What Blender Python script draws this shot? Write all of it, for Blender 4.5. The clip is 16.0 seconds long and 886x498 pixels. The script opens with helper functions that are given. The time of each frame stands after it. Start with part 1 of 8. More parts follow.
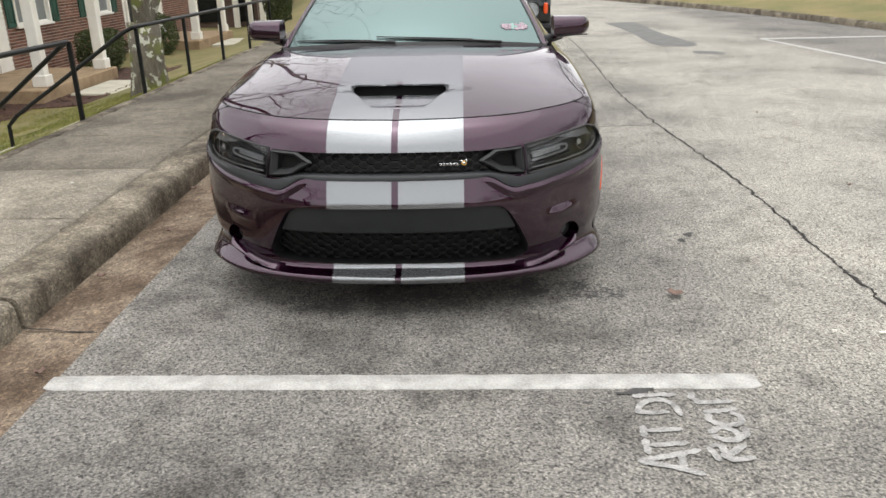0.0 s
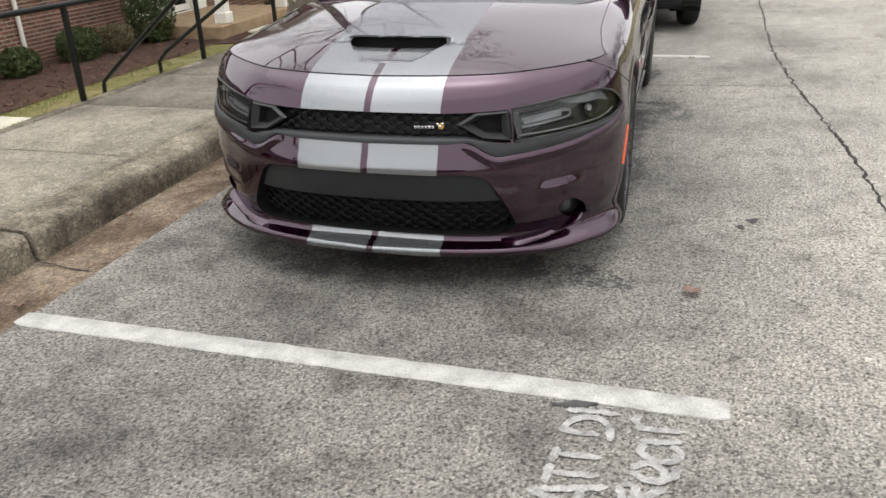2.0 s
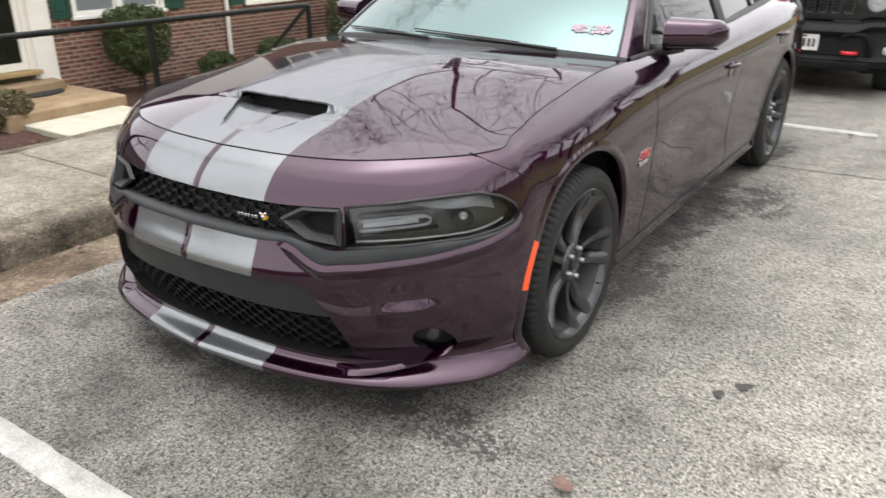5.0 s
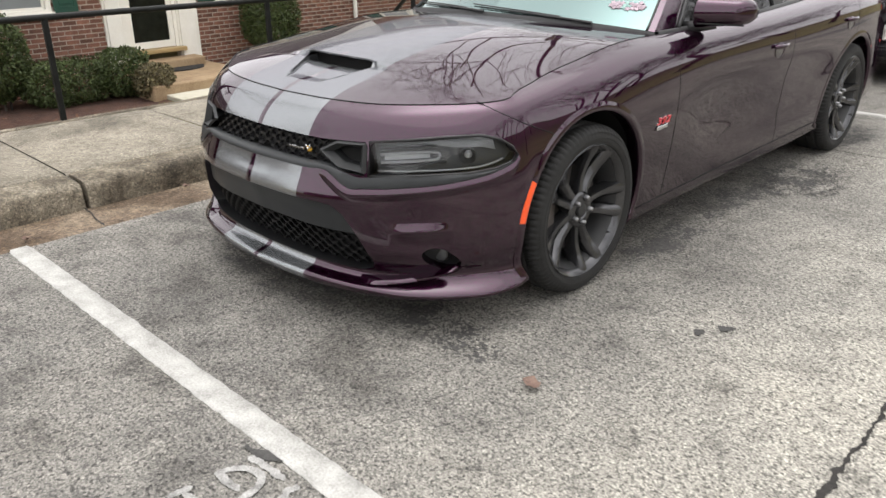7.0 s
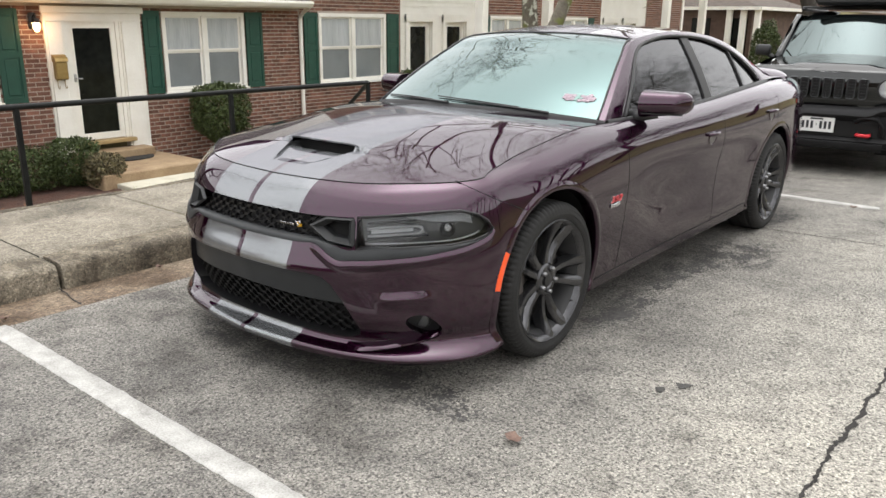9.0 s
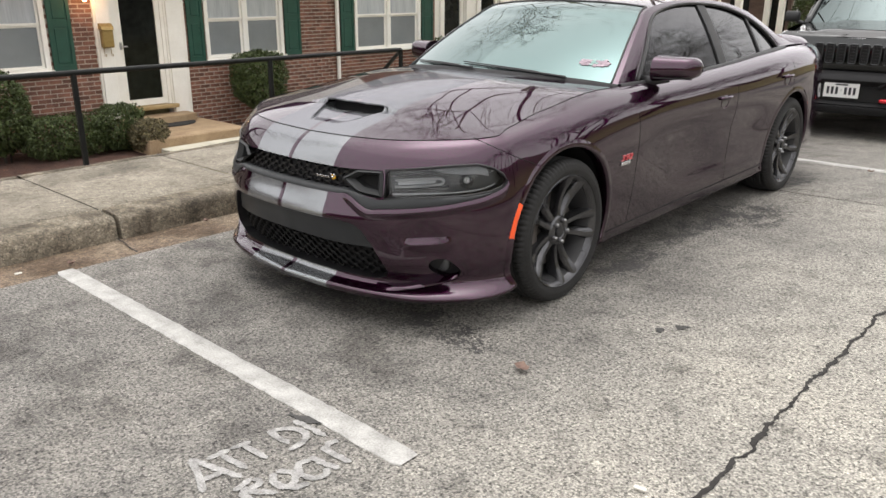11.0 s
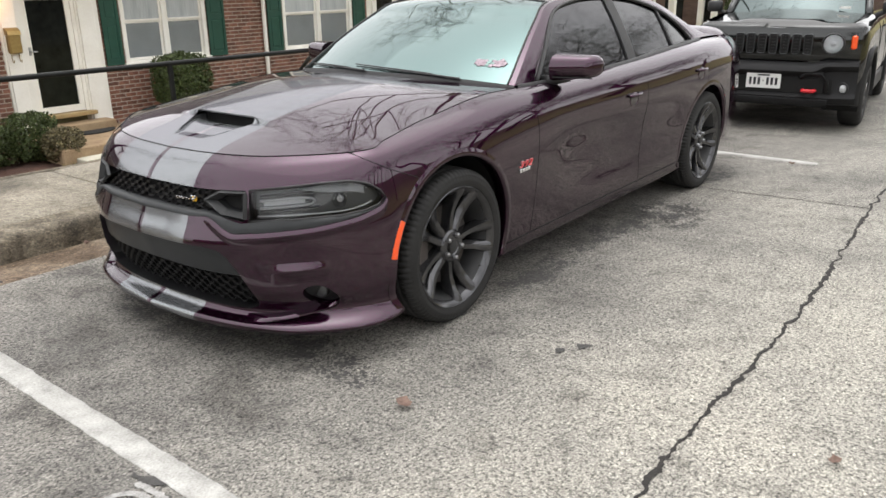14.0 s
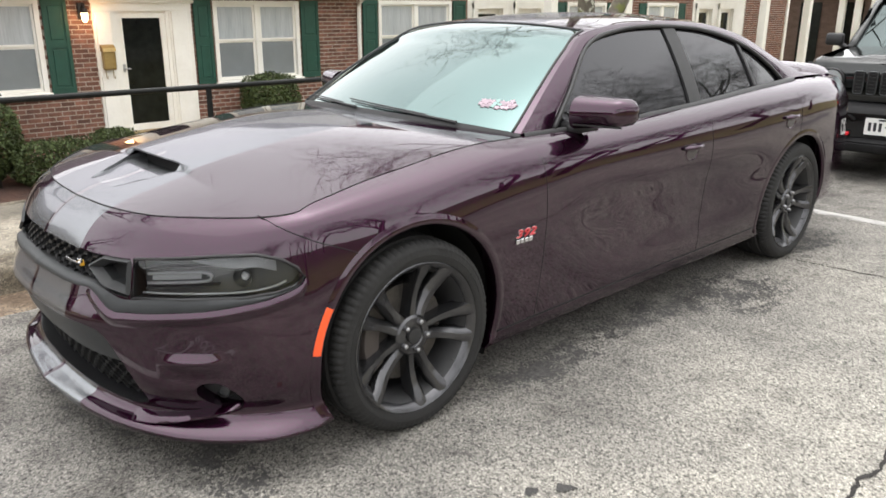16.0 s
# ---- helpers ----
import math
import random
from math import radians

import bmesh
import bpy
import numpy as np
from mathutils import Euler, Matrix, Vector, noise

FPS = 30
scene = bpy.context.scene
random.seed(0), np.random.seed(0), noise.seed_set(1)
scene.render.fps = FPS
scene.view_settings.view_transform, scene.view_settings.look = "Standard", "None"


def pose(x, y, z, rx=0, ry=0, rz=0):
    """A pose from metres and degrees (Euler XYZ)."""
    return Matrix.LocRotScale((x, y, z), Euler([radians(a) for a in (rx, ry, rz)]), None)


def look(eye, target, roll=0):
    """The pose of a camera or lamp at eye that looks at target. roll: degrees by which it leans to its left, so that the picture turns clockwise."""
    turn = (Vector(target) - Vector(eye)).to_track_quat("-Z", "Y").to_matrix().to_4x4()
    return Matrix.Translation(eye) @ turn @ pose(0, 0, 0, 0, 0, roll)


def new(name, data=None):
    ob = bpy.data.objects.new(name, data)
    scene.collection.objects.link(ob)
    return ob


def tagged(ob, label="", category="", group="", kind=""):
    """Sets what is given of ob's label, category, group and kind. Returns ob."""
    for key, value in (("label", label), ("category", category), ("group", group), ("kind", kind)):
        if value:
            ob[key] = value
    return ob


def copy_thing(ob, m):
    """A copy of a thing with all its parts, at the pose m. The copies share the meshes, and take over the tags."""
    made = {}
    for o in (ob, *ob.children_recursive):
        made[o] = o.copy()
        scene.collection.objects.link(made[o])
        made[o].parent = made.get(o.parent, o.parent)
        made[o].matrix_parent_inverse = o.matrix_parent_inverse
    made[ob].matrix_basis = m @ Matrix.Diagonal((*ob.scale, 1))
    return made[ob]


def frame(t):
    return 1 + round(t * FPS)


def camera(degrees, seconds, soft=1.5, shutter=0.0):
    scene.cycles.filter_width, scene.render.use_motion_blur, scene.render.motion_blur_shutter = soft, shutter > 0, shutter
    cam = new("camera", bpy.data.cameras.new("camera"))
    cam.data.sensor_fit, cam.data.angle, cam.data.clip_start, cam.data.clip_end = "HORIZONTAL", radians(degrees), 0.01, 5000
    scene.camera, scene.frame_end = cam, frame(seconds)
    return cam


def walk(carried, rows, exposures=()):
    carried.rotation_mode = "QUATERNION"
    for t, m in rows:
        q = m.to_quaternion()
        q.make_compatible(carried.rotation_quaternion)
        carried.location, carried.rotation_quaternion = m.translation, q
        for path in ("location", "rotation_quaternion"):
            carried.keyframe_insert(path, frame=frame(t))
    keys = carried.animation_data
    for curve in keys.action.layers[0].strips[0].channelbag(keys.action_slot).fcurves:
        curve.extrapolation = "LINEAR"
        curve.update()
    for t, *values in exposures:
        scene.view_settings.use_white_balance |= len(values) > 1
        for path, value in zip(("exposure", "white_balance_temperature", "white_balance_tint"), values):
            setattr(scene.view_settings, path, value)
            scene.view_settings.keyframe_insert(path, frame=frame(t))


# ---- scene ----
cam = camera(59.6, 16.0, shutter=0.25)
METRES, EYE, TILT, LEAN, TURN = 5.976, 1.5, 0.0, 0.0, 1.7
ROWS = [
    (0.0, 0.0, 0.0, 0.0, -0.39, -20.6, 1.05),
    (0.5, 0.0475, -0.0012, 0.0009, 2.68, -21.65, 3.18),
    (1.0, 0.0836, 0.0073, -0.001, 8.16, -21.92, 6.24),
    (1.5, 0.1106, 0.0368, -0.0044, 12.47, -23.65, 1.77),
    (2.0, 0.1393, 0.066, -0.0038, 14.14, -24.28, 1.87),
    (2.5, 0.1694, 0.1034, -0.0023, 14.74, -23.77, 0.69),
    (3.0, 0.193, 0.1459, -0.001, 11.72, -23.06, 2.43),
    (3.5, 0.2182, 0.1762, 0.0021, 14.66, -21.15, 1.46),
    (4.0, 0.2567, 0.2018, 0.0022, 21.14, -22.07, 3.66),
    (4.5, 0.2757, 0.2346, 0.0019, 26.78, -22.62, 1.36),
    (5.0, 0.2949, 0.266, 0.0014, 32.51, -22.49, 0.13),
    (7.5, 0.4322, 0.2185, 0.003, 41.67, -20.72, 0.48),
    (8.0, 0.4324, 0.2109, 0.0012, 39.91, -14.51, -1.25),
    (8.5, 0.4142, 0.199, 0.0015, 39.29, -15.88, -1.41),
    (11.0, 0.4502, 0.1493, 0.0014, 40.43, -18.72, -0.27),
    (11.5, 0.4522, 0.1328, 0.0025, 39.98, -17.49, 0.42),
    (12.0, 0.4571, 0.1134, 0.0029, 40.26, -18.49, -0.53),
    (12.5, 0.4576, 0.1155, 0.0039, 40.04, -19.53, -0.93),
    (13.0, 0.4634, 0.1434, 0.0039, 39.17, -19.71, 0.06),
    (13.5, 0.467, 0.1839, 0.0017, 38.28, -19.73, 0.82),
    (14.0, 0.4585, 0.2237, 0.0033, 36.55, -19.12, 0.74),
    (14.5, 0.4571, 0.2642, 0.0005, 36.26, -18.84, -0.14),
    (15.0, 0.4651, 0.3082, -0.0005, 39.93, -19.68, -0.14),
    (15.5, 0.4578, 0.3475, -0.0014, 42.9, -19.42, -0.29),
    (16.0, 0.4476, 0.3899, 0.0008, 45.59, -17.4, -0.14),
]
way = [(t, pose(0, 0, EYE, TILT, LEAN, TURN) @ pose(METRES * x, METRES * y, METRES * z, 90 + pitch, roll, yaw)) for t, x, y, z, yaw, pitch, roll in ROWS]
way += [
    (5.2, look((1.748, 1.701, 1.503), (0.572, 3.140, 0.763), -0.7)),
    (6.25, pose(2.063, 1.678, 1.492, 67.2, 0.3, 45.0)),
    (7.3, look((2.473, 1.413, 1.481), (1.205, 2.750, 0.703), -0.3)),
    (8.7, look((2.383, 1.236, 1.493), (1.159, 2.719, 0.941), 0.6)),
    (9.75, pose(2.425, 1.125, 1.49, 72.7, -0.6, 39.7)),
    (10.8, look((2.645, 1.005, 1.482), (1.397, 2.434, 0.849), 1.0)),
]
walk(cam, sorted(way, key=lambda row: row[0]), [(0.0, 0.20, 6540, 10), (2.5, 0.25, 6540, 10), (4.0, 0.38, 6500, 10), (5.2, 0.52, 6500, 10), (7.3, 0.38, 6560, 10.5), (8.0, 0.42, 6530, 10), (9.0, 0.40, 6530, 10), (10.8, 0.28, 6620, 11.5), (12.5, 0.27, 6620, 11.5), (14.5, 0.40, 6520, 10), (16.0, 0.62, 6520, 10)])

# ---- sky and sun: overcast day ----
world = bpy.data.worlds.new("sky")
scene.world = world
world.use_nodes = True
wn, wl = world.node_tree.nodes, world.node_tree.links
wn.clear()
sky = wn.new("ShaderNodeTexSky")
sky.sky_type = "NISHITA"
sky.sun_disc = False
sky.sun_elevation, sky.sun_rotation = radians(82), radians(321)
sky.air_density, sky.dust_density, sky.ozone_density = 1.0, 4.0, 1.0
grey = wn.new("ShaderNodeHueSaturation")
grey.inputs["Saturation"].default_value = 0.05
back = wn.new("ShaderNodeBackground")
back.inputs["Strength"].default_value = 0.34
wout = wn.new("ShaderNodeOutputWorld")
wl.new(sky.outputs[0], grey.inputs["Color"])
cloud = wn.new("ShaderNodeMix")
cloud.data_type = "RGBA"
cloud.inputs["Factor"].default_value = 0.6
cloud.inputs[7].default_value = (5.0, 5.02, 5.04, 1)
wl.new(grey.outputs[0], cloud.inputs[6])
wl.new(cloud.outputs[2], back.inputs["Color"])
wl.new(back.outputs[0], wout.inputs["Surface"])
sun_data = bpy.data.lights.new("sun", "SUN")
sun_data.energy, sun_data.angle, sun_data.color = 0.55, radians(80), (1.0, 0.97, 0.93)
sun = new("sun", sun_data)
sun.matrix_world = look((0, 0, 30), (2.6, -3.3, 0))

# ---- mesh helpers ----
class Build:
    """Collects vertices and faces for one mesh."""

    def __init__(self):
        self.v, self.f = [], []

    def add(self, verts, faces):
        n = len(self.v)
        self.v += [tuple(map(float, p)) for p in verts]
        self.f += [tuple(i + n for i in f) for f in faces]
        return self

    def box(self, x0, x1, y0, y1, z0, z1, c=0.0, m=None):
        """A box; c: its chamfer."""
        if c <= 0:
            vs = [(x, y, z) for z in (z0, z1) for y in (y0, y1) for x in (x0, x1)]
            fs = [(0, 2, 3, 1), (4, 5, 7, 6), (0, 1, 5, 4), (2, 6, 7, 3), (0, 4, 6, 2), (1, 3, 7, 5)]
        else:
            bm = bmesh.new()
            bmesh.ops.create_cube(bm, size=1, matrix=Matrix.LocRotScale(((x0 + x1) / 2, (y0 + y1) / 2, (z0 + z1) / 2), None, (x1 - x0, y1 - y0, z1 - z0)))
            bmesh.ops.bevel(bm, geom=bm.edges[:], offset=c, segments=1, affect="EDGES")
            bm.verts.index_update()
            vs = [tuple(v.co) for v in bm.verts]
            fs = [tuple(v.index for v in f.verts) for f in bm.faces]
            bm.free()
        if m is not None:
            vs = [tuple(m @ Vector(v)) for v in vs]
        return self.add(vs, fs)

    def grid(self, pts, close_u=False, close_v=False):
        """pts: rows of points; quads between them."""
        r, c = len(pts), len(pts[0])
        fs = []
        for i in range(r if close_u else r - 1):
            for j in range(c if close_v else c - 1):
                a, b = i * c + j, i * c + (j + 1) % c
                d, e = ((i + 1) % r) * c + j, ((i + 1) % r) * c + (j + 1) % c
                fs.append((a, b, e, d))
        return self.add([p for row in pts for p in row], fs)

    def tube(self, path, radius, n=8, cap=True):
        """A round tube along a path; radius: one number or one a point."""
        path = [Vector(p) for p in path]
        rows = []
        for i, p in enumerate(path):
            d = (path[min(i + 1, len(path) - 1)] - path[max(i - 1, 0)]).normalized()
            up = Vector((0, 0, 1)) if abs(d.z) < 0.9 else Vector((0, 1, 0))
            a = d.cross(up).normalized()
            b = a.cross(d)
            r = radius[i] if isinstance(radius, (list, tuple)) else radius
            rows.append([p + r * (math.cos(k * math.tau / n) * a + math.sin(k * math.tau / n) * b) for k in range(n)])
        base = len(self.v)
        self.grid(rows, close_v=True)
        if cap:
            self.f.append(tuple(base + k for k in range(n))[::-1])
            self.f.append(tuple(base + (len(rows) - 1) * n + k for k in range(n)))
        return self

    def lathe(self, prof, n=32, axis="x", at=(0, 0, 0)):
        """prof: (along, radius) pairs turned round an axis."""
        rows = []
        for k in range(n):
            a = math.tau * k / n
            ca, sa = math.cos(a), math.sin(a)
            if axis == "x":
                rows.append([(at[0] + h, at[1] + r * ca, at[2] + r * sa) for h, r in prof])
            elif axis == "y":
                rows.append([(at[0] + r * ca, at[1] + h, at[2] + r * sa) for h, r in prof])
            else:
                rows.append([(at[0] + r * ca, at[1] + r * sa, at[2] + h) for h, r in prof])
        return self.grid(rows, close_u=True)

    def prism(self, poly, z0, z1, to=None):
        """A flat polygon given depth; to(x, y, z) places it."""
        to = to or (lambda x, y, z: (x, y, z))
        n = len(poly)
        vs = [to(x, y, z0) for x, y in poly] + [to(x, y, z1) for x, y in poly]
        fs = [tuple(range(n))[::-1], tuple(range(n, 2 * n))] + [(i, (i + 1) % n, n + (i + 1) % n, n + i) for i in range(n)]
        return self.add(vs, fs)

    def mesh(self, name, mat, smooth=False):
        me = bpy.data.meshes.new(name)
        me.from_pydata(self.v, [], self.f)
        bm = bmesh.new()
        bm.from_mesh(me)
        bmesh.ops.recalc_face_normals(bm, faces=bm.faces[:])
        bm.to_mesh(me)
        bm.free()
        if mat:
            me.materials.append(mat)
        if smooth:
            me.polygons.foreach_set("use_smooth", [True] * len(me.polygons))
            if smooth != "all":
                me.set_sharp_from_angle(angle=radians(smooth if smooth is not True else 38))
        return me

    def obj(self, name, mat, parent=None, label="", smooth=False):
        ob = new(name, self.mesh(name, mat, smooth))
        if parent:
            ob.parent = parent
        if label:
            ob["label"] = label
        return ob


def thing(name, label, category, at=(0, 0, 0), turn=0.0, group="", kind=""):
    ob = new(name)
    ob.matrix_world = pose(*at, 0, 0, turn)
    return tagged(ob, label, category, group, kind)


def crom(keys, n_between=8):
    """A smooth curve through key points."""
    k = np.array(keys, float)
    ext = np.vstack([2 * k[0] - k[1], k, 2 * k[-1] - k[-2]])
    out = []
    for i in range(len(k) - 1):
        p0, p1, p2, p3 = ext[i:i + 4]
        for t in np.linspace(0, 1, n_between, endpoint=False):
            out.append(0.5 * (2 * p1 + (p2 - p0) * t + (2 * p0 - 5 * p1 + 4 * p2 - p3) * t * t + (3 * p1 - p0 - 3 * p2 + p3) * t ** 3))
    out.append(k[-1])
    return np.array(out)


def smooth_keys(pairs):
    """Monotone cubic function through (x, value) pairs."""
    xs, ys = np.array([p[0] for p in pairs], float), np.array([p[1] for p in pairs], float)
    h, d = np.diff(xs), np.diff(ys) / np.diff(xs)
    m = np.zeros(len(xs))
    m[0], m[-1] = d[0], d[-1]
    for i in range(1, len(xs) - 1):
        if d[i - 1] * d[i] > 0:
            m[i] = 2 * d[i - 1] * d[i] / (d[i - 1] + d[i])

    def f(q):
        q = np.clip(np.asarray(q, float), xs[0], xs[-1])
        i = np.clip(np.searchsorted(xs, q) - 1, 0, len(xs) - 2)
        t = (q - xs[i]) / h[i]
        return (2 * t ** 3 - 3 * t ** 2 + 1) * ys[i] + (t ** 3 - 2 * t ** 2 + t) * h[i] * m[i] + (3 * t ** 2 - 2 * t ** 3) * ys[i + 1] + (t ** 3 - t ** 2) * h[i] * m[i + 1]
    return f

# ---- materials ----
def mat_new(name):
    m = bpy.data.materials.new(name)
    m.use_nodes = True
    nt = m.node_tree
    return m, nt.nodes, nt.links, nt.nodes["Principled BSDF"]


def ramp_node(nodes, stops, mode="LINEAR"):
    r = nodes.new("ShaderNodeValToRGB")
    r.color_ramp.interpolation = mode
    e = r.color_ramp.elements
    while len(e) < len(stops):
        e.new(0.5)
    for el, (p, c) in zip(e, stops):
        el.position, el.color = p, (*c, 1) if len(c) == 3 else c
    return r


def noisy(name, dark, light, scale=8.0, rough=0.8, bump=0.15, fine=60.0, metal=0.0, spec=0.5, stretch=(1, 1, 1), rand=0.0, coords="Object", bump_dist=0.01, coat=0.0):
    """A surface with colour drift at two scales and fine relief."""
    m, n, l, p = mat_new(name)
    co = n.new("ShaderNodeTexCoord")
    mp = n.new("ShaderNodeMapping")
    mp.inputs["Scale"].default_value = stretch
    l.new(co.outputs[coords], mp.inputs["Vector"])
    a, b = n.new("ShaderNodeTexNoise"), n.new("ShaderNodeTexNoise")
    a.inputs["Scale"].default_value, b.inputs["Scale"].default_value = scale, fine
    a.inputs["Detail"].default_value, b.inputs["Detail"].default_value = 5, 4
    for t in (a, b):
        l.new(mp.outputs[0], t.inputs["Vector"])
    mix = n.new("ShaderNodeMath")
    mix.operation = "MULTIPLY_ADD"
    mix.inputs[1].default_value = 0.45
    l.new(b.outputs["Fac"], mix.inputs[0])
    half = n.new("ShaderNodeMath")
    half.operation = "MULTIPLY"
    half.inputs[1].default_value = 0.55
    l.new(a.outputs["Fac"], half.inputs[0])
    l.new(half.outputs[0], mix.inputs[2])
    r = ramp_node(n, [(0.3, dark), (0.7, light)])
    l.new(mix.outputs[0], r.inputs[0])
    col = r.outputs[0]
    if rand:
        oi = n.new("ShaderNodeObjectInfo")
        gi = n.new("ShaderNodeNewGeometry")
        addn = n.new("ShaderNodeMath")
        addn.operation = "ADD"
        l.new(oi.outputs["Random"], addn.inputs[0])
        l.new(gi.outputs["Random Per Island"], addn.inputs[1])
        fr = n.new("ShaderNodeMath")
        fr.operation = "FRACT"
        l.new(addn.outputs[0], fr.inputs[0])
        mr = n.new("ShaderNodeMapRange")
        mr.inputs["To Min"].default_value, mr.inputs["To Max"].default_value = 1 - rand, 1 + rand
        l.new(fr.outputs[0], mr.inputs["Value"])
        hs = n.new("ShaderNodeHueSaturation")
        l.new(col, hs.inputs["Color"])
        l.new(mr.outputs[0], hs.inputs["Value"])
        col = hs.outputs[0]
    l.new(col, p.inputs["Base Color"])
    p.inputs["Roughness"].default_value, p.inputs["Metallic"].default_value = rough, metal
    p.inputs["Specular IOR Level"].default_value = spec
    p.inputs["Coat Weight"].default_value = coat
    if bump:
        bn = n.new("ShaderNodeBump")
        bn.inputs["Strength"].default_value, bn.inputs["Distance"].default_value = bump, bump_dist
        l.new(mix.outputs[0], bn.inputs["Height"])
        l.new(bn.outputs[0], p.inputs["Normal"])
    return m


def plain(name, color, rough=0.5, metal=0.0, coat=0.0, spec=0.5, emit=0.0):
    m, n, l, p = mat_new(name)
    p.inputs["Base Color"].default_value = (*color, 1)
    p.inputs["Roughness"].default_value, p.inputs["Metallic"].default_value = rough, metal
    p.inputs["Coat Weight"].default_value, p.inputs["Coat Roughness"].default_value = coat, 0.03
    p.inputs["Specular IOR Level"].default_value = spec
    if emit:
        p.inputs["Emission Color"].default_value = (*color, 1)
        p.inputs["Emission Strength"].default_value = emit
    return m


def car_paint(name, body, stripe=None, half=0.29, gap=0.014, ior=1.60):
    """Metallic lacquer, with two racing stripes along the car where asked."""
    m, n, l, p = mat_new(name)
    co = n.new("ShaderNodeTexCoord")
    flake = n.new("ShaderNodeTexNoise")
    flake.inputs["Scale"].default_value, flake.inputs["Detail"].default_value = 900, 1
    l.new(co.outputs["Object"], flake.inputs["Vector"])
    dirt = n.new("ShaderNodeTexNoise")
    dirt.inputs["Scale"].default_value, dirt.inputs["Detail"].default_value = 3.0, 6
    l.new(co.outputs["Object"], dirt.inputs["Vector"])
    fr = ramp_node(n, [(0.35, tuple(c * 0.8 for c in body)), (0.65, tuple(c * 1.2 for c in body))])
    l.new(flake.outputs["Fac"], fr.inputs[0])
    col = fr.outputs[0]
    if stripe:
        sx = n.new("ShaderNodeSeparateXYZ")
        l.new(co.outputs["Object"], sx.inputs[0])
        ab = n.new("ShaderNodeMath")
        ab.operation = "ABSOLUTE"
        l.new(sx.outputs[0], ab.inputs[0])
        lo, hi, mu = n.new("ShaderNodeMath"), n.new("ShaderNodeMath"), n.new("ShaderNodeMath")
        lo.operation, hi.operation, mu.operation = "GREATER_THAN", "LESS_THAN", "MULTIPLY"
        lo.inputs[1].default_value, hi.inputs[1].default_value = gap, half
        l.new(ab.outputs[0], lo.inputs[0])
        l.new(ab.outputs[0], hi.inputs[0])
        l.new(hi.outputs[0], mu.inputs[1])
        # the gap between the stripes ends at the air scoop
        past = n.new("ShaderNodeMath")
        past.operation = "GREATER_THAN"
        past.inputs[1].default_value = -0.46
        l.new(sx.outputs[1], past.inputs[0])
        wide = n.new("ShaderNodeMath")
        wide.operation = "MAXIMUM"
        l.new(lo.outputs[0], wide.inputs[0])
        l.new(past.outputs[0], wide.inputs[1])
        l.new(wide.outputs[0], mu.inputs[0])
        mx = n.new("ShaderNodeMix")
        mx.data_type = "RGBA"
        l.new(mu.outputs[0], mx.inputs["Factor"])
        l.new(col, mx.inputs[6])
        mx.inputs[7].default_value = (*stripe, 1)
        col = mx.outputs[2]
        rm = n.new("ShaderNodeMapRange")
        rm.inputs["To Min"].default_value, rm.inputs["To Max"].default_value = 0.25, 0.24
        l.new(mu.outputs[0], rm.inputs["Value"])
        l.new(rm.outputs[0], p.inputs["Roughness"])
        cm = n.new("ShaderNodeMapRange")
        cm.inputs["To Min"].default_value, cm.inputs["To Max"].default_value = 1.0, 0.35
        l.new(mu.outputs[0], cm.inputs["Value"])
        l.new(cm.outputs[0], p.inputs["Coat Weight"])
        mm = n.new("ShaderNodeMapRange")
        mm.inputs["To Min"].default_value, mm.inputs["To Max"].default_value = 0.92, 0.78
        l.new(mu.outputs[0], mm.inputs["Value"])
        l.new(mm.outputs[0], p.inputs["Metallic"])
    else:
        p.inputs["Roughness"].default_value = 0.22
        p.inputs["Coat Weight"].default_value = 1.0
    l.new(col, p.inputs["Base Color"])
    if not stripe:
        p.inputs["Metallic"].default_value = 0.85
    p.inputs["Specular IOR Level"].default_value = 0.0
    p.inputs["Specular Tint"].default_value = (0.44, 0.40, 0.45, 1) if stripe else (0.2, 0.2, 0.2, 1)
    p.inputs["Coat IOR"].default_value = ior
    p.inputs["Coat Roughness"].default_value = 0.02
    cr = n.new("ShaderNodeMapRange")
    cr.inputs["From Min"].default_value, cr.inputs["From Max"].default_value = 0.4, 0.75
    cr.inputs["To Min"].default_value, cr.inputs["To Max"].default_value = 0.018, 0.034
    l.new(dirt.outputs["Fac"], cr.inputs["Value"])
    l.new(cr.outputs[0], p.inputs["Coat Roughness"])
    return m


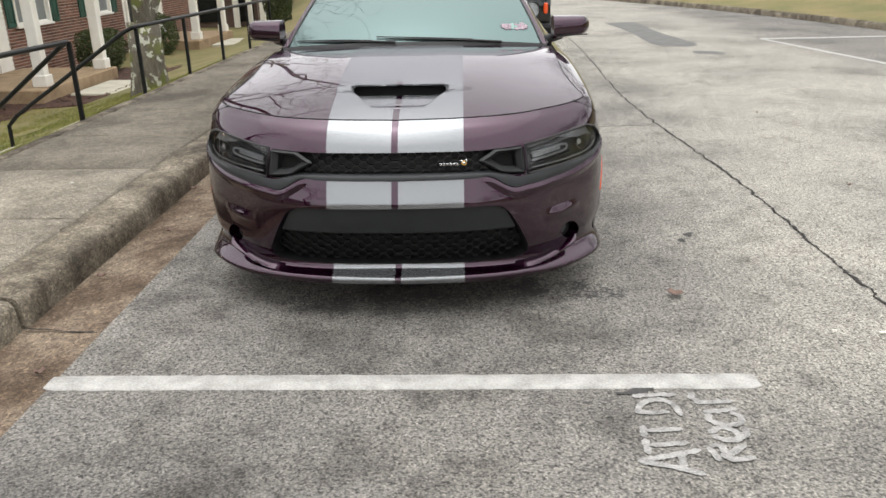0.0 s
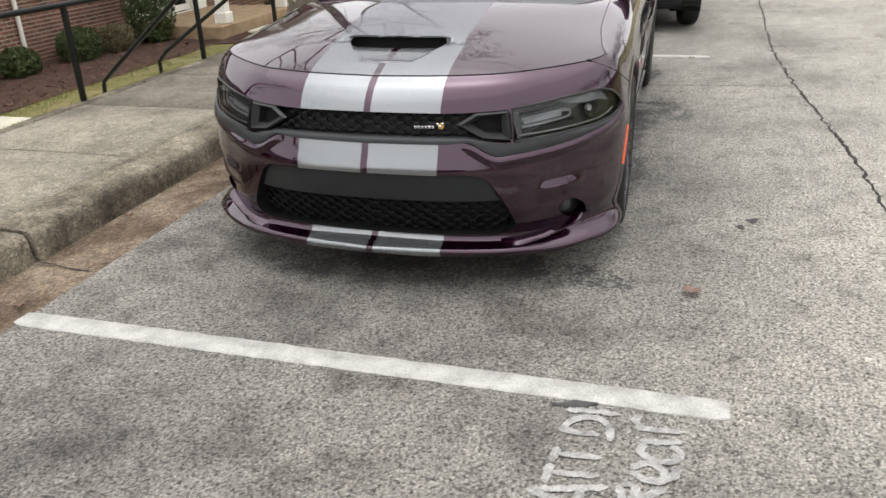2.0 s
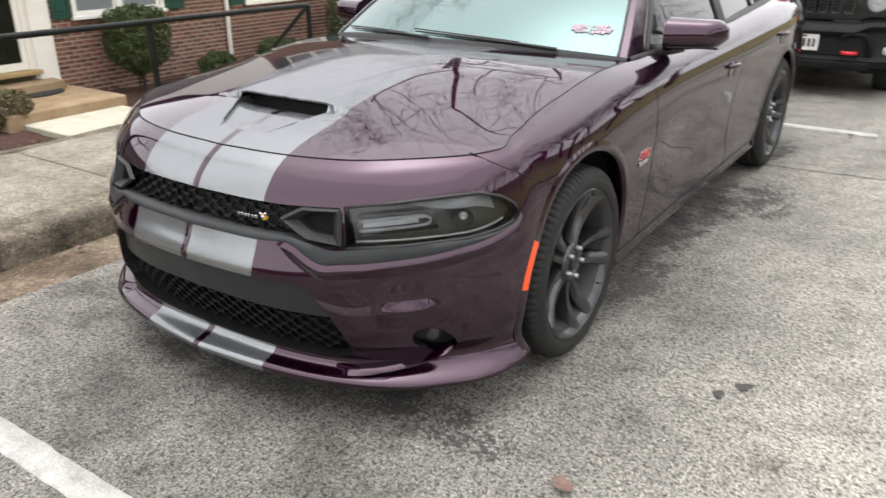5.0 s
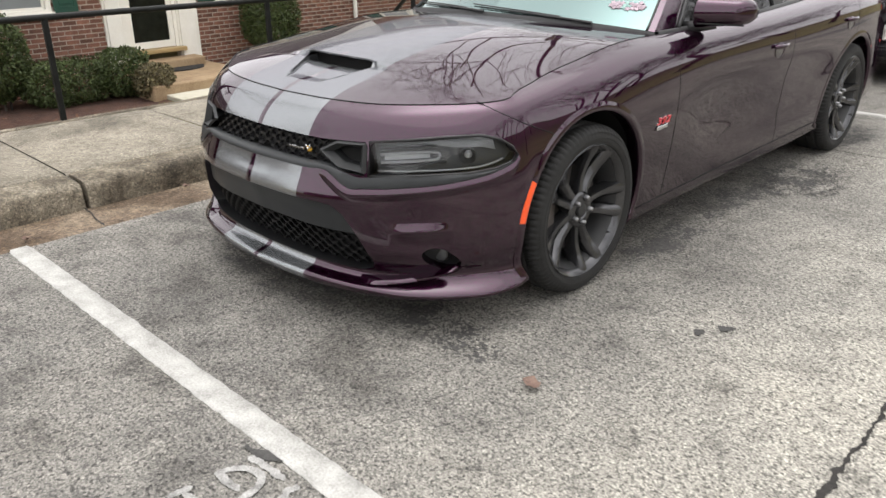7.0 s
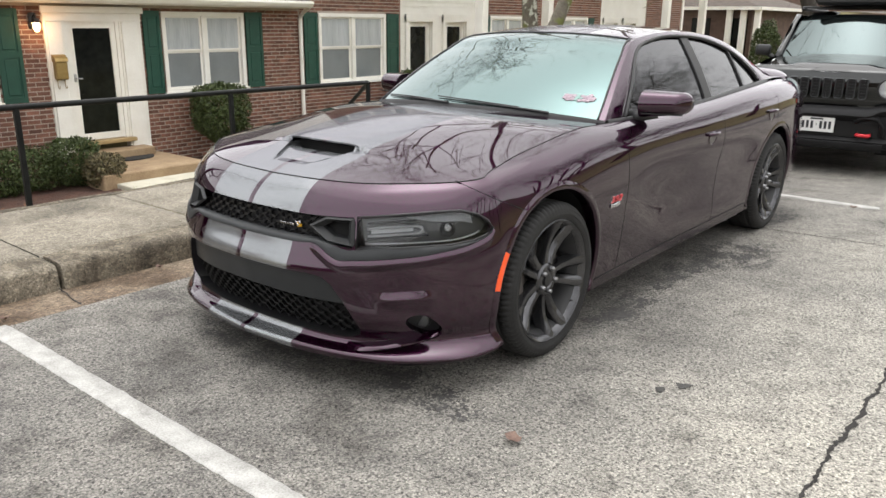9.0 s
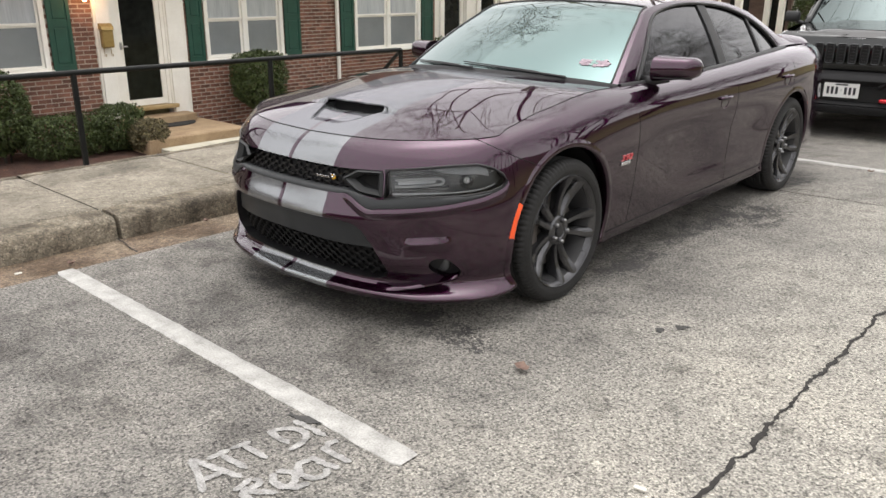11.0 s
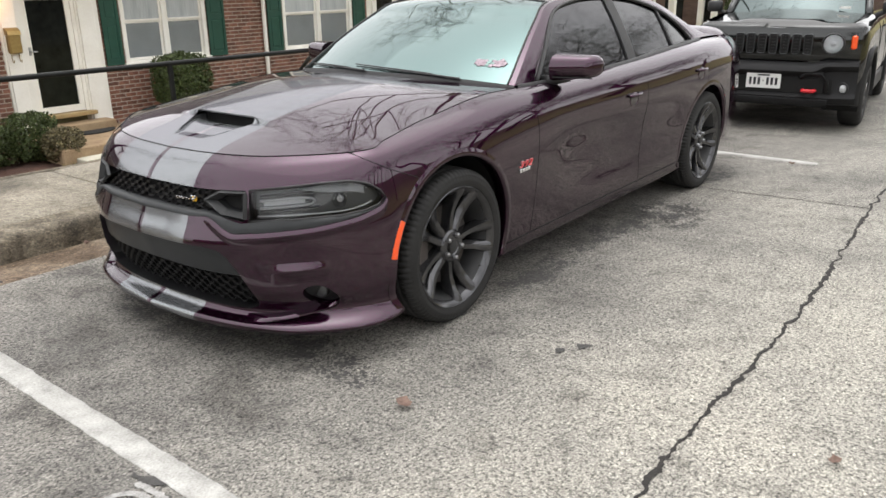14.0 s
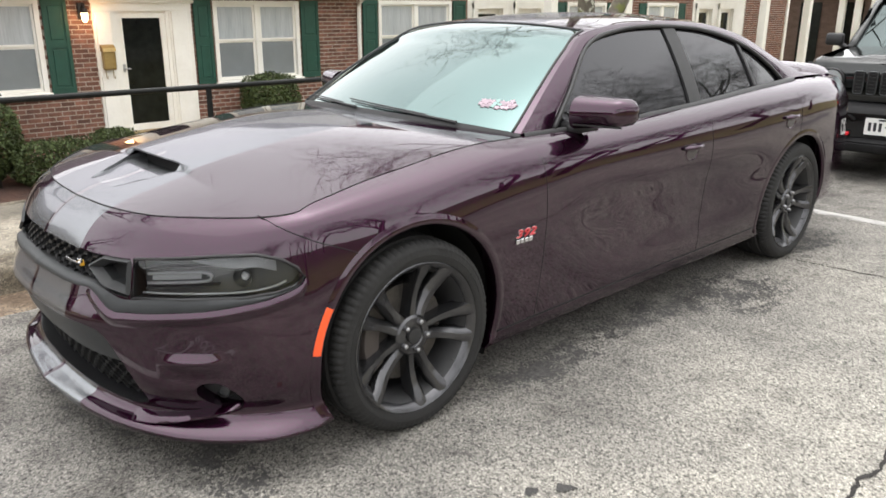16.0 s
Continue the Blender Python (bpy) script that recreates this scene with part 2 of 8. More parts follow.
def gritty(name, dirt, mid, pale, blotch=1.6, grit=120.0, rough=0.92, rand=0.06, bump=0.7):
    """Old concrete: dark blotches, drift of tone and pale grit in a dark paste."""
    m, n, l, p = mat_new(name)
    co = n.new("ShaderNodeTexCoord")
    big, small, fine = [n.new("ShaderNodeTexNoise") for _ in range(3)]
    stone = n.new("ShaderNodeTexVoronoi")
    for t, s, d in ((big, blotch, 8), (small, 17.0, 6), (fine, grit * 1.7, 2)):
        t.inputs["Scale"].default_value, t.inputs["Detail"].default_value, t.inputs["Roughness"].default_value = s, d, 0.62
        l.new(co.outputs["Object"], t.inputs["Vector"])
    stone.inputs["Scale"].default_value = grit
    l.new(co.outputs["Object"], stone.inputs["Vector"])
    r = ramp_node(n, [(0.34, dirt), (0.50, mid), (0.68, pale)])
    l.new(big.outputs["Fac"], r.inputs[0])
    r2 = ramp_node(n, [(0.3, (0.72, 0.71, 0.69)), (0.5, (1, 1, 1)), (0.72, (1.18, 1.18, 1.16))])
    l.new(small.outputs["Fac"], r2.inputs[0])
    r3 = ramp_node(n, [(0.0, (0.45, 0.45, 0.45)), (0.5, (0.9, 0.9, 0.9)), (0.8, (1.15, 1.14, 1.12)), (1.0, (1.9, 1.87, 1.8))])
    l.new(stone.outputs["Color"], r3.inputs[0])
    r4 = ramp_node(n, [(0.3, (0.6, 0.6, 0.6)), (0.7, (1.35, 1.35, 1.33))])
    l.new(fine.outputs["Fac"], r4.inputs[0])
    col = r.outputs[0]
    for k in (r2, r3, r4):
        mx = n.new("ShaderNodeMix")
        mx.data_type, mx.blend_type = "RGBA", "MULTIPLY"
        mx.inputs["Factor"].default_value = 1.0
        l.new(col, mx.inputs[6])
        l.new(k.outputs[0], mx.inputs[7])
        col = mx.outputs[2]
    oi = n.new("ShaderNodeObjectInfo")
    mr = n.new("ShaderNodeMapRange")
    mr.inputs["To Min"].default_value, mr.inputs["To Max"].default_value = 1 - rand, 1 + rand
    l.new(oi.outputs["Random"], mr.inputs["Value"])
    hs = n.new("ShaderNodeHueSaturation")
    l.new(col, hs.inputs["Color"])
    l.new(mr.outputs[0], hs.inputs["Value"])
    l.new(hs.outputs[0], p.inputs["Base Color"])
    p.inputs["Roughness"].default_value = rough
    p.inputs["Specular IOR Level"].default_value = 0.3
    ad = n.new("ShaderNodeMath")
    ad.operation = "ADD"
    l.new(fine.outputs["Fac"], ad.inputs[0])
    l.new(small.outputs["Fac"], ad.inputs[1])
    bn = n.new("ShaderNodeBump")
    bn.inputs["Strength"].default_value, bn.inputs["Distance"].default_value = bump, 0.008
    l.new(ad.outputs[0], bn.inputs["Height"])
    l.new(bn.outputs[0], p.inputs["Normal"])
    return m


PAINT = car_paint("purple_paint", (0.029, 0.0044, 0.0200), (0.245, 0.255, 0.265))
BLACK = noisy("black_plastic", (0.012, 0.012, 0.013), (0.022, 0.022, 0.023), 20, 0.55, 0.1, 300)
GRILLE = noisy("grille_plastic", (0.008, 0.008, 0.009), (0.016, 0.016, 0.017), 20, 0.35, 0.05, 300)
TRIM = noisy("grey_trim", (0.019, 0.0205, 0.022), (0.028, 0.030, 0.032), 15, 0.42, 0.08, 400, spec=0.3)
DARK = plain("dark_void", (0.004, 0.004, 0.004), 0.9)
RUBBER = noisy("tyre_rubber", (0.007, 0.007, 0.007), (0.019, 0.0185, 0.018), 9, 0.8, 0.2, 150)
RIM = noisy("dark_alloy", (0.06, 0.06, 0.063), (0.11, 0.11, 0.115), 14, 0.22, 0.03, 200, metal=0.85)
STEEL = noisy("brushed_steel", (0.35, 0.35, 0.36), (0.55, 0.55, 0.56), 25, 0.3, 0.05, 200, metal=1.0)
CHROME = plain("chrome", (0.75, 0.75, 0.77), 0.08, 1.0)
NUT = plain("lug_nut_steel", (0.30, 0.30, 0.31), 0.28, 1.0)
DISC = noisy("dull_brake_disc", (0.06, 0.055, 0.05), (0.13, 0.12, 0.11), 25, 0.5, 0.05, 200, metal=0.8)
AMBER = plain("amber_marker", (0.85, 0.09, 0.015), 0.25, 0, 0.6)

# ---- ground, road, pavement ----
def bend(y):
    """The near kerb swings to one side further on."""
    return -0.0105 * max(0.0, y - 22.0) ** 2 if y < 40 else -3.40 - 0.378 * (y - 40)


def bend_far(y):
    """The kerb across the road swings in earlier."""
    return -0.0105 * max(0.0, y - 10.0) ** 2 if y < 40 else -9.45 - 0.378 * (y - 40)


def yard(x, y):
    """Height of the lawn that falls from the pavement to the houses, and of the verge across the road."""
    far = x - bend_far(y) - 8.75
    if far > -0.5 and x - bend(y) > -1.0:
        return -0.12 if far < 0.06 else 0.13 + 0.10 * min(far, 14) + 0.22 * min(max(0.0, far - 13), 36)
    xl = x - bend(y)
    if xl > -3.62:
        return -0.12
    t = min(1.0, (-3.62 - xl) / 4.1)
    s = t * (1.35 - 0.35 * t)
    return 0.10 - 1.22 * s + 0.018 * noise.noise((x * 1.3, y * 1.3, 0)) * min(1.0, 4 * t)


def asphalt_mat():
    m, n, l, p = mat_new("worn_asphalt")
    co = n.new("ShaderNodeTexCoord")
    big, mid, grain, stones = [n.new("ShaderNodeTexNoise") for _ in range(3)] + [n.new("ShaderNodeTexVoronoi")]
    for t, s, d in ((big, 0.8, 6), (mid, 6.5, 9), (grain, 120.0, 3)):
        t.inputs["Scale"].default_value, t.inputs["Detail"].default_value = s, d
        l.new(co.outputs["Object"], t.inputs["Vector"])
    mid.inputs["Roughness"].default_value = 0.66
    stones.inputs["Scale"].default_value = 125
    l.new(co.outputs["Object"], stones.inputs["Vector"])
    sx = n.new("ShaderNodeSeparateXYZ")
    l.new(co.outputs["Object"], sx.inputs[0])
    # the running lane is worn paler than the parking strip
    lane = n.new("ShaderNodeMapRange")
    lane.inputs["From Min"].default_value, lane.inputs["From Max"].default_value = 0.3, 2.3
    wob = n.new("ShaderNodeMath")
    wob.operation = "MULTIPLY_ADD"
    wob.inputs[1].default_value = 1.4
    l.new(mid.outputs["Fac"], wob.inputs[0])
    l.new(sx.outputs[0], wob.inputs[2])
    off = n.new("ShaderNodeMath")
    off.operation = "SUBTRACT"
    off.inputs[1].default_value = 0.7
    l.new(wob.outputs[0], off.inputs[0])
    l.new(off.outputs[0], lane.inputs["Value"])
    base = n.new("ShaderNodeMix")
    base.data_type = "RGBA"
    base.inputs[6].default_value = (0.182, 0.173, 0.160, 1)
    base.inputs[7].default_value = (0.300, 0.286, 0.256, 1)
    side_bay = n.new("ShaderNodeMapRange")
    side_bay.inputs["From Min"].default_value, side_bay.inputs["From Max"].default_value = 6.3, 5.2
    l.new(off.outputs[0], side_bay.inputs["Value"])
    worn = n.new("ShaderNodeMath")
    worn.operation = "MULTIPLY"
    l.new(lane.outputs[0], worn.inputs[0])
    l.new(side_bay.outputs[0], worn.inputs[1])
    l.new(worn.outputs[0], base.inputs["Factor"])
    # drift of tone, then stone by stone
    rb = ramp_node(n, [(0.3, (0.60, 0.60, 0.61)), (0.48, (0.95, 0.95, 0.95)), (0.72, (1.2, 1.19, 1.17))])
    l.new(big.outputs["Fac"], rb.inputs[0])
    rm = ramp_node(n, [(0.28, (0.60, 0.595, 0.59)), (0.44, (0.98, 0.98, 0.98)), (0.75, (1.15, 1.15, 1.14))])
    l.new(mid.outputs["Fac"], rm.inputs[0])
    rs = ramp_node(n, [(0.0, (0.30, 0.30, 0.30)), (0.25, (0.70, 0.70, 0.70)), (0.5, (1.02, 1.02, 1.01)), (0.8, (1.30, 1.29, 1.27)), (1.0, (1.75, 1.73, 1.69))])
    l.new(stones.outputs["Color"], rs.inputs[0])
    rg = ramp_node(n, [(0.3, (0.50, 0.50, 0.50)), (0.7, (1.50, 1.50, 1.49))])
    l.new(grain.outputs["Fac"], rg.inputs[0])
    # old oil and wet marks in the parking bays
    spot = n.new("ShaderNodeTexNoise")
    spot.inputs["Scale"].default_value, spot.inputs["Detail"].default_value, spot.inputs["Roughness"].default_value = 1.9, 8, 0.68
    l.new(co.outputs["Object"], spot.inputs["Vector"])
    bay = n.new("ShaderNodeMapRange")
    bay.inputs["From Min"].default_value, bay.inputs["From Max"].default_value = 1.25, 0.2
    bay.inputs["To Min"].default_value, bay.inputs["To Max"].default_value = -0.06, 0.035
    l.new(sx.outputs[0], bay.inputs["Value"])
    sum_ = n.new("ShaderNodeMath")
    sum_.operation = "ADD"
    l.new(spot.outputs["Fac"], sum_.inputs[0])
    l.new(bay.outputs[0], sum_.inputs[1])
    ro = ramp_node(n, [(0.51, (1, 1, 1)), (0.59, (0.74, 0.735, 0.73)), (0.69, (0.42, 0.41, 0.405))])
    l.new(sum_.outputs[0], ro.inputs[0])
    pit = n.new("ShaderNodeTexNoise")
    pit.inputs["Scale"].default_value, pit.inputs["Detail"].default_value = 62, 2
    l.new(co.outputs["Object"], pit.inputs["Vector"])
    rp = ramp_node(n, [(0.0, (0.36, 0.36, 0.36)), (0.37, (0.42, 0.42, 0.42)), (0.43, (1, 1, 1)), (0.64, (1, 1, 1)), (0.72, (1.25, 1.24, 1.22))])
    l.new(pit.outputs["Fac"], rp.inputs[0])
    col = base.outputs[2]
    for r in (rb, rm, rs, rg, ro, rp):
        mx = n.new("ShaderNodeMix")
        mx.data_type, mx.blend_type = "RGBA", "MULTIPLY"
        mx.inputs["Factor"].default_value = 1.0
        l.new(col, mx.inputs[6])
        l.new(r.outputs[0], mx.inputs[7])
        col = mx.outputs[2]
    l.new(col, p.inputs["Base Color"])
    p.inputs["Roughness"].default_value = 0.88
    p.inputs["Specular IOR Level"].default_value = 0.35
    bn = n.new("ShaderNodeBump")
    bn.inputs["Strength"].default_value, bn.inputs["Distance"].default_value = 0.6, 0.006
    ad = n.new("ShaderNodeMath")
    ad.operation = "ADD"
    l.new(stones.outputs["Distance"], ad.inputs[0])
    l.new(grain.outputs["Fac"], ad.inputs[1])
    l.new(ad.outputs[0], bn.inputs["Height"])
    l.new(bn.outputs[0], p.inputs["Normal"])
    return m


ASPHALT = asphalt_mat()
CONCRETE = gritty("pavement_concrete", (0.13, 0.115, 0.093), (0.255, 0.228, 0.186), (0.36, 0.325, 0.27), 1.1, 130)
OLD_CONCRETE = gritty("older_pavement_concrete", (0.075, 0.066, 0.053), (0.150, 0.132, 0.106), (0.235, 0.21, 0.172), 1.1, 130)
KERB = gritty("kerb_concrete", (0.06, 0.051, 0.039), (0.16, 0.136, 0.104), (0.30, 0.265, 0.21), 3.2, 90, bump=0.9)
GUTTER = gritty("gutter_concrete", (0.075, 0.05, 0.032), (0.165, 0.122, 0.087), (0.28, 0.225, 0.17), 2.2, 85)
SLAB = noisy("pale_slab", (0.36, 0.34, 0.27), (0.58, 0.55, 0.45), 3.0, 0.9, 0.3, 80)
GRASS = noisy("winter_grass", (0.085, 0.10, 0.025), (0.25, 0.19, 0.085), 0.9, 0.95, 0.8, 45, bump_dist=0.03)


def wooded_floor(m, start, end):
    """Beyond the lawns the ground is brown leaf litter under the trees."""
    n, l = m.node_tree.nodes, m.node_tree.links
    p = n["Principled BSDF"]
    src = p.inputs["Base Color"].links[0].from_socket
    co = n.new("ShaderNodeTexCoord")
    sx = n.new("ShaderNodeSeparateXYZ")
    l.new(co.outputs["Object"], sx.inputs[0])
    mr = n.new("ShaderNodeMapRange")
    mr.inputs["From Min"].default_value, mr.inputs["From Max"].default_value = start, end
    l.new(sx.outputs[0], mr.inputs["Value"])
    mx = n.new("ShaderNodeMix")
    mx.data_type, mx.blend_type = "RGBA", "MULTIPLY"
    mx.inputs[7].default_value = (0.36, 0.33, 0.42, 1)
    l.new(mr.outputs[0], mx.inputs["Factor"])
    l.new(src, mx.inputs[6])
    l.new(mx.outputs[2], p.inputs["Base Color"])


wooded_floor(GRASS, 15.0, 24.0)
MULCH = noisy("mulch", (0.025, 0.012, 0.008), (0.085, 0.038, 0.024), 6, 0.95, 1.0, 50, bump_dist=0.03)
PAINT_WHITE = noisy("road_paint", (0.20, 0.195, 0.18), (0.52, 0.51, 0.485), 11, 0.75, 0.45, 130, bump_dist=0.004)
CRACK = noisy("crack_fill", (0.010, 0.009, 0.008), (0.034, 0.030, 0.027), 12, 0.95, 0.6, 90)

xs = sorted(set([-600, -300, -150, -80, -45, -30, -22, -16] + list(np.arange(-13, -3.5, 0.45)) + [-3.64, -3.6, -2, 0, 3.2, 6, 8, 8.78, 8.84, 9.5, 11, 14, 18, 25, 45, 80, 150, 300, 600]))
ys = sorted(set([-600, -300, -120, -60, -30, -15] + list(np.arange(-8, 30, 0.8)) + [33, 37, 42, 48, 55, 65, 90, 150, 300, 600]))
b = Build()
shift = lambda x, y: bend(min(y, 65)) if x < 2 else bend_far(min(y, 65))
b.grid([[(x + shift(x, y), y, yard(x + shift(x, y), min(y, 65))) for x in xs] for y in ys])
tagged(b.obj("ground", GRASS, smooth=True), "winter lawn, straw and green, falling to the houses", "ground", kind="structure")

ry = [-40, -20, -10] + list(np.arange(-6, 40, 1.0)) + [45, 52, 60]
b = Build()
b.grid([[(x + bend(y) + (bend_far(y) - bend(y)) * k, y, 0.0) for x, k in ((-1.6, 0), (1.6, 0.3), (5.0, 0.65), (8.78, 1))] for y in ry])
tagged(b.obj("road", ASPHALT, smooth=True), "worn grey asphalt street with a paler running lane", "road", kind="structure")

# gutter, kerb stones and pavement slabs
gutter = tagged(Build().grid([[(x + bend(y), y, z) for x, z in ((-2.05, -0.03), (-1.95, -0.012), (-1.60, 0.003), (-1.585, 0.0))] for y in ry]).obj("gutter", GUTTER, smooth=True),
                "rust-stained concrete gutter along the kerb", "gutter", kind="structure")
joints = [-9, -6.1, -3.05, 0.0, 3.06, 6.15, 9.2, 12.2, 15.3, 18.4, 21.4, 24.5, 27.5]


def kerb_stone(y0, y1, jog):
    prof = [(-1.955, -0.05), (-1.960, 0.04), (-1.966, 0.104), (-1.984, 0.130), (-2.02, 0.139), (-2.20, 0.142), (-2.20, -0.05)]
    rows = []
    for y in np.linspace(y0 + 0.012, y1 - 0.012, 40):
        w = 0.006 * noise.noise((0, y * 2.1, 3)) + 0.004 * noise.noise((0, y * 9, 1)) + 0.003 * noise.noise((0, y * 24, 1)) + jog
        end = 0.012 * max(0.0, 1 - min(y - y0, y1 - y) / 0.06)
        rows.append([(x + bend(y) + w * (1 if i < 4 else 0) - (end if 0 < i < 5 else 0), y, z + (w * 0.4 - end * 0.6 if 0 < i < 6 else 0)) for i, (x, z) in enumerate(prof)])
    bb = Build().grid(rows)
    bb.f.append(tuple(range(len(prof))))
    bb.f.append(tuple(len(bb.v) - 1 - i for i in range(len(prof))))
    return bb


joint_bed = Build().grid([[(x + bend(y), y, z) for x, z in ((-2.26, 0.110), (-2.16, 0.110))] for y in np.arange(-9, 28, 0.5)])
for y in [3.06 + 1.138 * k for k in range(-11, 22)]:
    joint_bed.grid([[(x + bend(y), y + d, 0.116) for x in (-2.1, -2.6, -3.1, -3.5)] for d in (-0.03, 0.03)])
tagged(joint_bed.obj("joint_dirt", CRACK), "dark dirt in the joints of the pavement", "joint", kind="structure")
pave = tagged(new("pavement"), "weathered concrete pavement of large slabs with stone-stained joints", "pavement", kind="structure")
for i, (y0, y1) in enumerate(zip(joints, joints[1:])):
    kerb_stone(y0, y1, 0.006 * (-1) ** i).obj("kerb_stone", KERB, pave, smooth=50)
    # narrow edging along the lawn
    rows = []
    for y in np.linspace(y0 + 0.01, y1 - 0.01, 14):
        w = 0.015 * noise.noise((7, y * 1.7, 0))
        rows.append([(x + bend(y) + w, y, z + w) for x, z in ((-3.515, 0.03), (-3.515, 0.115), (-3.53, 0.130), (-3.60, 0.130), (-3.625, 0.115), (-3.625, 0.0))])
    Build().grid(rows).obj("edging_stone", KERB, pave, smooth=50)

slab_joints = [3.06 + 1.138 * k for k in range(-11, 22)]
for y0, y1 in zip(slab_joints, slab_joints[1:]):
    g_ = 0.006 if abs(y0 - 3.06) < 0.01 else 0.0045
    rows = []
    for y in np.linspace(y0 + g_, y1 - 0.0045, 12):
        e = 0.009 if min(y - y0, y1 - y) < 0.02 else 0.0
        rows.append([(x + bend(y), y, z - e + 0.003 * noise.noise((x, y, 0))) for x, z in ((-2.228, 0.06), (-2.228, 0.122), (-2.245, 0.139), (-2.7, 0.142), (-3.1, 0.14), (-3.47, 0.138), (-3.485, 0.125), (-3.485, 0.05))])
    Build().grid(rows).obj("slab", CONCRETE if y0 < 4.5 else OLD_CONCRETE, pave, smooth=50)

# kerb across the road
b = Build()
b.grid([[(x + bend_far(y), y, z) for x, z in ((8.74, -0.05), (8.755, 0.10), (8.79, 0.135), (8.95, 0.14), (8.95, -0.02))] for y in np.arange(-30, 60, 1.0)])
tagged(b.obj("far_kerb", KERB, smooth=40), "low stained concrete kerb across the road", "kerb", kind="structure")


def painted_line(name, x0, y0, x1, y1, width, label):
    """Thermoplastic line with a worn edge."""
    a, c = Vector((x0, y0, 0)), Vector((x1, y1, 0))
    d = (c - a).normalized()
    s = Vector((-d.y, d.x, 0)) * width / 2
    rows = []
    steps = max(12, int((c - a).length / 0.03))
    for i in range(steps + 1):
        q = a + (c - a) * i / steps
        e = min(1.0, min(i, steps - i) / 1.5)
        w0 = 1 + 0.10 * noise.noise((q.x * 14, q.y * 14, 1)) + 0.07 * noise.noise((q.x * 40, q.y * 40, 5))
        w1 = 1 + 0.10 * noise.noise((q.x * 14, q.y * 14, 9)) + 0.07 * noise.noise((q.x * 40, q.y * 40, 7))
        h = 0.006
        rows.append([q - s * w0 * (0.8 + 0.2 * e) + Vector((0, 0, 0.0005)), q - s * w0 * 0.93 * (0.8 + 0.2 * e) + Vector((0, 0, h)), q + s * w1 * 0.93 * (0.8 + 0.2 * e) + Vector((0, 0, h)), q + s * w1 * (0.8 + 0.2 * e) + Vector((0, 0, 0.0005))])
    return tagged(Build().grid(rows).obj(name, PAINT_WHITE, smooth=60), label, "road marking", "bay lines", "structure")


painted_line("bay_line", -1.60, 2.56, 1.09, 2.555, 0.105, "white painted bay line worn at its edges")
painted_line("bay_line", -1.60, 8.46, 1.19, 8.46, 0.10, "white painted bay line worn at its edges")
painted_line("bay_line", -1.60, 14.7, 1.10, 14.7, 0.10, "white painted bay line worn at its edges")
painted_line("bay_line", 5.5, 14.8, 6.35, 8.0, 0.10, "faded white painted bay line across the road")
painted_line("bay_line", 5.5, 14.86, 8.2, 14.95, 0.15, "faded white painted bay line across the road")


def crack(name, keys, width, label, seed=0, wild=0.02):
    """A ragged crack, filled with dirt."""
    pts = crom(keys, 60)
    rows = []
    for i, p in enumerate(pts):
        j = wild * (noise.noise((p[0] * 9, p[1] * 9, seed)) + 0.6 * noise.noise((p[0] * 31, p[1] * 31, seed)))
        w = width * (0.75 + 0.7 * noise.noise((p[1] * 4, p[0] * 4, seed + 3)) + 0.75 * noise.noise((p[1] * 37, p[0] * 37, seed + 3)))
        d = pts[min(i + 1, len(pts) - 1)] - pts[max(i - 1, 0)]
        nrm = np.array([-d[1], d[0]]) / max(1e-6, np.hypot(*d[:2]))
        q = p[:2] + nrm * j
        a, c = q - nrm * max(0.003, w) / 2, q + nrm * max(0.003, w) / 2
        rows.append([(*a, 0.003), (*q, 0.0045), (*c, 0.003)])
    return tagged(Build().grid(rows).obj(name, CRACK), label, "crack", kind="structure")


crack("road_crack", [(1.84, -3.0), (1.86, 0), (1.85, 1.6), (1.88, 2.7), (1.90, 3.3), (1.90, 3.9), (1.92, 5.3), (1.86, 6.6), (1.80, 8.9), (1.95, 12), (2.05, 15.3), (1.9, 19), (1.3, 24), (0, 30)], 0.023, "long dark ragged crack along the street", 1, 0.024)
crack("gutter_joint", [(-1.95, 3.03), (-1.85, 3.02), (-1.72, 3.0), (-1.60, 2.99)], 0.012, "dark open joint across the gutter", 4, 0.006)
crack("road_crack", [(-1.58, 7.05), (-0.5, 7.1), (0.79, 7.15), (1.3, 7.20), (1.84, 7.24)], 0.012, "thin crack across the parking strip", 2, 0.012)


# faded patch repairs up the street and small marks
def patch(name, pts, z, mat, label):
    rr = crom(pts + [pts[0]], 7)[:-1]
    rr = [(x + 0.03 * noise.noise((x * 9, y * 9, 2)), y + 0.05 * noise.noise((x * 9, y * 9, 6))) for x, y in rr]
    b0 = Build()
    b0.add([(x, y, z) for x, y in rr], [tuple(range(len(rr)))])
    return tagged(b0.obj(name, mat), label, "road stain", "road stains", "structure")


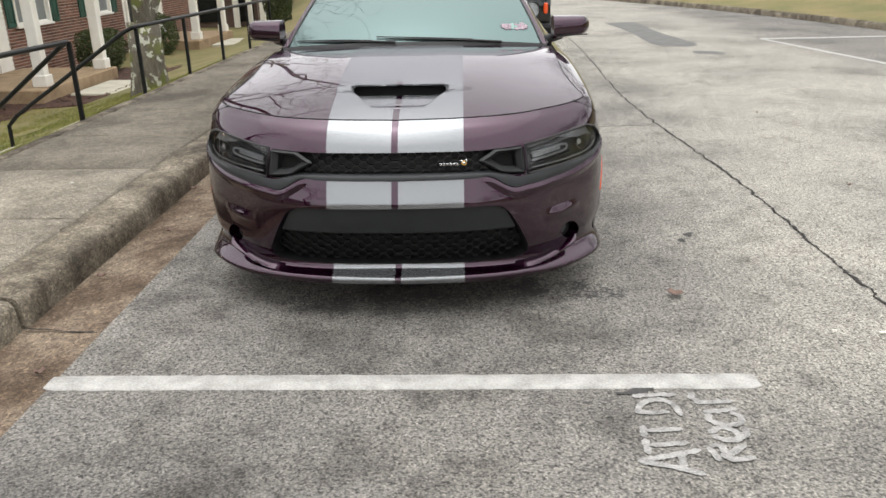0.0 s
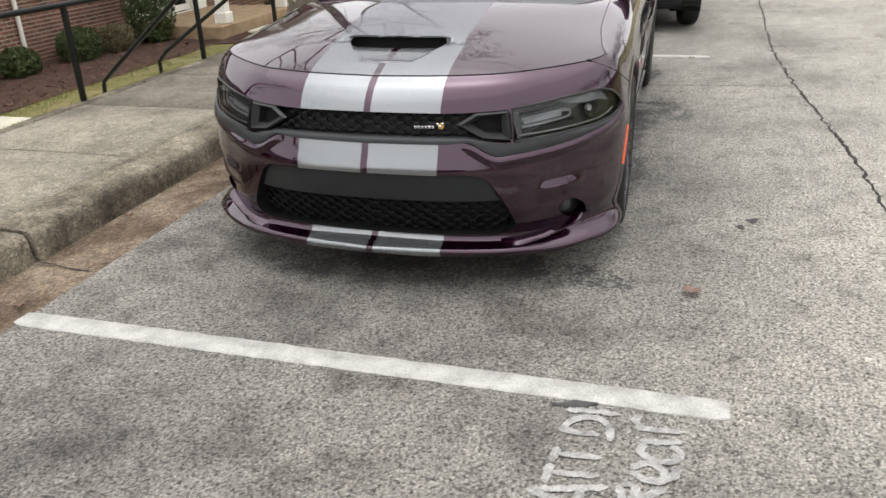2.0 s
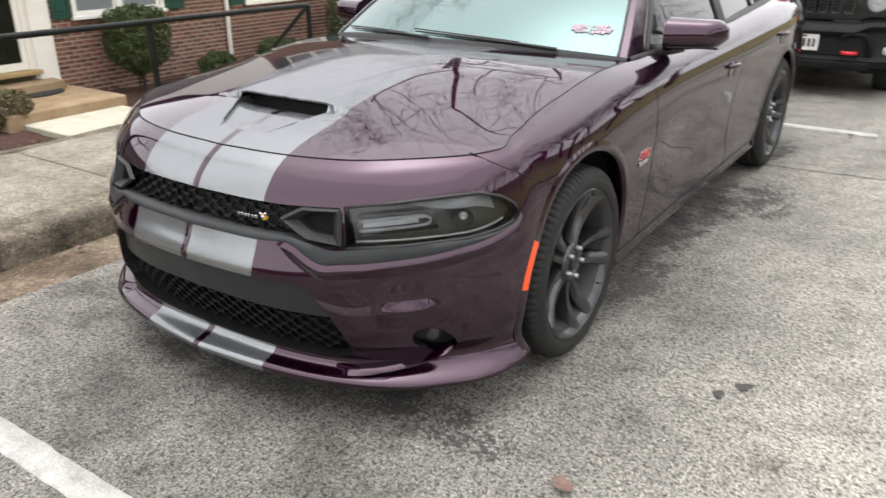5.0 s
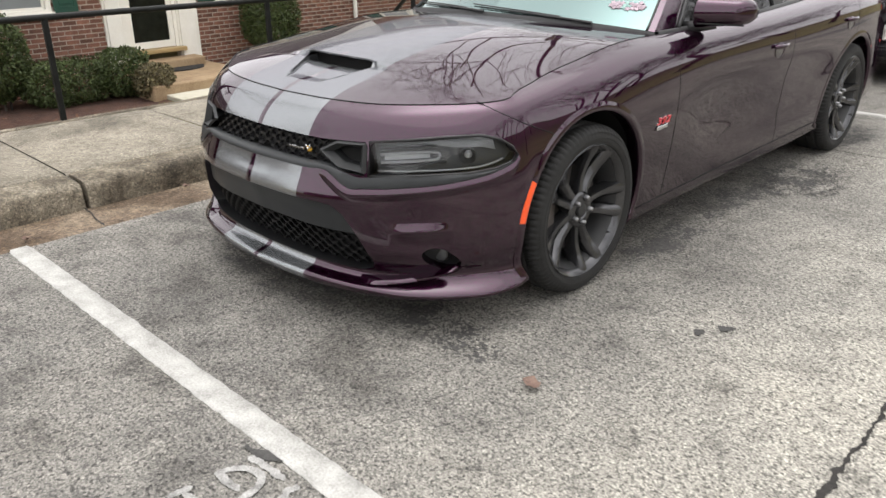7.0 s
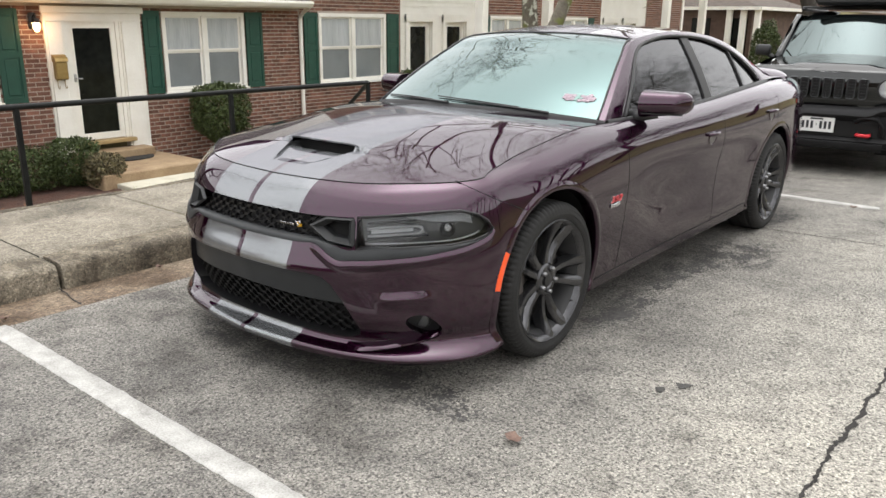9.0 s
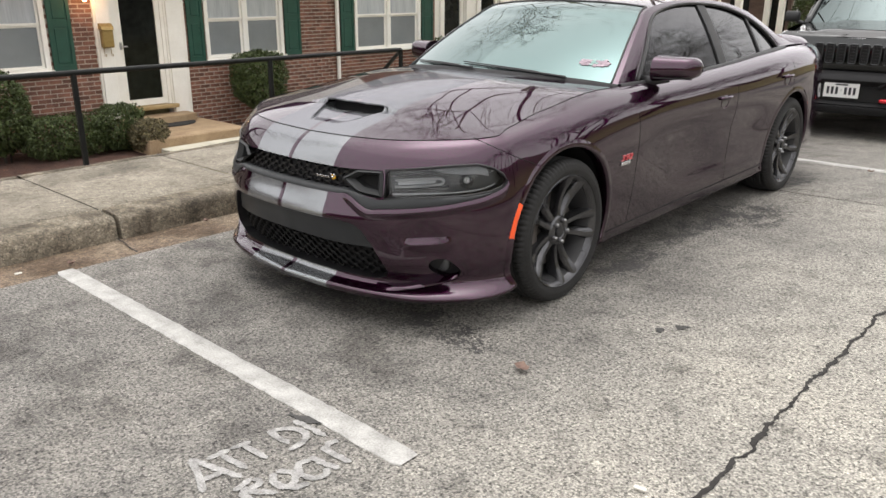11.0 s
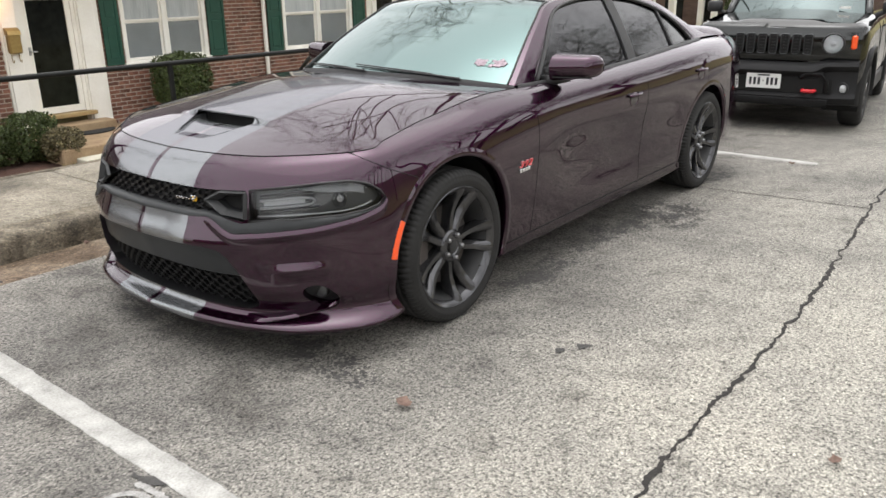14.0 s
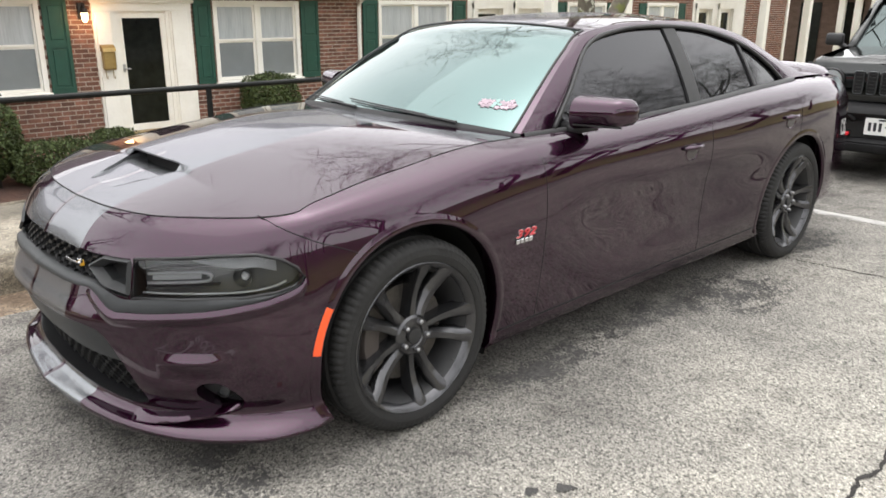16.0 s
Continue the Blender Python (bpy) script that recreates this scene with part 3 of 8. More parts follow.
PATCH = noisy("dark_patch_asphalt", (0.07, 0.07, 0.068), (0.17, 0.168, 0.16), 5, 0.92, 0.5, 140)
OIL = noisy("oil_stain", (0.02, 0.019, 0.018), (0.075, 0.072, 0.068), 7, 0.8, 0.4, 120)
patch("road_patch", [(3.33, 18.9), (4.05, 19.0), (4.0, 16.5), (4.1, 14.0), (3.4, 14.1), (3.45, 16.5)], 0.004, PATCH, "dark asphalt repair in the running lane")
patch("road_patch", [(3.7, 12.75), (4.1, 12.55), (4.15, 12.9), (3.8, 13.1)], 0.004, PATCH, "dark asphalt repair in the running lane")
for (x, y, rx_, ry_) in ((1.215, 4.085, 0.028, 0.022), (1.275, 4.19, 0.03, 0.022), (0.64, 2.488, 0.085, 0.028)):
    patch("road_stain", [(x + rx_ * math.cos(a) * (1 + 0.4 * math.sin(3 * a + x * 9)), y + ry_ * math.sin(a) * (1 + 0.3 * math.cos(2 * a + y * 7))) for a in np.linspace(0, math.tau, 9, endpoint=False)], 0.004, OIL, "small dark oil stain on the asphalt")


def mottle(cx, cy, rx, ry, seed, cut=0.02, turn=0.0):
    """Ragged dark marks that thin out from the middle of an ellipse."""
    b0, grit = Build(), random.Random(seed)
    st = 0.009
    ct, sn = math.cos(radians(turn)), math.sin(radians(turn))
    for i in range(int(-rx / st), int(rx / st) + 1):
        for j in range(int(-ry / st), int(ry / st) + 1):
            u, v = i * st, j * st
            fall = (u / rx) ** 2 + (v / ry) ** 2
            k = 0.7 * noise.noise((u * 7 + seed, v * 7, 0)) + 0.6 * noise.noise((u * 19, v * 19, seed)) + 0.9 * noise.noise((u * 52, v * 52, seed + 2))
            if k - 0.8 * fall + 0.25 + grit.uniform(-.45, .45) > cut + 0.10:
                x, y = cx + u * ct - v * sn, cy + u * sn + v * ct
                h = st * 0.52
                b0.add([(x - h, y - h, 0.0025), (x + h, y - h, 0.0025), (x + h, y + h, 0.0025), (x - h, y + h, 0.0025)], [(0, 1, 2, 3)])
    return tagged(b0.obj("soaked_stain", DARK_MARK), "ragged dark marks on the asphalt beside the parked car", "road stain", "road stains", "structure")


DARK_MARK = noisy("dark_marked_asphalt", (0.022, 0.021, 0.020), (0.12, 0.114, 0.108), 45, 0.75, 0.5, 130)
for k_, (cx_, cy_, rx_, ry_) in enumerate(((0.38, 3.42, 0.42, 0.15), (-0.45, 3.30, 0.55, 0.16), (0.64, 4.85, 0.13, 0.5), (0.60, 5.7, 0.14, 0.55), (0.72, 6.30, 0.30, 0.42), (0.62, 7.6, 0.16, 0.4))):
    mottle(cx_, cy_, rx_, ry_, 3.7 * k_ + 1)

# ---- terrace of brick houses ----
BRICK = noisy("red_brick", (0.082, 0.036, 0.025), (0.262, 0.122, 0.084), 5.0, 0.9, 0.5, 70, rand=0.35, bump_dist=0.004)
MORTAR = noisy("mortar", (0.34, 0.29, 0.245), (0.50, 0.44, 0.375), 6, 0.95, 0.4, 80)
WHITE = noisy("white_paint", (0.76, 0.735, 0.67), (0.88, 0.865, 0.81), 3, 0.55, 0.08, 60)
GREEN = noisy("green_shutter_paint", (0.006, 0.045, 0.030), (0.012, 0.075, 0.05), 5, 0.5, 0.1, 80)
SHINGLE = noisy("roof_shingle", (0.045, 0.04, 0.036), (0.11, 0.10, 0.09), 5, 0.95, 0.6, 90, rand=0.25)
STONE = noisy("stoop_stone", (0.20, 0.13, 0.075), (0.42, 0.31, 0.19), 4, 0.9, 0.4, 60)
WOODSILL = noisy("worn_wood_sill", (0.25, 0.17, 0.07), (0.45, 0.33, 0.16), 9, 0.6, 0.2, 60, stretch=(1, 0.2, 1))
BRASS = noisy("aged_brass", (0.28, 0.19, 0.07), (0.42, 0.30, 0.12), 18, 0.4, 0.1, 90, metal=0.7)
BLINDS = noisy("net_curtain_behind_glass", (0.33, 0.36, 0.38), (0.52, 0.55, 0.57), 1.2, 0.25, 0.0, 6, coat=1.0, stretch=(1, 6, 0.6))
SCREENED = noisy("insect_screen", (0.14, 0.155, 0.165), (0.23, 0.25, 0.26), 1.5, 0.4, 0.0, 300, coat=0.4)
DOORGLASS = noisy("dark_door_glass", (0.004, 0.005, 0.005), (0.016, 0.018, 0.016), 2, 0.08, 0.0, 8, spec=0.22)
WX = -10.8


def brick_field(house_wall, y0, y1, z0, z1, openings, near=None, face=WX):
    """Courses of bricks in stretcher bond; the near stretch are single objects, the rest one mesh."""
    course, length, gap = 0.0745, 0.2125, 0.017
    rest = Build()
    shared = Build().box(0, 0.011, -0.0975, 0.0975, -0.0285, 0.0285, 0.003).mesh("brick", BRICK)
    count = 0
    k = 0
    z = z0
    while z + course <= z1 + 0.01:
        y = y0 - (length / 2 if k % 2 else 0)
        while y < y1:
            a, c = max(y, y0), min(y + length - gap, y1)
            mid = z + course / 2
            spans = [(a, c)]
            for oy0, oy1, oz0, oz1 in openings:
                if oz0 - 0.02 < mid < oz1 + 0.02:
                    nxt = []
                    for p, q in spans:
                        if q <= oy0 or p >= oy1:
                            nxt.append((p, q))
                        else:
                            if p < oy0 - 0.02:
                                nxt.append((p, oy0))
                            if q > oy1 + 0.02:
                                nxt.append((oy1, q))
                    spans = nxt
            for p, q in spans:
                if q - p < 0.03:
                    continue
                full = abs(q - p - (length - gap)) < 1e-4
                if full and near and near[0] < p and q < near[1] and near[2] < mid < near[3] and count < 300:
                    ob = new("brick", shared)
                    ob.parent = house_wall
                    ob.matrix_basis = Matrix.Translation((face - 0.004 + random.uniform(-0.002, 0.002), (p + q) / 2, mid)) @ pose(0, 0, 0, random.uniform(-0.5, 0.5), 0, random.uniform(-0.6, 0.6))
                    count += 1
                else:
                    d = random.uniform(-0.002, 0.002)
                    rest.box(face - 0.004, face + 0.007 + d, p, q, mid - 0.0285, mid + 0.0285)
            y += length
        z += course
        k += 1
    ob = rest.obj("brickwork", BRICK, house_wall)
    ob["kind"] = "stuff"
    return ob


def wall_with_holes(y0, y1, z0, z1, openings, x_front, depth):
    """A wall slab with openings through it, as one closed mesh."""
    ysl = sorted({y0, y1, *[o[0] for o in openings], *[o[1] for o in openings]})
    zsl = sorted({z0, z1, *[max(z0, o[2]) for o in openings], *[min(z1, o[3]) for o in openings]})
    ny, nz = len(ysl) - 1, len(zsl) - 1

    def solid(i, j):
        if not (0 <= i < ny and 0 <= j < nz):
            return False
        m, h = (ysl[i] + ysl[i + 1]) / 2, (zsl[j] + zsl[j + 1]) / 2
        return not any(o[0] < m < o[1] and o[2] < h < o[3] for o in openings)

    b0, index = Build(), {}

    def vert(i, j, k):
        if (i, j, k) not in index:
            index[i, j, k] = len(b0.v)
            b0.v.append((x_front - depth * k, ysl[i], zsl[j]))
        return index[i, j, k]

    for i in range(ny):
        for j in range(nz):
            if not solid(i, j):
                continue
            for k in (0, 1):
                b0.f.append((vert(i, j, k), vert(i + 1, j, k), vert(i + 1, j + 1, k), vert(i, j + 1, k)))
            for (di, dj), (p, q) in (((-1, 0), ((i, j), (i, j + 1))), ((1, 0), ((i + 1, j), (i + 1, j + 1))), ((0, -1), ((i, j), (i + 1, j))), ((0, 1), ((i, j + 1), (i + 1, j + 1)))):
                if not solid(i + di, j + dj):
                    b0.f.append((vert(*p, 0), vert(*q, 0), vert(*q, 1), vert(*p, 1)))
    return b0


def window(house, y0, y1, z0, z1, x=WX, pairs=2):
    """A pair of sash windows in one white casing."""
    w = Build()
    e = 0.075
    w.box(x - 0.10, x + 0.035, y0, y0 + e, z0, z1).box(x - 0.10, x + 0.035, y1 - e, y1, z0, z1).box(x - 0.10, x + 0.036, y0, y1, z1 - e, z1).box(x - 0.10, x + 0.036, y0, y1, z0, z0 + 0.05)
    for k in range(1, pairs):
        m = y0 + (y1 - y0) * k / pairs
        w.box(x - 0.10, x + 0.025, m - 0.055, m + 0.055, z0, z1)
    win = w.obj("window", WHITE, house, "white-framed pair of sash windows")
    Build().box(x - 0.02, x + 0.075, y0 - 0.04, y1 + 0.04, z0 - 0.045, z0 + 0.012, 0.006).obj("sill", WHITE, win)
    for k in range(pairs):
        a = y0 + (y1 - y0) * k / pairs + (e if k == 0 else 0.055)
        c = y0 + (y1 - y0) * (k + 1) / pairs - (e if k == pairs - 1 else 0.055)
        m = (z0 + z1) / 2 + 0.01
        for (p, q, xs0, mt, nm) in ((m, z1 - e, x - 0.02, BLINDS, "upper_sash"), (z0 + 0.05, m, x - 0.045, SCREENED, "lower_sash")):
            f = 0.035
            Build().box(xs0 - 0.03, xs0, a, a + f, p, q).box(xs0 - 0.03, xs0, c - f, c, p, q).box(xs0 - 0.03, xs0 + 0.001, a + f, c - f, p, p + f).box(xs0 - 0.03, xs0 + 0.001, a + f, c - f, q - f, q).obj(nm, WHITE, win)
            Build().box(xs0 - 0.018, xs0 - 0.012, a + f, c - f, p + f, q - f).obj("pane", mt, win)


def shutter(house, y0, y1, z0, z1, x=WX):
    """A panelled shutter: stiles, rails and two raised fields."""
    b0 = Build()
    x0, x1, e = x + 0.012, x + 0.045, 0.055
    b0.box(x0, x1, y0, y0 + e, z0, z1).box(x0, x1, y1 - e, y1, z0, z1)
    m = z0 + (z1 - z0) * 0.52
    for p, q in ((z0, z0 + 0.09), (m - 0.045, m + 0.045), (z1 - 0.08, z1)):
        b0.box(x0, x1 - 0.001, y0 + e, y1 - e, p, q)
    sh = b0.obj("shutter", GREEN, house, "dark green panelled shutter")
    for p, q in ((z0 + 0.09, m - 0.045), (m + 0.045, z1 - 0.08)):
        Build().box(x0, x1 - 0.014, y0 + e, y1 - e, p, q).box(x0, x1 - 0.005, y0 + e + 0.03, y1 - e - 0.03, p + 0.03, q - 0.03, 0.008).obj("panel", GREEN, sh)


# house one: low front with door and two windows
house = thing("brick_house", "red brick house with green shutters and a white door surround", "house", (0, 0, 0))
OPEN_A = [(4.50, 6.28, 0.17, 1.60), (7.07, 8.75, -0.95, 1.60), (9.17, 10.96, 0.17, 1.60), (-0.8, 1.0, 0.17, 1.60)]
wall_a = wall_with_holes(-8.0, 12.38, -1.6, 1.74, OPEN_A, WX, 0.24).obj("wall", MORTAR, house, "red brick wall with pale mortar")
brick_field(wall_a, 4.2, 12.38, -1.32, 1.72, OPEN_A, near=(8.8, 12.3, -1.3, 0.12))
# rowlock course under the sills
for y0, y1 in ((4.42, 6.36), (9.09, 11.04)):
    b0 = Build()
    y = y0
    while y < y1:
        b0.box(WX - 0.004, WX + 0.032, y, y + 0.058, 0.055, 0.12)
        y += 0.067
    b0.obj("brick_sill", BRICK, wall_a)["kind"] = "stuff"
for y0, y1 in ((4.50, 6.28), (9.17, 10.96)):
    window(house, y0, y1, 0.17, 1.60)
for y0, y1 in ((4.08, 4.44), (6.32, 6.69), (8.80, 9.13), (11.0, 11.40)):
    shutter(house, y0, y1, 0.16, 1.61)
# door surround
sur = Build().box(WX - 0.1, WX + 0.05, 7.07, 8.75, 1.42, 1.62).obj("door_surround", WHITE, house, "white wooden door surround with flat pilasters")
for a, c in ((7.07, 7.40), (8.35, 8.75)):
    Build().box(WX - 0.1, WX + 0.04, a, c, -0.92, 1.42).obj("pilaster", WHITE, sur)
    Build().box(WX + 0.04, WX + 0.075, a + 0.03, c - 0.09 if a > 8 else c - 0.06, -0.74, 1.42, 0.006).obj("pilaster_face", WHITE, sur)
    Build().box(WX + 0.04, WX + 0.095, a + 0.005, c - 0.02, -0.92, -0.74, 0.006).obj("pilaster_base", WHITE, sur)
Build().box(WX + 0.05, WX + 0.10, 7.03, 8.79, 1.55, 1.66, 0.01).obj("cornice", WHITE, sur)
for a, c in ((7.40, 7.47), (8.29, 8.35)):
    Build().box(WX - 0.1, WX + 0.02, a, c, -0.56, 1.42).obj("jamb", WHITE, sur)
door = Build().box(WX - 0.06, WX - 0.01, 7.47, 7.555, -0.55, 1.42).box(WX - 0.06, WX - 0.01, 8.205, 8.29, -0.55, 1.42).box(WX - 0.06, WX - 0.011, 7.555, 8.205, 1.31, 1.42).box(WX - 0.06, WX - 0.011, 7.555, 8.205, -0.55, -0.44).obj("storm_door", WHITE, house, "white storm door with a full dark glass")
Build().box(WX - 0.045, WX - 0.037, 7.555, 8.205, -0.44, 1.31).obj("door_glass", DOORGLASS, door)
Build().tube([(WX, 7.51, 0.50), (WX + 0.05, 7.51, 0.50), (WX + 0.055, 7.60, 0.495)], 0.010, 8).box(WX - 0.012, WX + 0.004, 7.49, 7.53, 0.44, 0.57, 0.003).obj("door_handle", STEEL, door, smooth=40)
Build().box(WX - 0.1, WX + 0.16, 7.36, 8.42, -0.625, -0.56, 0.008).obj("threshold", WOODSILL, house)
# mailbox and lamp
mb = Build().box(WX + 0.078, WX + 0.19, 7.12, 7.32, 0.50, 0.80, 0.02).obj("mailbox", BRASS, house, "brass wall mailbox with newspaper hooks")
Build().prism([(0.0, 0.0), (0.13, 0.0), (0.11, 0.06), (0.05, 0.10), (0.0, 0.11)], 7.115, 7.325, lambda x, y, z: (WX + 0.075 + x, z, 0.79 + y)).obj("lid", BRASS, mb)
for y in (7.16, 7.28):
    Build().tube([(WX + 0.10, y, 0.51), (WX + 0.10, y, 0.40), (WX + 0.12, y, 0.36), (WX + 0.15, y, 0.36), (WX + 0.165, y, 0.40)], 0.006, 6).obj("hook", BRASS, mb, smooth="all")
lamp = Build().box(WX + 0.01, WX + 0.04, 6.86, 6.98, 1.30, 1.55, 0.01).tube([(WX + 0.03, 6.92, 1.48), (WX + 0.12, 6.92, 1.52), (WX + 0.14, 6.92, 1.46)], 0.012, 8).lathe([(1.47, 0.0), (1.46, 0.045), (1.40, 0.065), (1.395, 0.07)], 16, "z", (WX + 0.14, 6.92, 0)).obj("wall_lamp", BLACK, house, "black wall lamp, lit", smooth=50)
Build().lathe([(1.25, 0.0), (1.26, 0.03), (1.31, 0.05), (1.40, 0.055)], 16, "z", (WX + 0.14, 6.92, 0)).obj("globe", plain("lit_globe", (1.0, 0.62, 0.30), 0.4, emit=7.0), lamp, smooth="all")
pl = bpy.data.lights.new("wall_lamp_bulb", "POINT")
pl.energy, pl.color, pl.shadow_soft_size = 4.5, (1.0, 0.55, 0.25), 0.05
new("wall_lamp_bulb", pl).location = (WX + 0.26, 6.92, 1.30)
# eaves, gutter, roof
Build().box(WX - 0.2, WX + 0.36, -8.0, 12.34, 1.70, 1.735).obj("soffit", WHITE, house)
Build().grid([[(x, y, z) for x, z in ((WX + 0.34, 1.70), (WX + 0.34, 1.83), (WX + 0.36, 1.85), (WX + 0.46, 1.84), (WX + 0.475, 1.80), (WX + 0.45, 1.75), (WX + 0.42, 1.72), (WX + 0.34, 1.70))] for y in (-8.0, 2.0, 12.42)]).obj("gutter", WHITE, house, "white gutter", smooth=30)
b0 = Build()
for r in range(38):
    t0 = r * 0.145
    x0, z0 = WX + 0.40 - t0 * 0.91, 1.85 + t0 * 0.415
    y = -8.0 - (0.15 if r % 2 else 0)
    while y < 12.40:
        c = min(y + 0.295, 12.40)
        if c - y > 0.02:
            up = random.uniform(0, 0.004)
            b0.add([(x0, y, z0 + up), (x0, c, z0 + up), (x0 - 0.145, c, z0 + 0.060), (x0 - 0.145, y, z0 + 0.060), (x0, y, z0 - 0.012), (x0, c, z0 - 0.012)], [(0, 1, 2, 3), (4, 5, 1, 0)])
        y += 0.30
b0.obj("roof", SHINGLE, house, "dark grey shingle roof")
Build().prism([(WX + 0.36, 1.74), (WX - 5.0, 4.19), (WX - 5.0, 4.05), (WX + 0.2, 1.70)], 12.33, 12.36, lambda x, y, z: (x, z, y)).obj("rake_board", WHITE, house)
Build().tube([(WX + 0.40, 12.36, 1.74), (WX + 0.16, 12.38, 1.62), (WX + 0.06, 12.38, 1.5), (WX + 0.06, 12.38, -0.98), (WX + 0.18, 12.38, -1.06)], 0.042, 8).obj("downpipe", WHITE, house, "white downpipe", smooth=40)
# stoop and steps
stoop = tagged(Build().box(WX, -9.12, 6.95, 8.82, -1.35, -0.86, 0.02).obj("stoop", STONE), "tan stone door stoop", "stoop", kind="structure")
tagged(Build().box(WX, WX + 0.42, 7.20, 8.60, -0.86, -0.72, 0.015).obj("door_step", STONE), "worn tan stone door step", "step", kind="structure")
tagged(Build().box(-9.12, -7.2, 7.15, 8.72, -1.25, -1.01, 0.012).obj("path_slab", SLAB), "pale concrete path slab before the stoop", "path", kind="structure")
tagged(Build().grid([[(x, y, yard(x, 7.9) + 0.03) for y in (7.35, 8.55)] for x in np.linspace(-7.15, -3.66, 20)]).obj("path", SLAB), "pale concrete path down to the stoop", "path", kind="structure")
mat_pts = [(0.34 * math.cos(a), 0.45 * math.sin(a)) for a in np.linspace(-math.pi / 2, math.pi / 2, 18)]
tagged(Build().prism(mat_pts, -0.857, -0.84, lambda x, y, z: (WX + 0.45 + x, 8.05 + y, z)).obj("door_mat", noisy("mat", (0.01, 0.01, 0.01), (0.03, 0.03, 0.03), 20, 0.95, 0.5, 120)), "half-round black door mat on the stoop", "door mat")

# house two: tall brick bay, then porch bays in white boards
tall = thing("terrace_house", "two-storey brick terrace house with white boarded porch bays", "house", (0, 0, 0))
OPEN_B = [(12.92, 15.02, 0.13, 1.62), (12.92, 15.02, 3.0, 4.4)]
wall_b = wall_with_holes(12.40, 15.56, -1.6, 4.85, OPEN_B, WX, 0.24).obj("wall", MORTAR, tall, "red brick wall with pale mortar")
brick_field(wall_b, 12.42, 15.54, -1.32, 4.80, OPEN_B)
for z0, z1 in ((0.13, 1.62), (3.0, 4.4)):
    window(tall, 12.92, 15.02, z0, z1)
    shutter(tall, 12.50, 12.88, z0 - 0.01, z1 + 0.01)
    shutter(tall, 15.06, 15.46, z0 - 0.01, z1 + 0.01)


def boards(house_, y0, y1, z0, z1, openings, x=WX, facing=1):
    """Overlapping clapboards."""
    back = wall_with_holes(y0, y1, z0, z1, openings, x - 0.03, 0.2).obj("boarded_wall", WHITE, house_)
    b1 = Build()
    z = z0
    while z < z1:
        mid = z + 0.06
        spans = [(y0, y1)]
        for oy0, oy1, oz0, oz1 in openings:
            if oz0 < mid < oz1:
                spans = [s for p, q in spans for s in ((p, min(q, oy0)), (max(p, oy1), q)) if s[1] - s[0] > 0.02]
        for p, q in spans:
            b1.add([(x, p, z), (x, q, z), (x - 0.024, q, z + 0.125), (x - 0.024, p, z + 0.125), (x - 0.02, p, z), (x - 0.02, q, z)], [(0, 1, 2, 3), (4, 5, 1, 0)])
        z += 0.12
    o = b1.obj("clapboard", WHITE, house_)
    o["kind"] = "stuff"


def porch_bay(house_, y0, y1):
    w = y1 - y0
    d0, d1 = y0 + 0.30, y0 + 1.15
    e0, e1 = y0 + 1.72, y0 + 2.55
    op = [(d0, d1, -0.85, 1.46), (e0, e1, -0.85, 1.46), (y0 + 0.7, y1 - 0.7, 3.0, 4.4)]
    boards(house_, y0, y1, -1.3, 4.85, op)
    window(house_, y0 + 0.7, y1 - 0.7, 3.0, 4.4)
    for a, c in ((d0, d1), (e0, e1)):
        dr = Build().box(WX - 0.16, WX - 0.08, a, a + 0.1, -0.8, 1.46).box(WX - 0.16, WX - 0.08, c - 0.1, c, -0.8, 1.46).box(WX - 0.16, WX - 0.081, a + 0.1, c - 0.1, 1.34, 1.46).box(WX - 0.16, WX - 0.081, a + 0.1, c - 0.1, -0.8, -0.66).obj("door", WHITE, house_, "white storm door with dark glass")
        Build().box(WX - 0.13, WX - 0.12, a + 0.1, c - 0.1, -0.66, 1.34).obj("door_glass", DOORGLASS, dr)
        Build().box(WX - 0.02, WX + 0.05, a - 0.14, a, -0.85, 1.6).box(WX - 0.02, WX + 0.05, c, c + 0.14, -0.85, 1.6).box(WX - 0.02, WX + 0.055, a - 0.14, c + 0.14, 1.46, 1.64).obj("door_casing", WHITE, house_)
    Build().box(WX, -8.45, y0 - 0.1, y1 + 0.35, -1.4, -0.83, 0.02).obj("porch_floor", STONE, house_, "tan porch slab")
    Build().box(WX, -8.35, y0 - 0.15, y1 + 0.4, 4.48, 4.74, 0.02).obj("porch_roof", WHITE, house_)
    for y in (y0 + 0.45, y1 + 0.05):
        col = Build().box(-8.80, -8.58, y - 0.11, y + 0.11, -0.83, 4.48, 0.01).obj("column", WHITE, house_, "square white porch column")
        Build().box(-8.84, -8.54, y - 0.15, y + 0.15, -0.83, -0.60, 0.012).obj("column_base", WHITE, col)
    Build().box(-8.35, -7.2, y0 + 0.8, y1 - 0.4, -1.3, -1.05, 0.02).obj("porch_step", SLAB, house_)


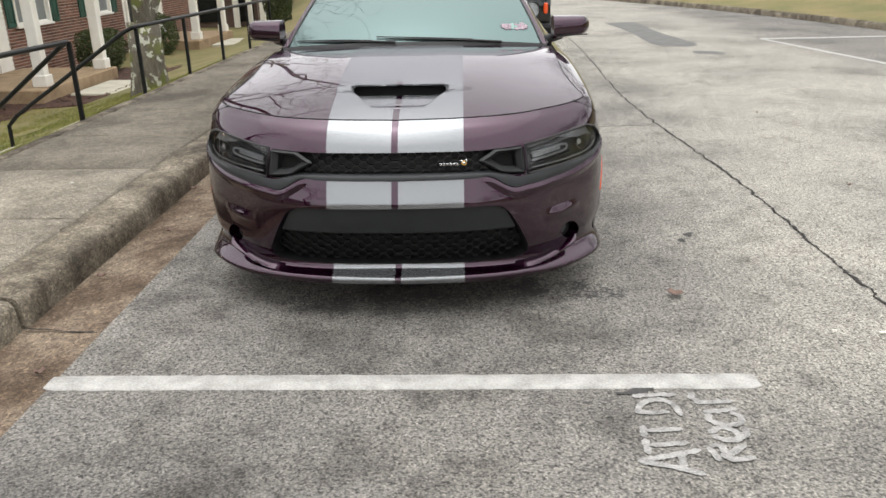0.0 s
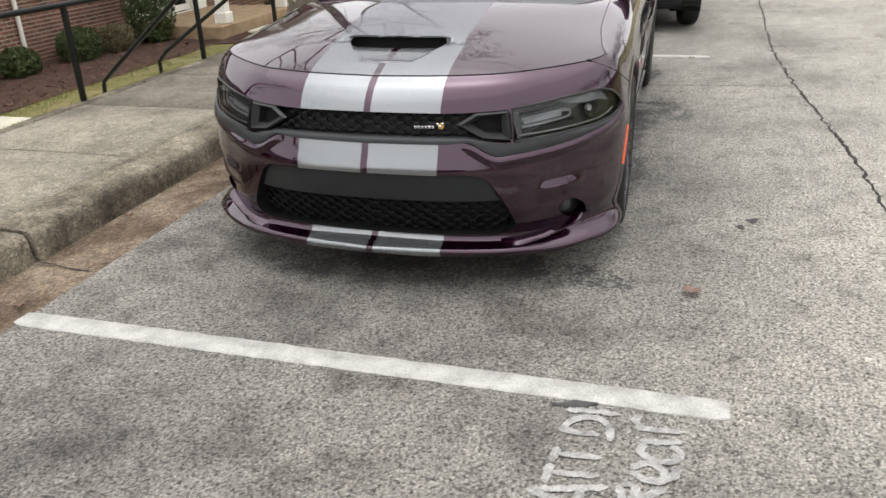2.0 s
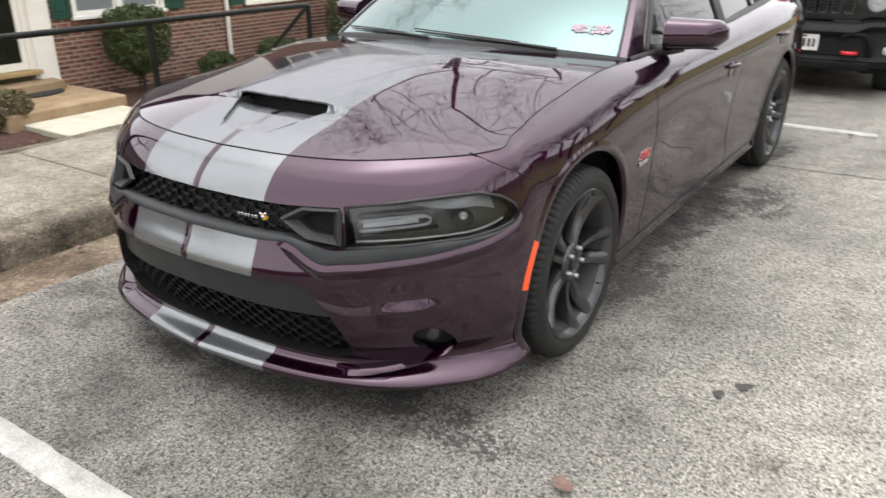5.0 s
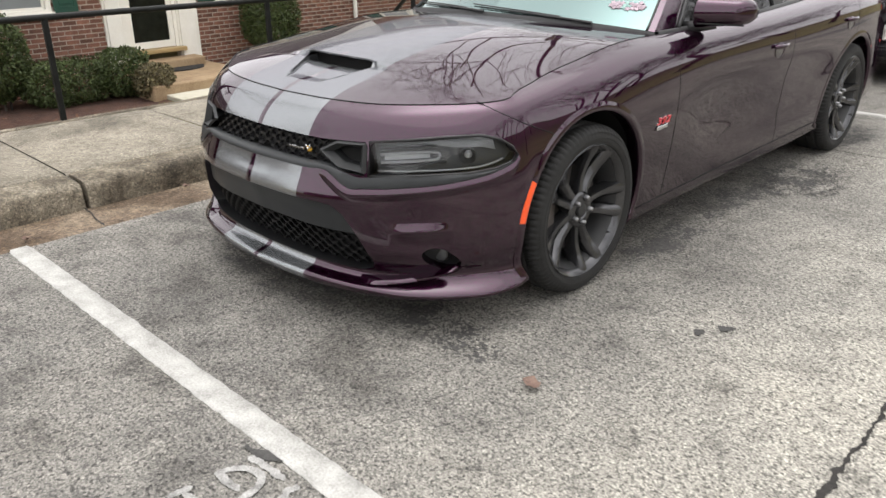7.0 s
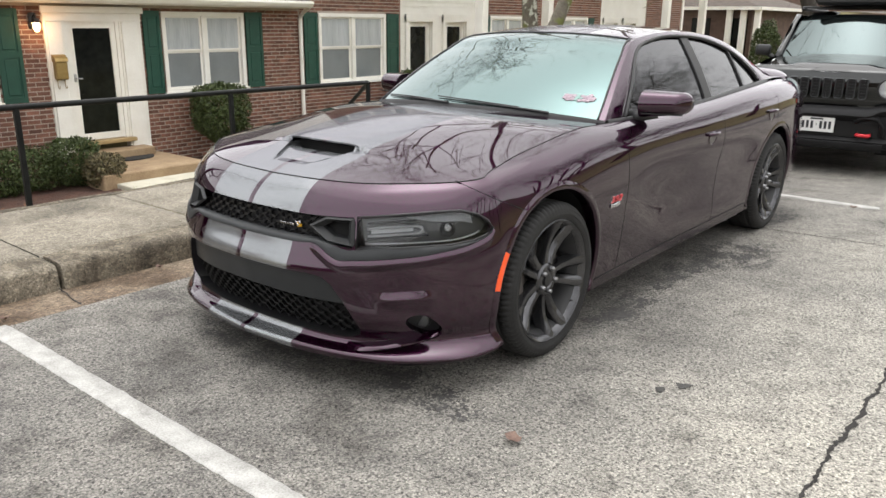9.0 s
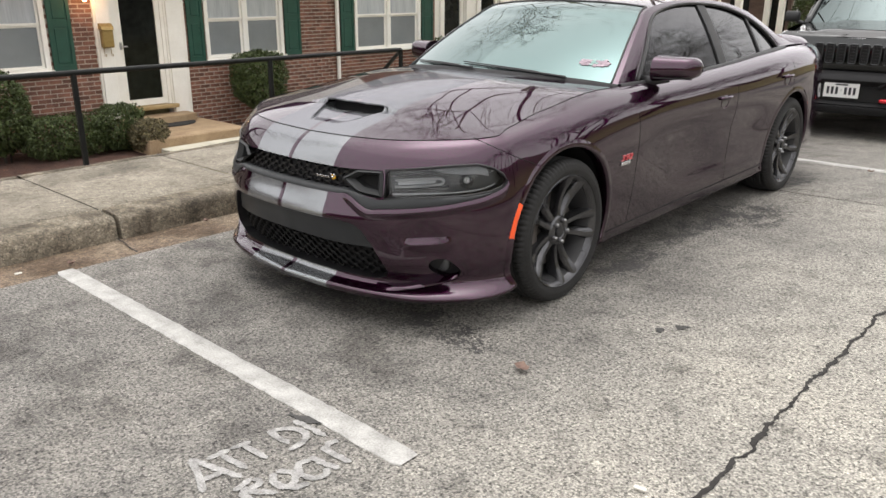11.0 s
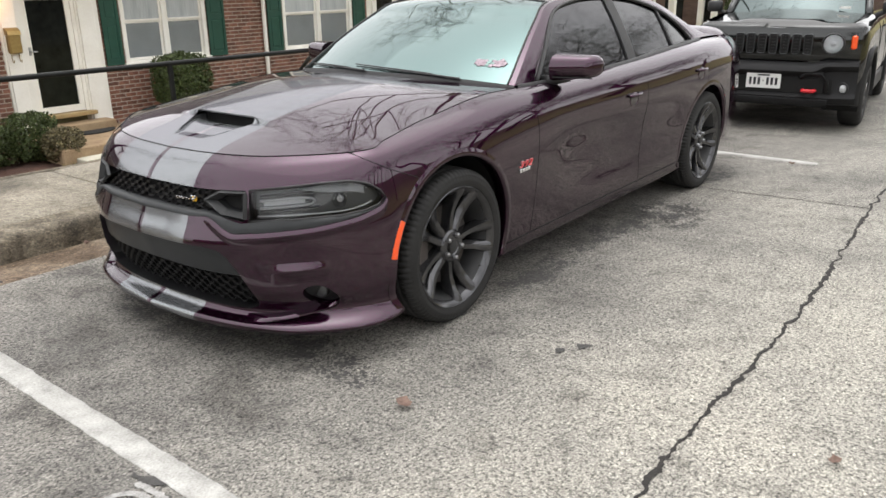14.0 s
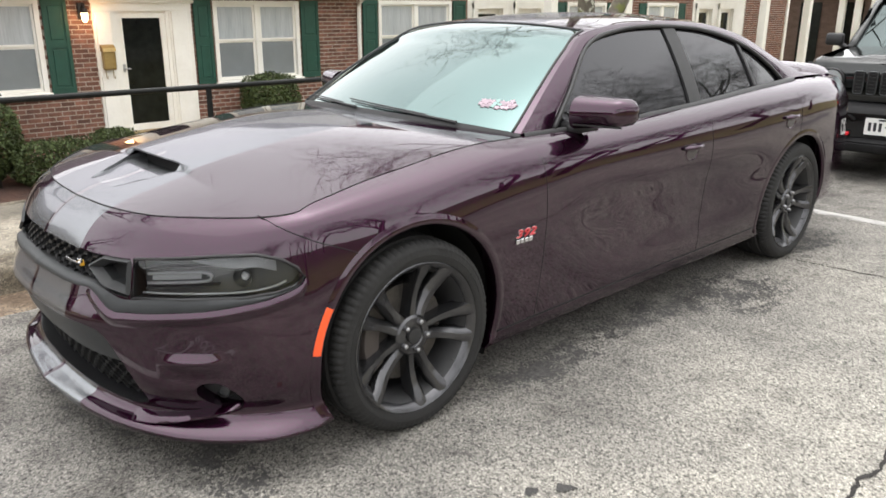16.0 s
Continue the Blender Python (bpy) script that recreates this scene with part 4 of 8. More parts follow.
porch_bay(tall, 15.56, 18.75)
OPEN_C = [(19.2, 20.9, 0.13, 1.62), (22.9, 24.6, 0.13, 1.62), (19.2, 20.9, 3.0, 4.4), (22.9, 24.6, 3.0, 4.4)]
wall_c = wall_with_holes(18.75, 25.50, -1.6, 4.85, OPEN_C, WX, 0.24).obj("wall", MORTAR, tall)
brick_field(wall_c, 18.77, 25.48, -1.32, 3.4, OPEN_C)
wall_with_holes(18.76, 25.49, 3.4, 4.85, [o for o in OPEN_C if o[2] > 2], WX + 0.012, 0.02).obj("brick_facing", BRICK, tall)
for o in OPEN_C:
    window(tall, *o)
    shutter(tall, o[0] - 0.40, o[0] - 0.05, o[2], o[3])
    shutter(tall, o[1] + 0.05, o[1] + 0.40, o[2], o[3])
porch_bay(tall, 25.50, 28.90)
wall_d = wall_with_holes(28.90, 32.2, -1.6, 4.85, [], WX, 0.24).obj("wall", MORTAR, tall)
brick_field(wall_d, 28.95, 32.05, -1.32, 3.4, [])
Build().box(WX + 0.012, WX + 0.024, 28.92, 32.05, 3.4, 4.85).obj("brick_facing", BRICK, tall)
Build().box(WX + 0.001, WX + 0.045, 32.05, 32.22, -1.5, 4.8).obj("corner_board", WHITE, tall)
b0 = Build().box(-18.0, WX - 0.2, 12.40, 12.55, -1.4, 4.85).box(-18.0, WX - 0.2, 32.0, 32.2, -1.4, 4.85).box(-18.2, -18.0, 12.4, 32.2, -1.4, 4.85)
b0.obj("side_wall", WHITE, tall)
b0 = Build()
for r in range(0, 22):
    z = 1.9 + 0.13 * r
    b0.add([(-18, 12.385, z), (WX - 0.02, 12.385, z), (WX - 0.02, 12.40, z + 0.13), (-18, 12.40, z + 0.13)], [(0, 1, 2, 3)])
b0.obj("gable_board", WHITE, tall)["kind"] = "stuff"
Build().grid([[(x, y, z) for x, z in ((WX + 0.5, 4.85), (-14.4, 6.2), (-18.6, 4.85))] for y in (12.1, 32.5)]).obj("roof", SHINGLE, tall, "dark shingle roof")
Build().box(WX - 0.1, WX + 0.45, 12.1, 32.5, 4.76, 4.87).obj("cornice", WHITE, tall)
Build().box(-18, WX - 0.24, -8.2, -8.0, -1.4, 3.5).box(-16.2, -16.0, -8, 12.4, -1.4, 4.2).obj("back_wall", BRICK, house)

# houses further along the street
FAR_BRICK = noisy("brick_far_off", (0.07, 0.045, 0.036), (0.165, 0.112, 0.092), 3.0, 0.95, 0.3, 16, stretch=(1, 1, 3))
BROWNROOF = noisy("brown_shingle", (0.052, 0.040, 0.033), (0.125, 0.100, 0.083), 5, 0.95, 0.6, 60)


def far_house(x0, x1, y0, y1, eave, ridge, name, label, windows, ww=1.0, wh=1.35):
    h = thing(name, label, "house", (0, 0, 0))
    Build().box(x0, x1, y0, y1, -1.4, eave).obj("wall", FAR_BRICK, h)
    mx = (y0 + y1) / 2
    o = 0.4
    hip = min(3.2, (x1 - x0) / 2.2)
    vs = [(x0 - o, y0 - o, eave), (x1 + o, y0 - o, eave), (x1 + o, y1 + o, eave), (x0 - o, y1 + o, eave), (x0 + hip, mx, ridge), (x1 - hip, mx, ridge)]
    Build().add(vs, [(0, 1, 5, 4), (1, 2, 5), (2, 3, 4, 5), (3, 0, 4), (0, 3, 2, 1)]).obj("roof", BROWNROOF, h)
    Build().box(x0 - o, x1 + o, y0 - o - 0.08, y0 - o, eave - 0.08, eave + 0.05).box(x1 + o, x1 + o + 0.08, y0 - o, y1 + o, eave - 0.08, eave + 0.05).obj("gutter", WHITE, h)
    for wx, z0 in windows:
        w = Build().box(wx - ww / 2, wx + ww / 2, y0 - 0.05, y0 + 0.02, z0, z0 + wh).obj("window", WHITE, h)
        for zz in (z0 + 0.07, z0 + wh / 2 + 0.03):
            Build().box(wx - ww / 2 + 0.09, wx + ww / 2 - 0.09, y0 - 0.06, y0 - 0.045, zz, zz + wh / 2 - 0.1).obj("pane", SCREENED, w)
    return h


bungalow = far_house(-16.5, -8.8, 34.5, 42.0, 2.1, 3.45, "far_bungalow", "low brick house with a brown hipped roof beyond the terrace", [])
for x in (-9.64, -9.07, -8.50):
    Build().box(x - .11, x + .11, 34.14, 34.34, -1.2, 2.02, .01).obj("porch_post", WHITE, bungalow, "white porch post")
for x in (-10.9, -9.35):
    Build().box(x - .40, x + .40, 34.44, 34.49, -0.9, 1.7).obj("door_pane", DOORGLASS, bungalow)
far_house(-34.0, 12.0, 66.0, 76.0, 5.0, 8.2, "far_terrace", "long brick terrace closing the end of the street", [(x0 + dx, z) for x0 in (-31.4, -20.6, -9.8, 1.0) for dx in (0, 1.1, 3.85, 5.95, 8.3) for z in (0.6, 3.9)], 0.78, 0.9)

# ---- railing, shrubs, beds ----
IRON = noisy("black_rail_paint", (0.004, 0.0045, 0.004), (0.016, 0.017, 0.016), 12, 0.5, 0.15, 120, spec=0.2)


def railing(keys, posts, label):
    path = []
    for a, c in zip(keys, keys[1:]):
        path += [tuple(np.array(a) * (1 - t) + np.array(c) * t) for t in np.linspace(0, 1, 6, endpoint=False)]
    path.append(keys[-1])
    rl = thing("railing", label, "railing", (keys[0][0], keys[0][1], 0), group="pavement railings")
    o = np.array((keys[0][0], keys[0][1], 0))
    Build().tube([np.array(p) - o for p in path], 0.0225, 10).obj("top_rail", IRON, rl, smooth="all")
    for x, y, z0, z1 in posts:
        p = np.array((x, y, 0)) - o
        Build().box(p[0] - 0.019, p[0] + 0.019, p[1] - 0.019, p[1] + 0.019, z0, z1, 0.004).box(p[0] - 0.05, p[0] + 0.05, p[1] - 0.05, p[1] + 0.05, z0, z0 + 0.03, 0.004).obj("post", IRON, rl)
    return rl


RX = -3.60
railing([(RX, -7.0, 0.87), (RX, 0.0, 0.87), (RX, 7.10, 0.85), (RX - 0.03, 7.22, 0.845), (RX - 0.12, 7.28, 0.80), (-4.95, 7.48, -0.10), (-5.08, 7.50, -0.20), (-5.12, 7.50, -0.42)],
        [(RX, y, 0.08, 0.85) for y in (-5.7, -3.85, -2.0, -0.15, 1.72, 3.60, 5.45, 7.2)], "black painted pipe railing along the pavement")
railing([(-5.26, 8.76, -0.48), (-5.25, 8.76, -0.22), (-5.12, 8.74, -0.10), (-3.72, 8.68, 0.80), (-3.62, 8.70, 0.85), (RX, 8.85, 0.855), (RX, 10.3, 0.855), (RX + bend(13.4), 13.4, 0.85), (RX + bend(15.0), 15.0, 0.84)],
        [(RX + bend(y), y, 0.06, 0.84) for y in (8.75, 10.3, 11.85, 13.4, 15.0)], "black painted pipe railing along the pavement")

LEAF = noisy("shrub_leaf", (0.022, 0.038, 0.011), (0.085, 0.110, 0.036), 14, 0.6, 0.1, 90, rand=0.5, spec=0.3)
DRYLEAF = noisy("dry_leaf", (0.05, 0.045, 0.02), (0.16, 0.13, 0.06), 14, 0.7, 0.1, 90, rand=0.5)
BARK = noisy("bark", (0.016, 0.013, 0.011), (0.058, 0.049, 0.040), 7, 0.95, 0.9, 40, stretch=(1, 1, 0.3), bump_dist=0.02)


def lichen_bark():
    """Grey-brown bark with green moss and pale lichen in ragged patches."""
    m = noisy("mossy_bark", (0.05, 0.042, 0.032), (0.17, 0.15, 0.115), 6, 0.95, 1.0, 34, stretch=(1, 1, 0.35), bump_dist=0.04)
    n, l = m.node_tree.nodes, m.node_tree.links
    p = n["Principled BSDF"]
    col = p.inputs["Base Color"].links[0].from_socket
    co = n.new("ShaderNodeTexCoord")
    for scale, lo, hi, tint in ((3.4, 0.50, 0.60, (0.115, 0.125, 0.035, 1)), (8.0, 0.56, 0.60, (0.40, 0.40, 0.33, 1))):
        t = n.new("ShaderNodeTexNoise")
        t.inputs["Scale"].default_value, t.inputs["Detail"].default_value = scale, 7
        l.new(co.outputs["Object"], t.inputs["Vector"])
        mr = n.new("ShaderNodeMapRange")
        mr.inputs["From Min"].default_value, mr.inputs["From Max"].default_value = lo, hi
        l.new(t.outputs["Fac"], mr.inputs["Value"])
        mx = n.new("ShaderNodeMix")
        mx.data_type = "RGBA"
        mx.inputs[7].default_value = tint
        l.new(mr.outputs[0], mx.inputs["Factor"])
        l.new(col, mx.inputs[6])
        col = mx.outputs[2]
    l.new(col, p.inputs["Base Color"])
    return m


MOSSBARK = lichen_bark()


def shrub(at, size, n, label, leaf=None, stem=0.0, seed=0, shape=2.6, leaf_size=0.035):
    """Clipped shrub: stems inside, a thick uneven shell of small leaves."""
    rnd = random.Random(seed)
    sh = thing("shrub", label, "shrub", at, group="front garden shrubs")
    rx, ry, rz = size
    b0 = Build()
    for k in range(int(n * 1.9)):
        while True:
            d = Vector((rnd.gauss(0, 1), rnd.gauss(0, 1), rnd.gauss(0, 1)))
            if d.length > 0.1:
                break
        d.normalize()
        # squarish outline with lumps
        q = (abs(d.x) ** shape + abs(d.y) ** shape + abs(d.z) ** shape) ** (-1 / shape)
        lump = 1 + 0.16 * noise.noise((d.x * 2.3 + seed, d.y * 2.3, d.z * 2.3)) + 0.08 * noise.noise((d.x * 7 + seed, d.y * 7, d.z * 7))
        depth = 1 - 0.35 * rnd.random() ** 2.2
        c = Vector((d.x * rx, d.y * ry, d.z * rz)) * q * lump * depth
        c.z += rz + stem
        if stem and c.z < stem + rz * 0.5:
            f = 0.45 + 0.55 * (c.z - stem) / (rz * 0.5)
            c.x, c.y = c.x * f, c.y * f
        a = Vector((rnd.uniform(-1, 1), rnd.uniform(-1, 1), rnd.uniform(-1, 1))).normalized()
        t = (d + a * 0.9).normalized()
        u = t.cross(a).normalized()
        s = leaf_size * 0.72 * rnd.uniform(0.6, 1.3)
        v = u.cross(t).normalized()
        b0.add([c - u * s * 0.5, c + v * s * 0.0 + t * s * 0.9, c + u * s * 0.5, c - t * s * 0.35], [(0, 1, 2, 3)])
    cr = b0.obj("crown", leaf or LEAF, sh)
    cr["kind"] = "stuff"
    b1 = Build()
    for k in range(7):
        a = rnd.uniform(0, math.tau)
        r0, r1 = 0.04, 0.5
        b1.tube([(r0 * math.cos(a), r0 * math.sin(a), -0.05), (0.3 * r1 * rx * math.cos(a), 0.3 * r1 * ry * math.sin(a), stem + rz * 0.5), (r1 * rx * math.cos(a), r1 * ry * math.sin(a), stem + rz * 1.3)], [0.016, 0.011, 0.004], 5)
    b1.obj("stem", BARK, sh)
    # inner shade of packed twigs
    b2 = Build()
    for k in range(60):
        p = Vector((rnd.uniform(-.6, .6) * rx, rnd.uniform(-.6, .6) * ry, stem + rz * rnd.uniform(.5, 1.6)))
        e = p + Vector((rnd.uniform(-.3, .3), rnd.uniform(-.3, .3), rnd.uniform(-.1, .3))) * max(rx, rz)
        b2.tube([p, e], 0.004, 3)
    b2.obj("twigs", BARK, sh)["kind"] = "stuff"
    return sh


shrub((-10.15, 9.86, -1.12), (0.42, 0.45, 0.53), 6400, "tall clipped green shrub on bare stems below the window", stem=0.36, seed=3, shape=4.6, leaf_size=0.05)
shrub((-10.2, 5.2, -1.12), (0.42, 0.40, 0.62), 4200, "tall clipped green shrub by the window", stem=0.15, seed=5, leaf_size=0.05)
shrub((-9.98, 5.98, -1.07), (0.42, 0.60, 0.31), 4200, "low clipped green hedge shrub in the mulch bed", seed=7, shape=3.8, leaf_size=0.045)
shrub((-9.85, 6.86, -1.07), (0.36, 0.36, 0.36), 3400, "low clipped green hedge shrub in the mulch bed", seed=8, shape=3.4, leaf_size=0.045)
shrub((-9.40, 7.12, -1.07), (0.28, 0.30, 0.25), 1700, "small dry yellowed shrub beside the stoop", DRYLEAF, seed=9, leaf_size=0.05)
shrub((-10.1, 11.5, -1.12), (0.30, 0.34, 0.25), 1800, "low clipped green shrub against the brick wall", seed=10, leaf_size=0.05)
shrub((-10.1, 13.05, -1.12), (0.34, 0.42, 0.30), 2400, "low clipped green shrub against the brick wall", seed=11, leaf_size=0.05)
shrub((-10.0, 14.0, -1.12), (0.32, 0.36, 0.26), 1800, "low clipped green shrub against the brick wall", DRYLEAF, seed=12, leaf_size=0.05)
shrub((-9.9, 15.1, -1.12), (0.45, 0.48, 0.75), 4200, "tall dense evergreen shrub at the porch", seed=13, leaf_size=0.055)
shrub((-9.4, 20.4, -1.12), (0.55, 0.6, 0.55), 3400, "rounded evergreen shrub beside the porch", seed=14, leaf_size=0.06)
shrub((-9.3, 24.2, -1.12), (0.55, 0.6, 0.6), 3000, "rounded evergreen shrub beside the porch", seed=15, leaf_size=0.06)
shrub((-7.2, 31.5, -1.12), (0.55, 0.55, 1.35), 4000, "conical evergreen shrub at the terrace end", seed=16, shape=2.0, leaf_size=0.08)

# mulch bed against the houses
def bed(y0, y1, edge, name, label):
    rows = []
    for y in np.arange(y0, y1 + 0.01, 0.22):
        e = edge(y) + 0.08 * noise.noise((0, y * 1.1, 4))
        rows.append([(x, y, yard(x, y) + 0.025 + 0.03 * noise.noise((x * 3, y * 3, 1)) - (0.05 if k == 0 else 0)) for k, x in enumerate(np.linspace(e, WX + 0.01, 34))])
    tagged(Build().grid(rows).obj(name, MULCH, smooth=True), label, "mulch bed", kind="structure")
    rnd = random.Random(4)
    b0 = Build()
    for k in range(2600):
        y = rnd.uniform(y0, y1)
        e = edge(y)
        x = e - abs(rnd.gauss(0, 0.45)) * (e - WX)
        if x < WX + 0.05 or (7.1 < y < 8.8 and x < -7.1):
            continue
        z = yard(x, y) + 0.04
        a, s = rnd.uniform(0, math.tau), rnd.uniform(0.015, 0.05)
        u, v = Vector((math.cos(a), math.sin(a), rnd.uniform(-.4, .4))) * s, Vector((-math.sin(a), math.cos(a), rnd.uniform(-.3, .3))) * s * 0.35
        c = Vector((x, y, z))
        b0.add([c - u - v, c + u - v, c + u + v, c - u + v], [(0, 1, 2, 3)])
    tagged(b0.obj(name + "_chips", noisy(name + "_chip_bark", (0.03, 0.014, 0.01), (0.16, 0.085, 0.05), 8, 0.95, 0.3, 60, rand=0.5)), "loose bark chips and dead leaves on the bed", "bark chips", kind="stuff")


bed(-7.5, 7.3, lambda y: -3.72 if y < 4.6 else -3.72 - 1.5 * min(1, (y - 4.6) / 0.8), "mulch_bed", "dark red-brown mulch bed sloping to the house wall")
bed(8.75, 21.0, lambda y: -8.3 if y < 15 else -7.4, "mulch_bed_far", "dark red-brown mulch bed against the house wall")

# grass tufts on the near verge
rnd = random.Random(11)
b0 = Build()
for k in range(52000):
    y = rnd.uniform(4.3, 15.0)
    x = rnd.uniform(-3.65, -5.25) if y < 8.7 else rnd.uniform(-3.7, -8.6)
    if 7.35 < y < 8.55:
        continue
    if noise.noise((x * 1.7, y * 1.7, 0)) < -0.25:
        continue
    z = yard(x + bend(y), y)
    h, a, l = rnd.uniform(0.02, 0.055), rnd.uniform(0, math.tau), rnd.uniform(-0.03, 0.03)
    dx, dy = 0.004 * math.cos(a), 0.004 * math.sin(a)
    b0.add([(x - dx + bend(y), y - dy, z), (x + dx + bend(y), y + dy, z), (x + l + bend(y), y + l, z + h)], [(0, 1, 2)])
tagged(b0.obj("verge_grass", noisy("verge_blade", (0.085, 0.125, 0.02), (0.30, 0.27, 0.08), 0.9, 0.9, 0, 30, rand=0.4)), "short straw and green grass blades on the verge", "grass", kind="stuff")


# bare trees
def bare_tree(at, height, spread, seed, label, bark, lean=(0, 0), r0=0.22, fork=None, levels=5, twigs=(3, 4, 4)):
    rnd = random.Random(seed)
    tr = thing("tree", label, "tree", at, group="bare street trees")
    trunk, limbs = Build(), Build()

    def grow(p, d, r, length, lvl, into):
        steps = 6
        pts, rad = [p.copy()], [r]
        q = p.copy()
        for k in range(steps):
            d = (d + Vector((rnd.gauss(0, .13), rnd.gauss(0, .13), rnd.gauss(0, .08) + (0.05 if lvl < 3 else -0.02)))).normalized()
            q = q + d * length / steps
            pts.append(q.copy())
            rad.append(max(0.004, r * (1 - 0.45 * (k + 1) / steps)))
        into.tube(pts, rad, 9 if lvl == 0 else 6 if lvl < 3 else 4 if lvl < 4 else 3, cap=False)
        if lvl >= levels:
            return
        kids = 3 if lvl < 2 else rnd.choice(twigs)
        for k in range(kids):
            i = rnd.randint(max(1, steps - 4), steps) if lvl else steps - rnd.randint(0, 2)
            ax = d.orthogonal().normalized()
            ax.rotate(Matrix.Rotation(rnd.uniform(0, math.tau), 3, d))
            nd = (d * rnd.uniform(0.55, 1.0) + ax * rnd.uniform(0.5, 1.0) * spread).normalized()
            grow(pts[i], nd, rad[i] * rnd.uniform(0.5, 0.72), length * rnd.uniform(0.58, 0.82), lvl + 1, limbs)

    first = fork or [(Vector((lean[0], lean[1], 1)), 1.0)]
    if fork:
        trunk.tube([(0, 0, -0.3), (0, 0, 0.0), (0.01, 0, 0.4), (0.02, 0.02, 1.1)], [r0 * 1.5, r0 * 1.3, r0 * 1.05, r0], 12)
        for d, k in first:
            grow(Vector((0.02, 0.02, 1.0)), d.normalized(), r0 * 0.78 * k, height * 0.33, 0, trunk)
    else:
        trunk.tube([(0, 0, -0.3), (0, 0, 0.05), (0, 0, 0.3)], [r0 * 1.4, r0 * 1.2, r0], 12)
        grow(Vector((0, 0, 0.25)), first[0][0].normalized(), r0, height * 0.36, 0, trunk)
    trunk.obj("trunk", bark, tr, smooth="all")
    limbs.obj("crown", bark, tr, smooth="all")["kind"] = "stuff"
    return tr


bare_tree((-5.0, 12.4, -0.45), 15.0, 1.25, 21, "bare forked tree with pale mossy bark on the verge", MOSSBARK, r0=0.25, levels=6, twigs=(2, 3, 4), fork=[(Vector((-0.08, -0.24, 1)), 0.74), (Vector((0.50, 0.42, 1)), 0.70)])
bare_tree((-3.6, 26.0, -0.2), 12, 1.0, 22, "bare leaning dark tree further along the verge", BARK, lean=(-0.72, 0.0), r0=0.27)
bare_tree((11.5, 3.0, 0.25), 11, 1.0, 31, "bare tree across the road", BARK, r0=0.22)
bare_tree((12.5, 10.5, 0.3), 12, 1.0, 32, "bare tree across the road", BARK, r0=0.24)
bare_tree((11.0, -5.0, 0.25), 11, 1.05, 33, "bare tree across the road", BARK, r0=0.22)
bare_tree((-6.6, -3.0, -0.7), 11, 1.05, 34, "bare tree on the front lawn", BARK, r0=0.22)
bare_tree((12.5, 27.0, 0.5), 17, 1.1, 36, "bare tree across the road", BARK, r0=0.26, levels=6)
bare_tree((12.0, 35.0, 0.6), 16, 1.1, 37, "bare tree across the road", BARK, r0=0.26, levels=6)
bare_tree((-7.4, 3.0, -1.1), 17, 1.15, 38, "bare tree on the front lawn", BARK, lean=(0.10, 0.30), r0=0.24, levels=5)
bare_tree((13.0, 20.0, 0.3), 16, 1.1, 35, "bare tree across the road", BARK, r0=0.24, levels=6)

# terrace that closes the street behind
far_house(-20.0, 16.0, -46.0, -36.0, 4.8, 7.5, "house_behind", "brick terrace down the street", [])

# woods on the bank across the road
woods = [o for o in scene.objects if o.name.startswith("tree") and o.get("label") == "bare tree across the road"]
rnd = random.Random(9)
for k in range(22):
    src = woods[k % len(woods)]
    y = -28 + 3.6 * k
    x = rnd.uniform(17, 34) if not -8 < y < 16 else rnd.uniform(31, 36)
    copy_thing(src, pose(x, y, yard(x, y) - 0.1, 0, 0, rnd.uniform(0, 360)) @ Matrix.Diagonal((1.25, 1.25, 1.25, 1)))

# ---- muscle saloon ----
CAR_AT = (-0.29, 4.09, 0.0)
car = thing("car", "dark purple metallic muscle saloon with two silver racing stripes", "car", CAR_AT)
PLAN = crom([(0, -.955), (.3, -.935), (.55, -.87), (.726, -.757), (.870, -.61), (.948, -.460), (.960, -.31), (.962, 0), (.957, .5), (.952, 1.2), (.957, 2.0), (.962, 2.8), (.962, 3.3), (.94, 3.7), (.86, 3.95), (.7, 4.06), (.35, 4.1), (0, 4.11)], 24)
PQ = np.linspace(0, 17, len(PLAN))
_seg = np.hypot(*np.diff(PLAN, axis=0).T)
PS = np.concatenate([[0], np.cumsum(_seg)])
_t = np.gradient(PLAN, PS, axis=0)
_t[0], _t[-1] = (1, 0), (-1, 0)
PN = np.stack([_t[:, 1], -_t[:, 0]], 1)
PN /= np.linalg.norm(PN, axis=1)[:, None]

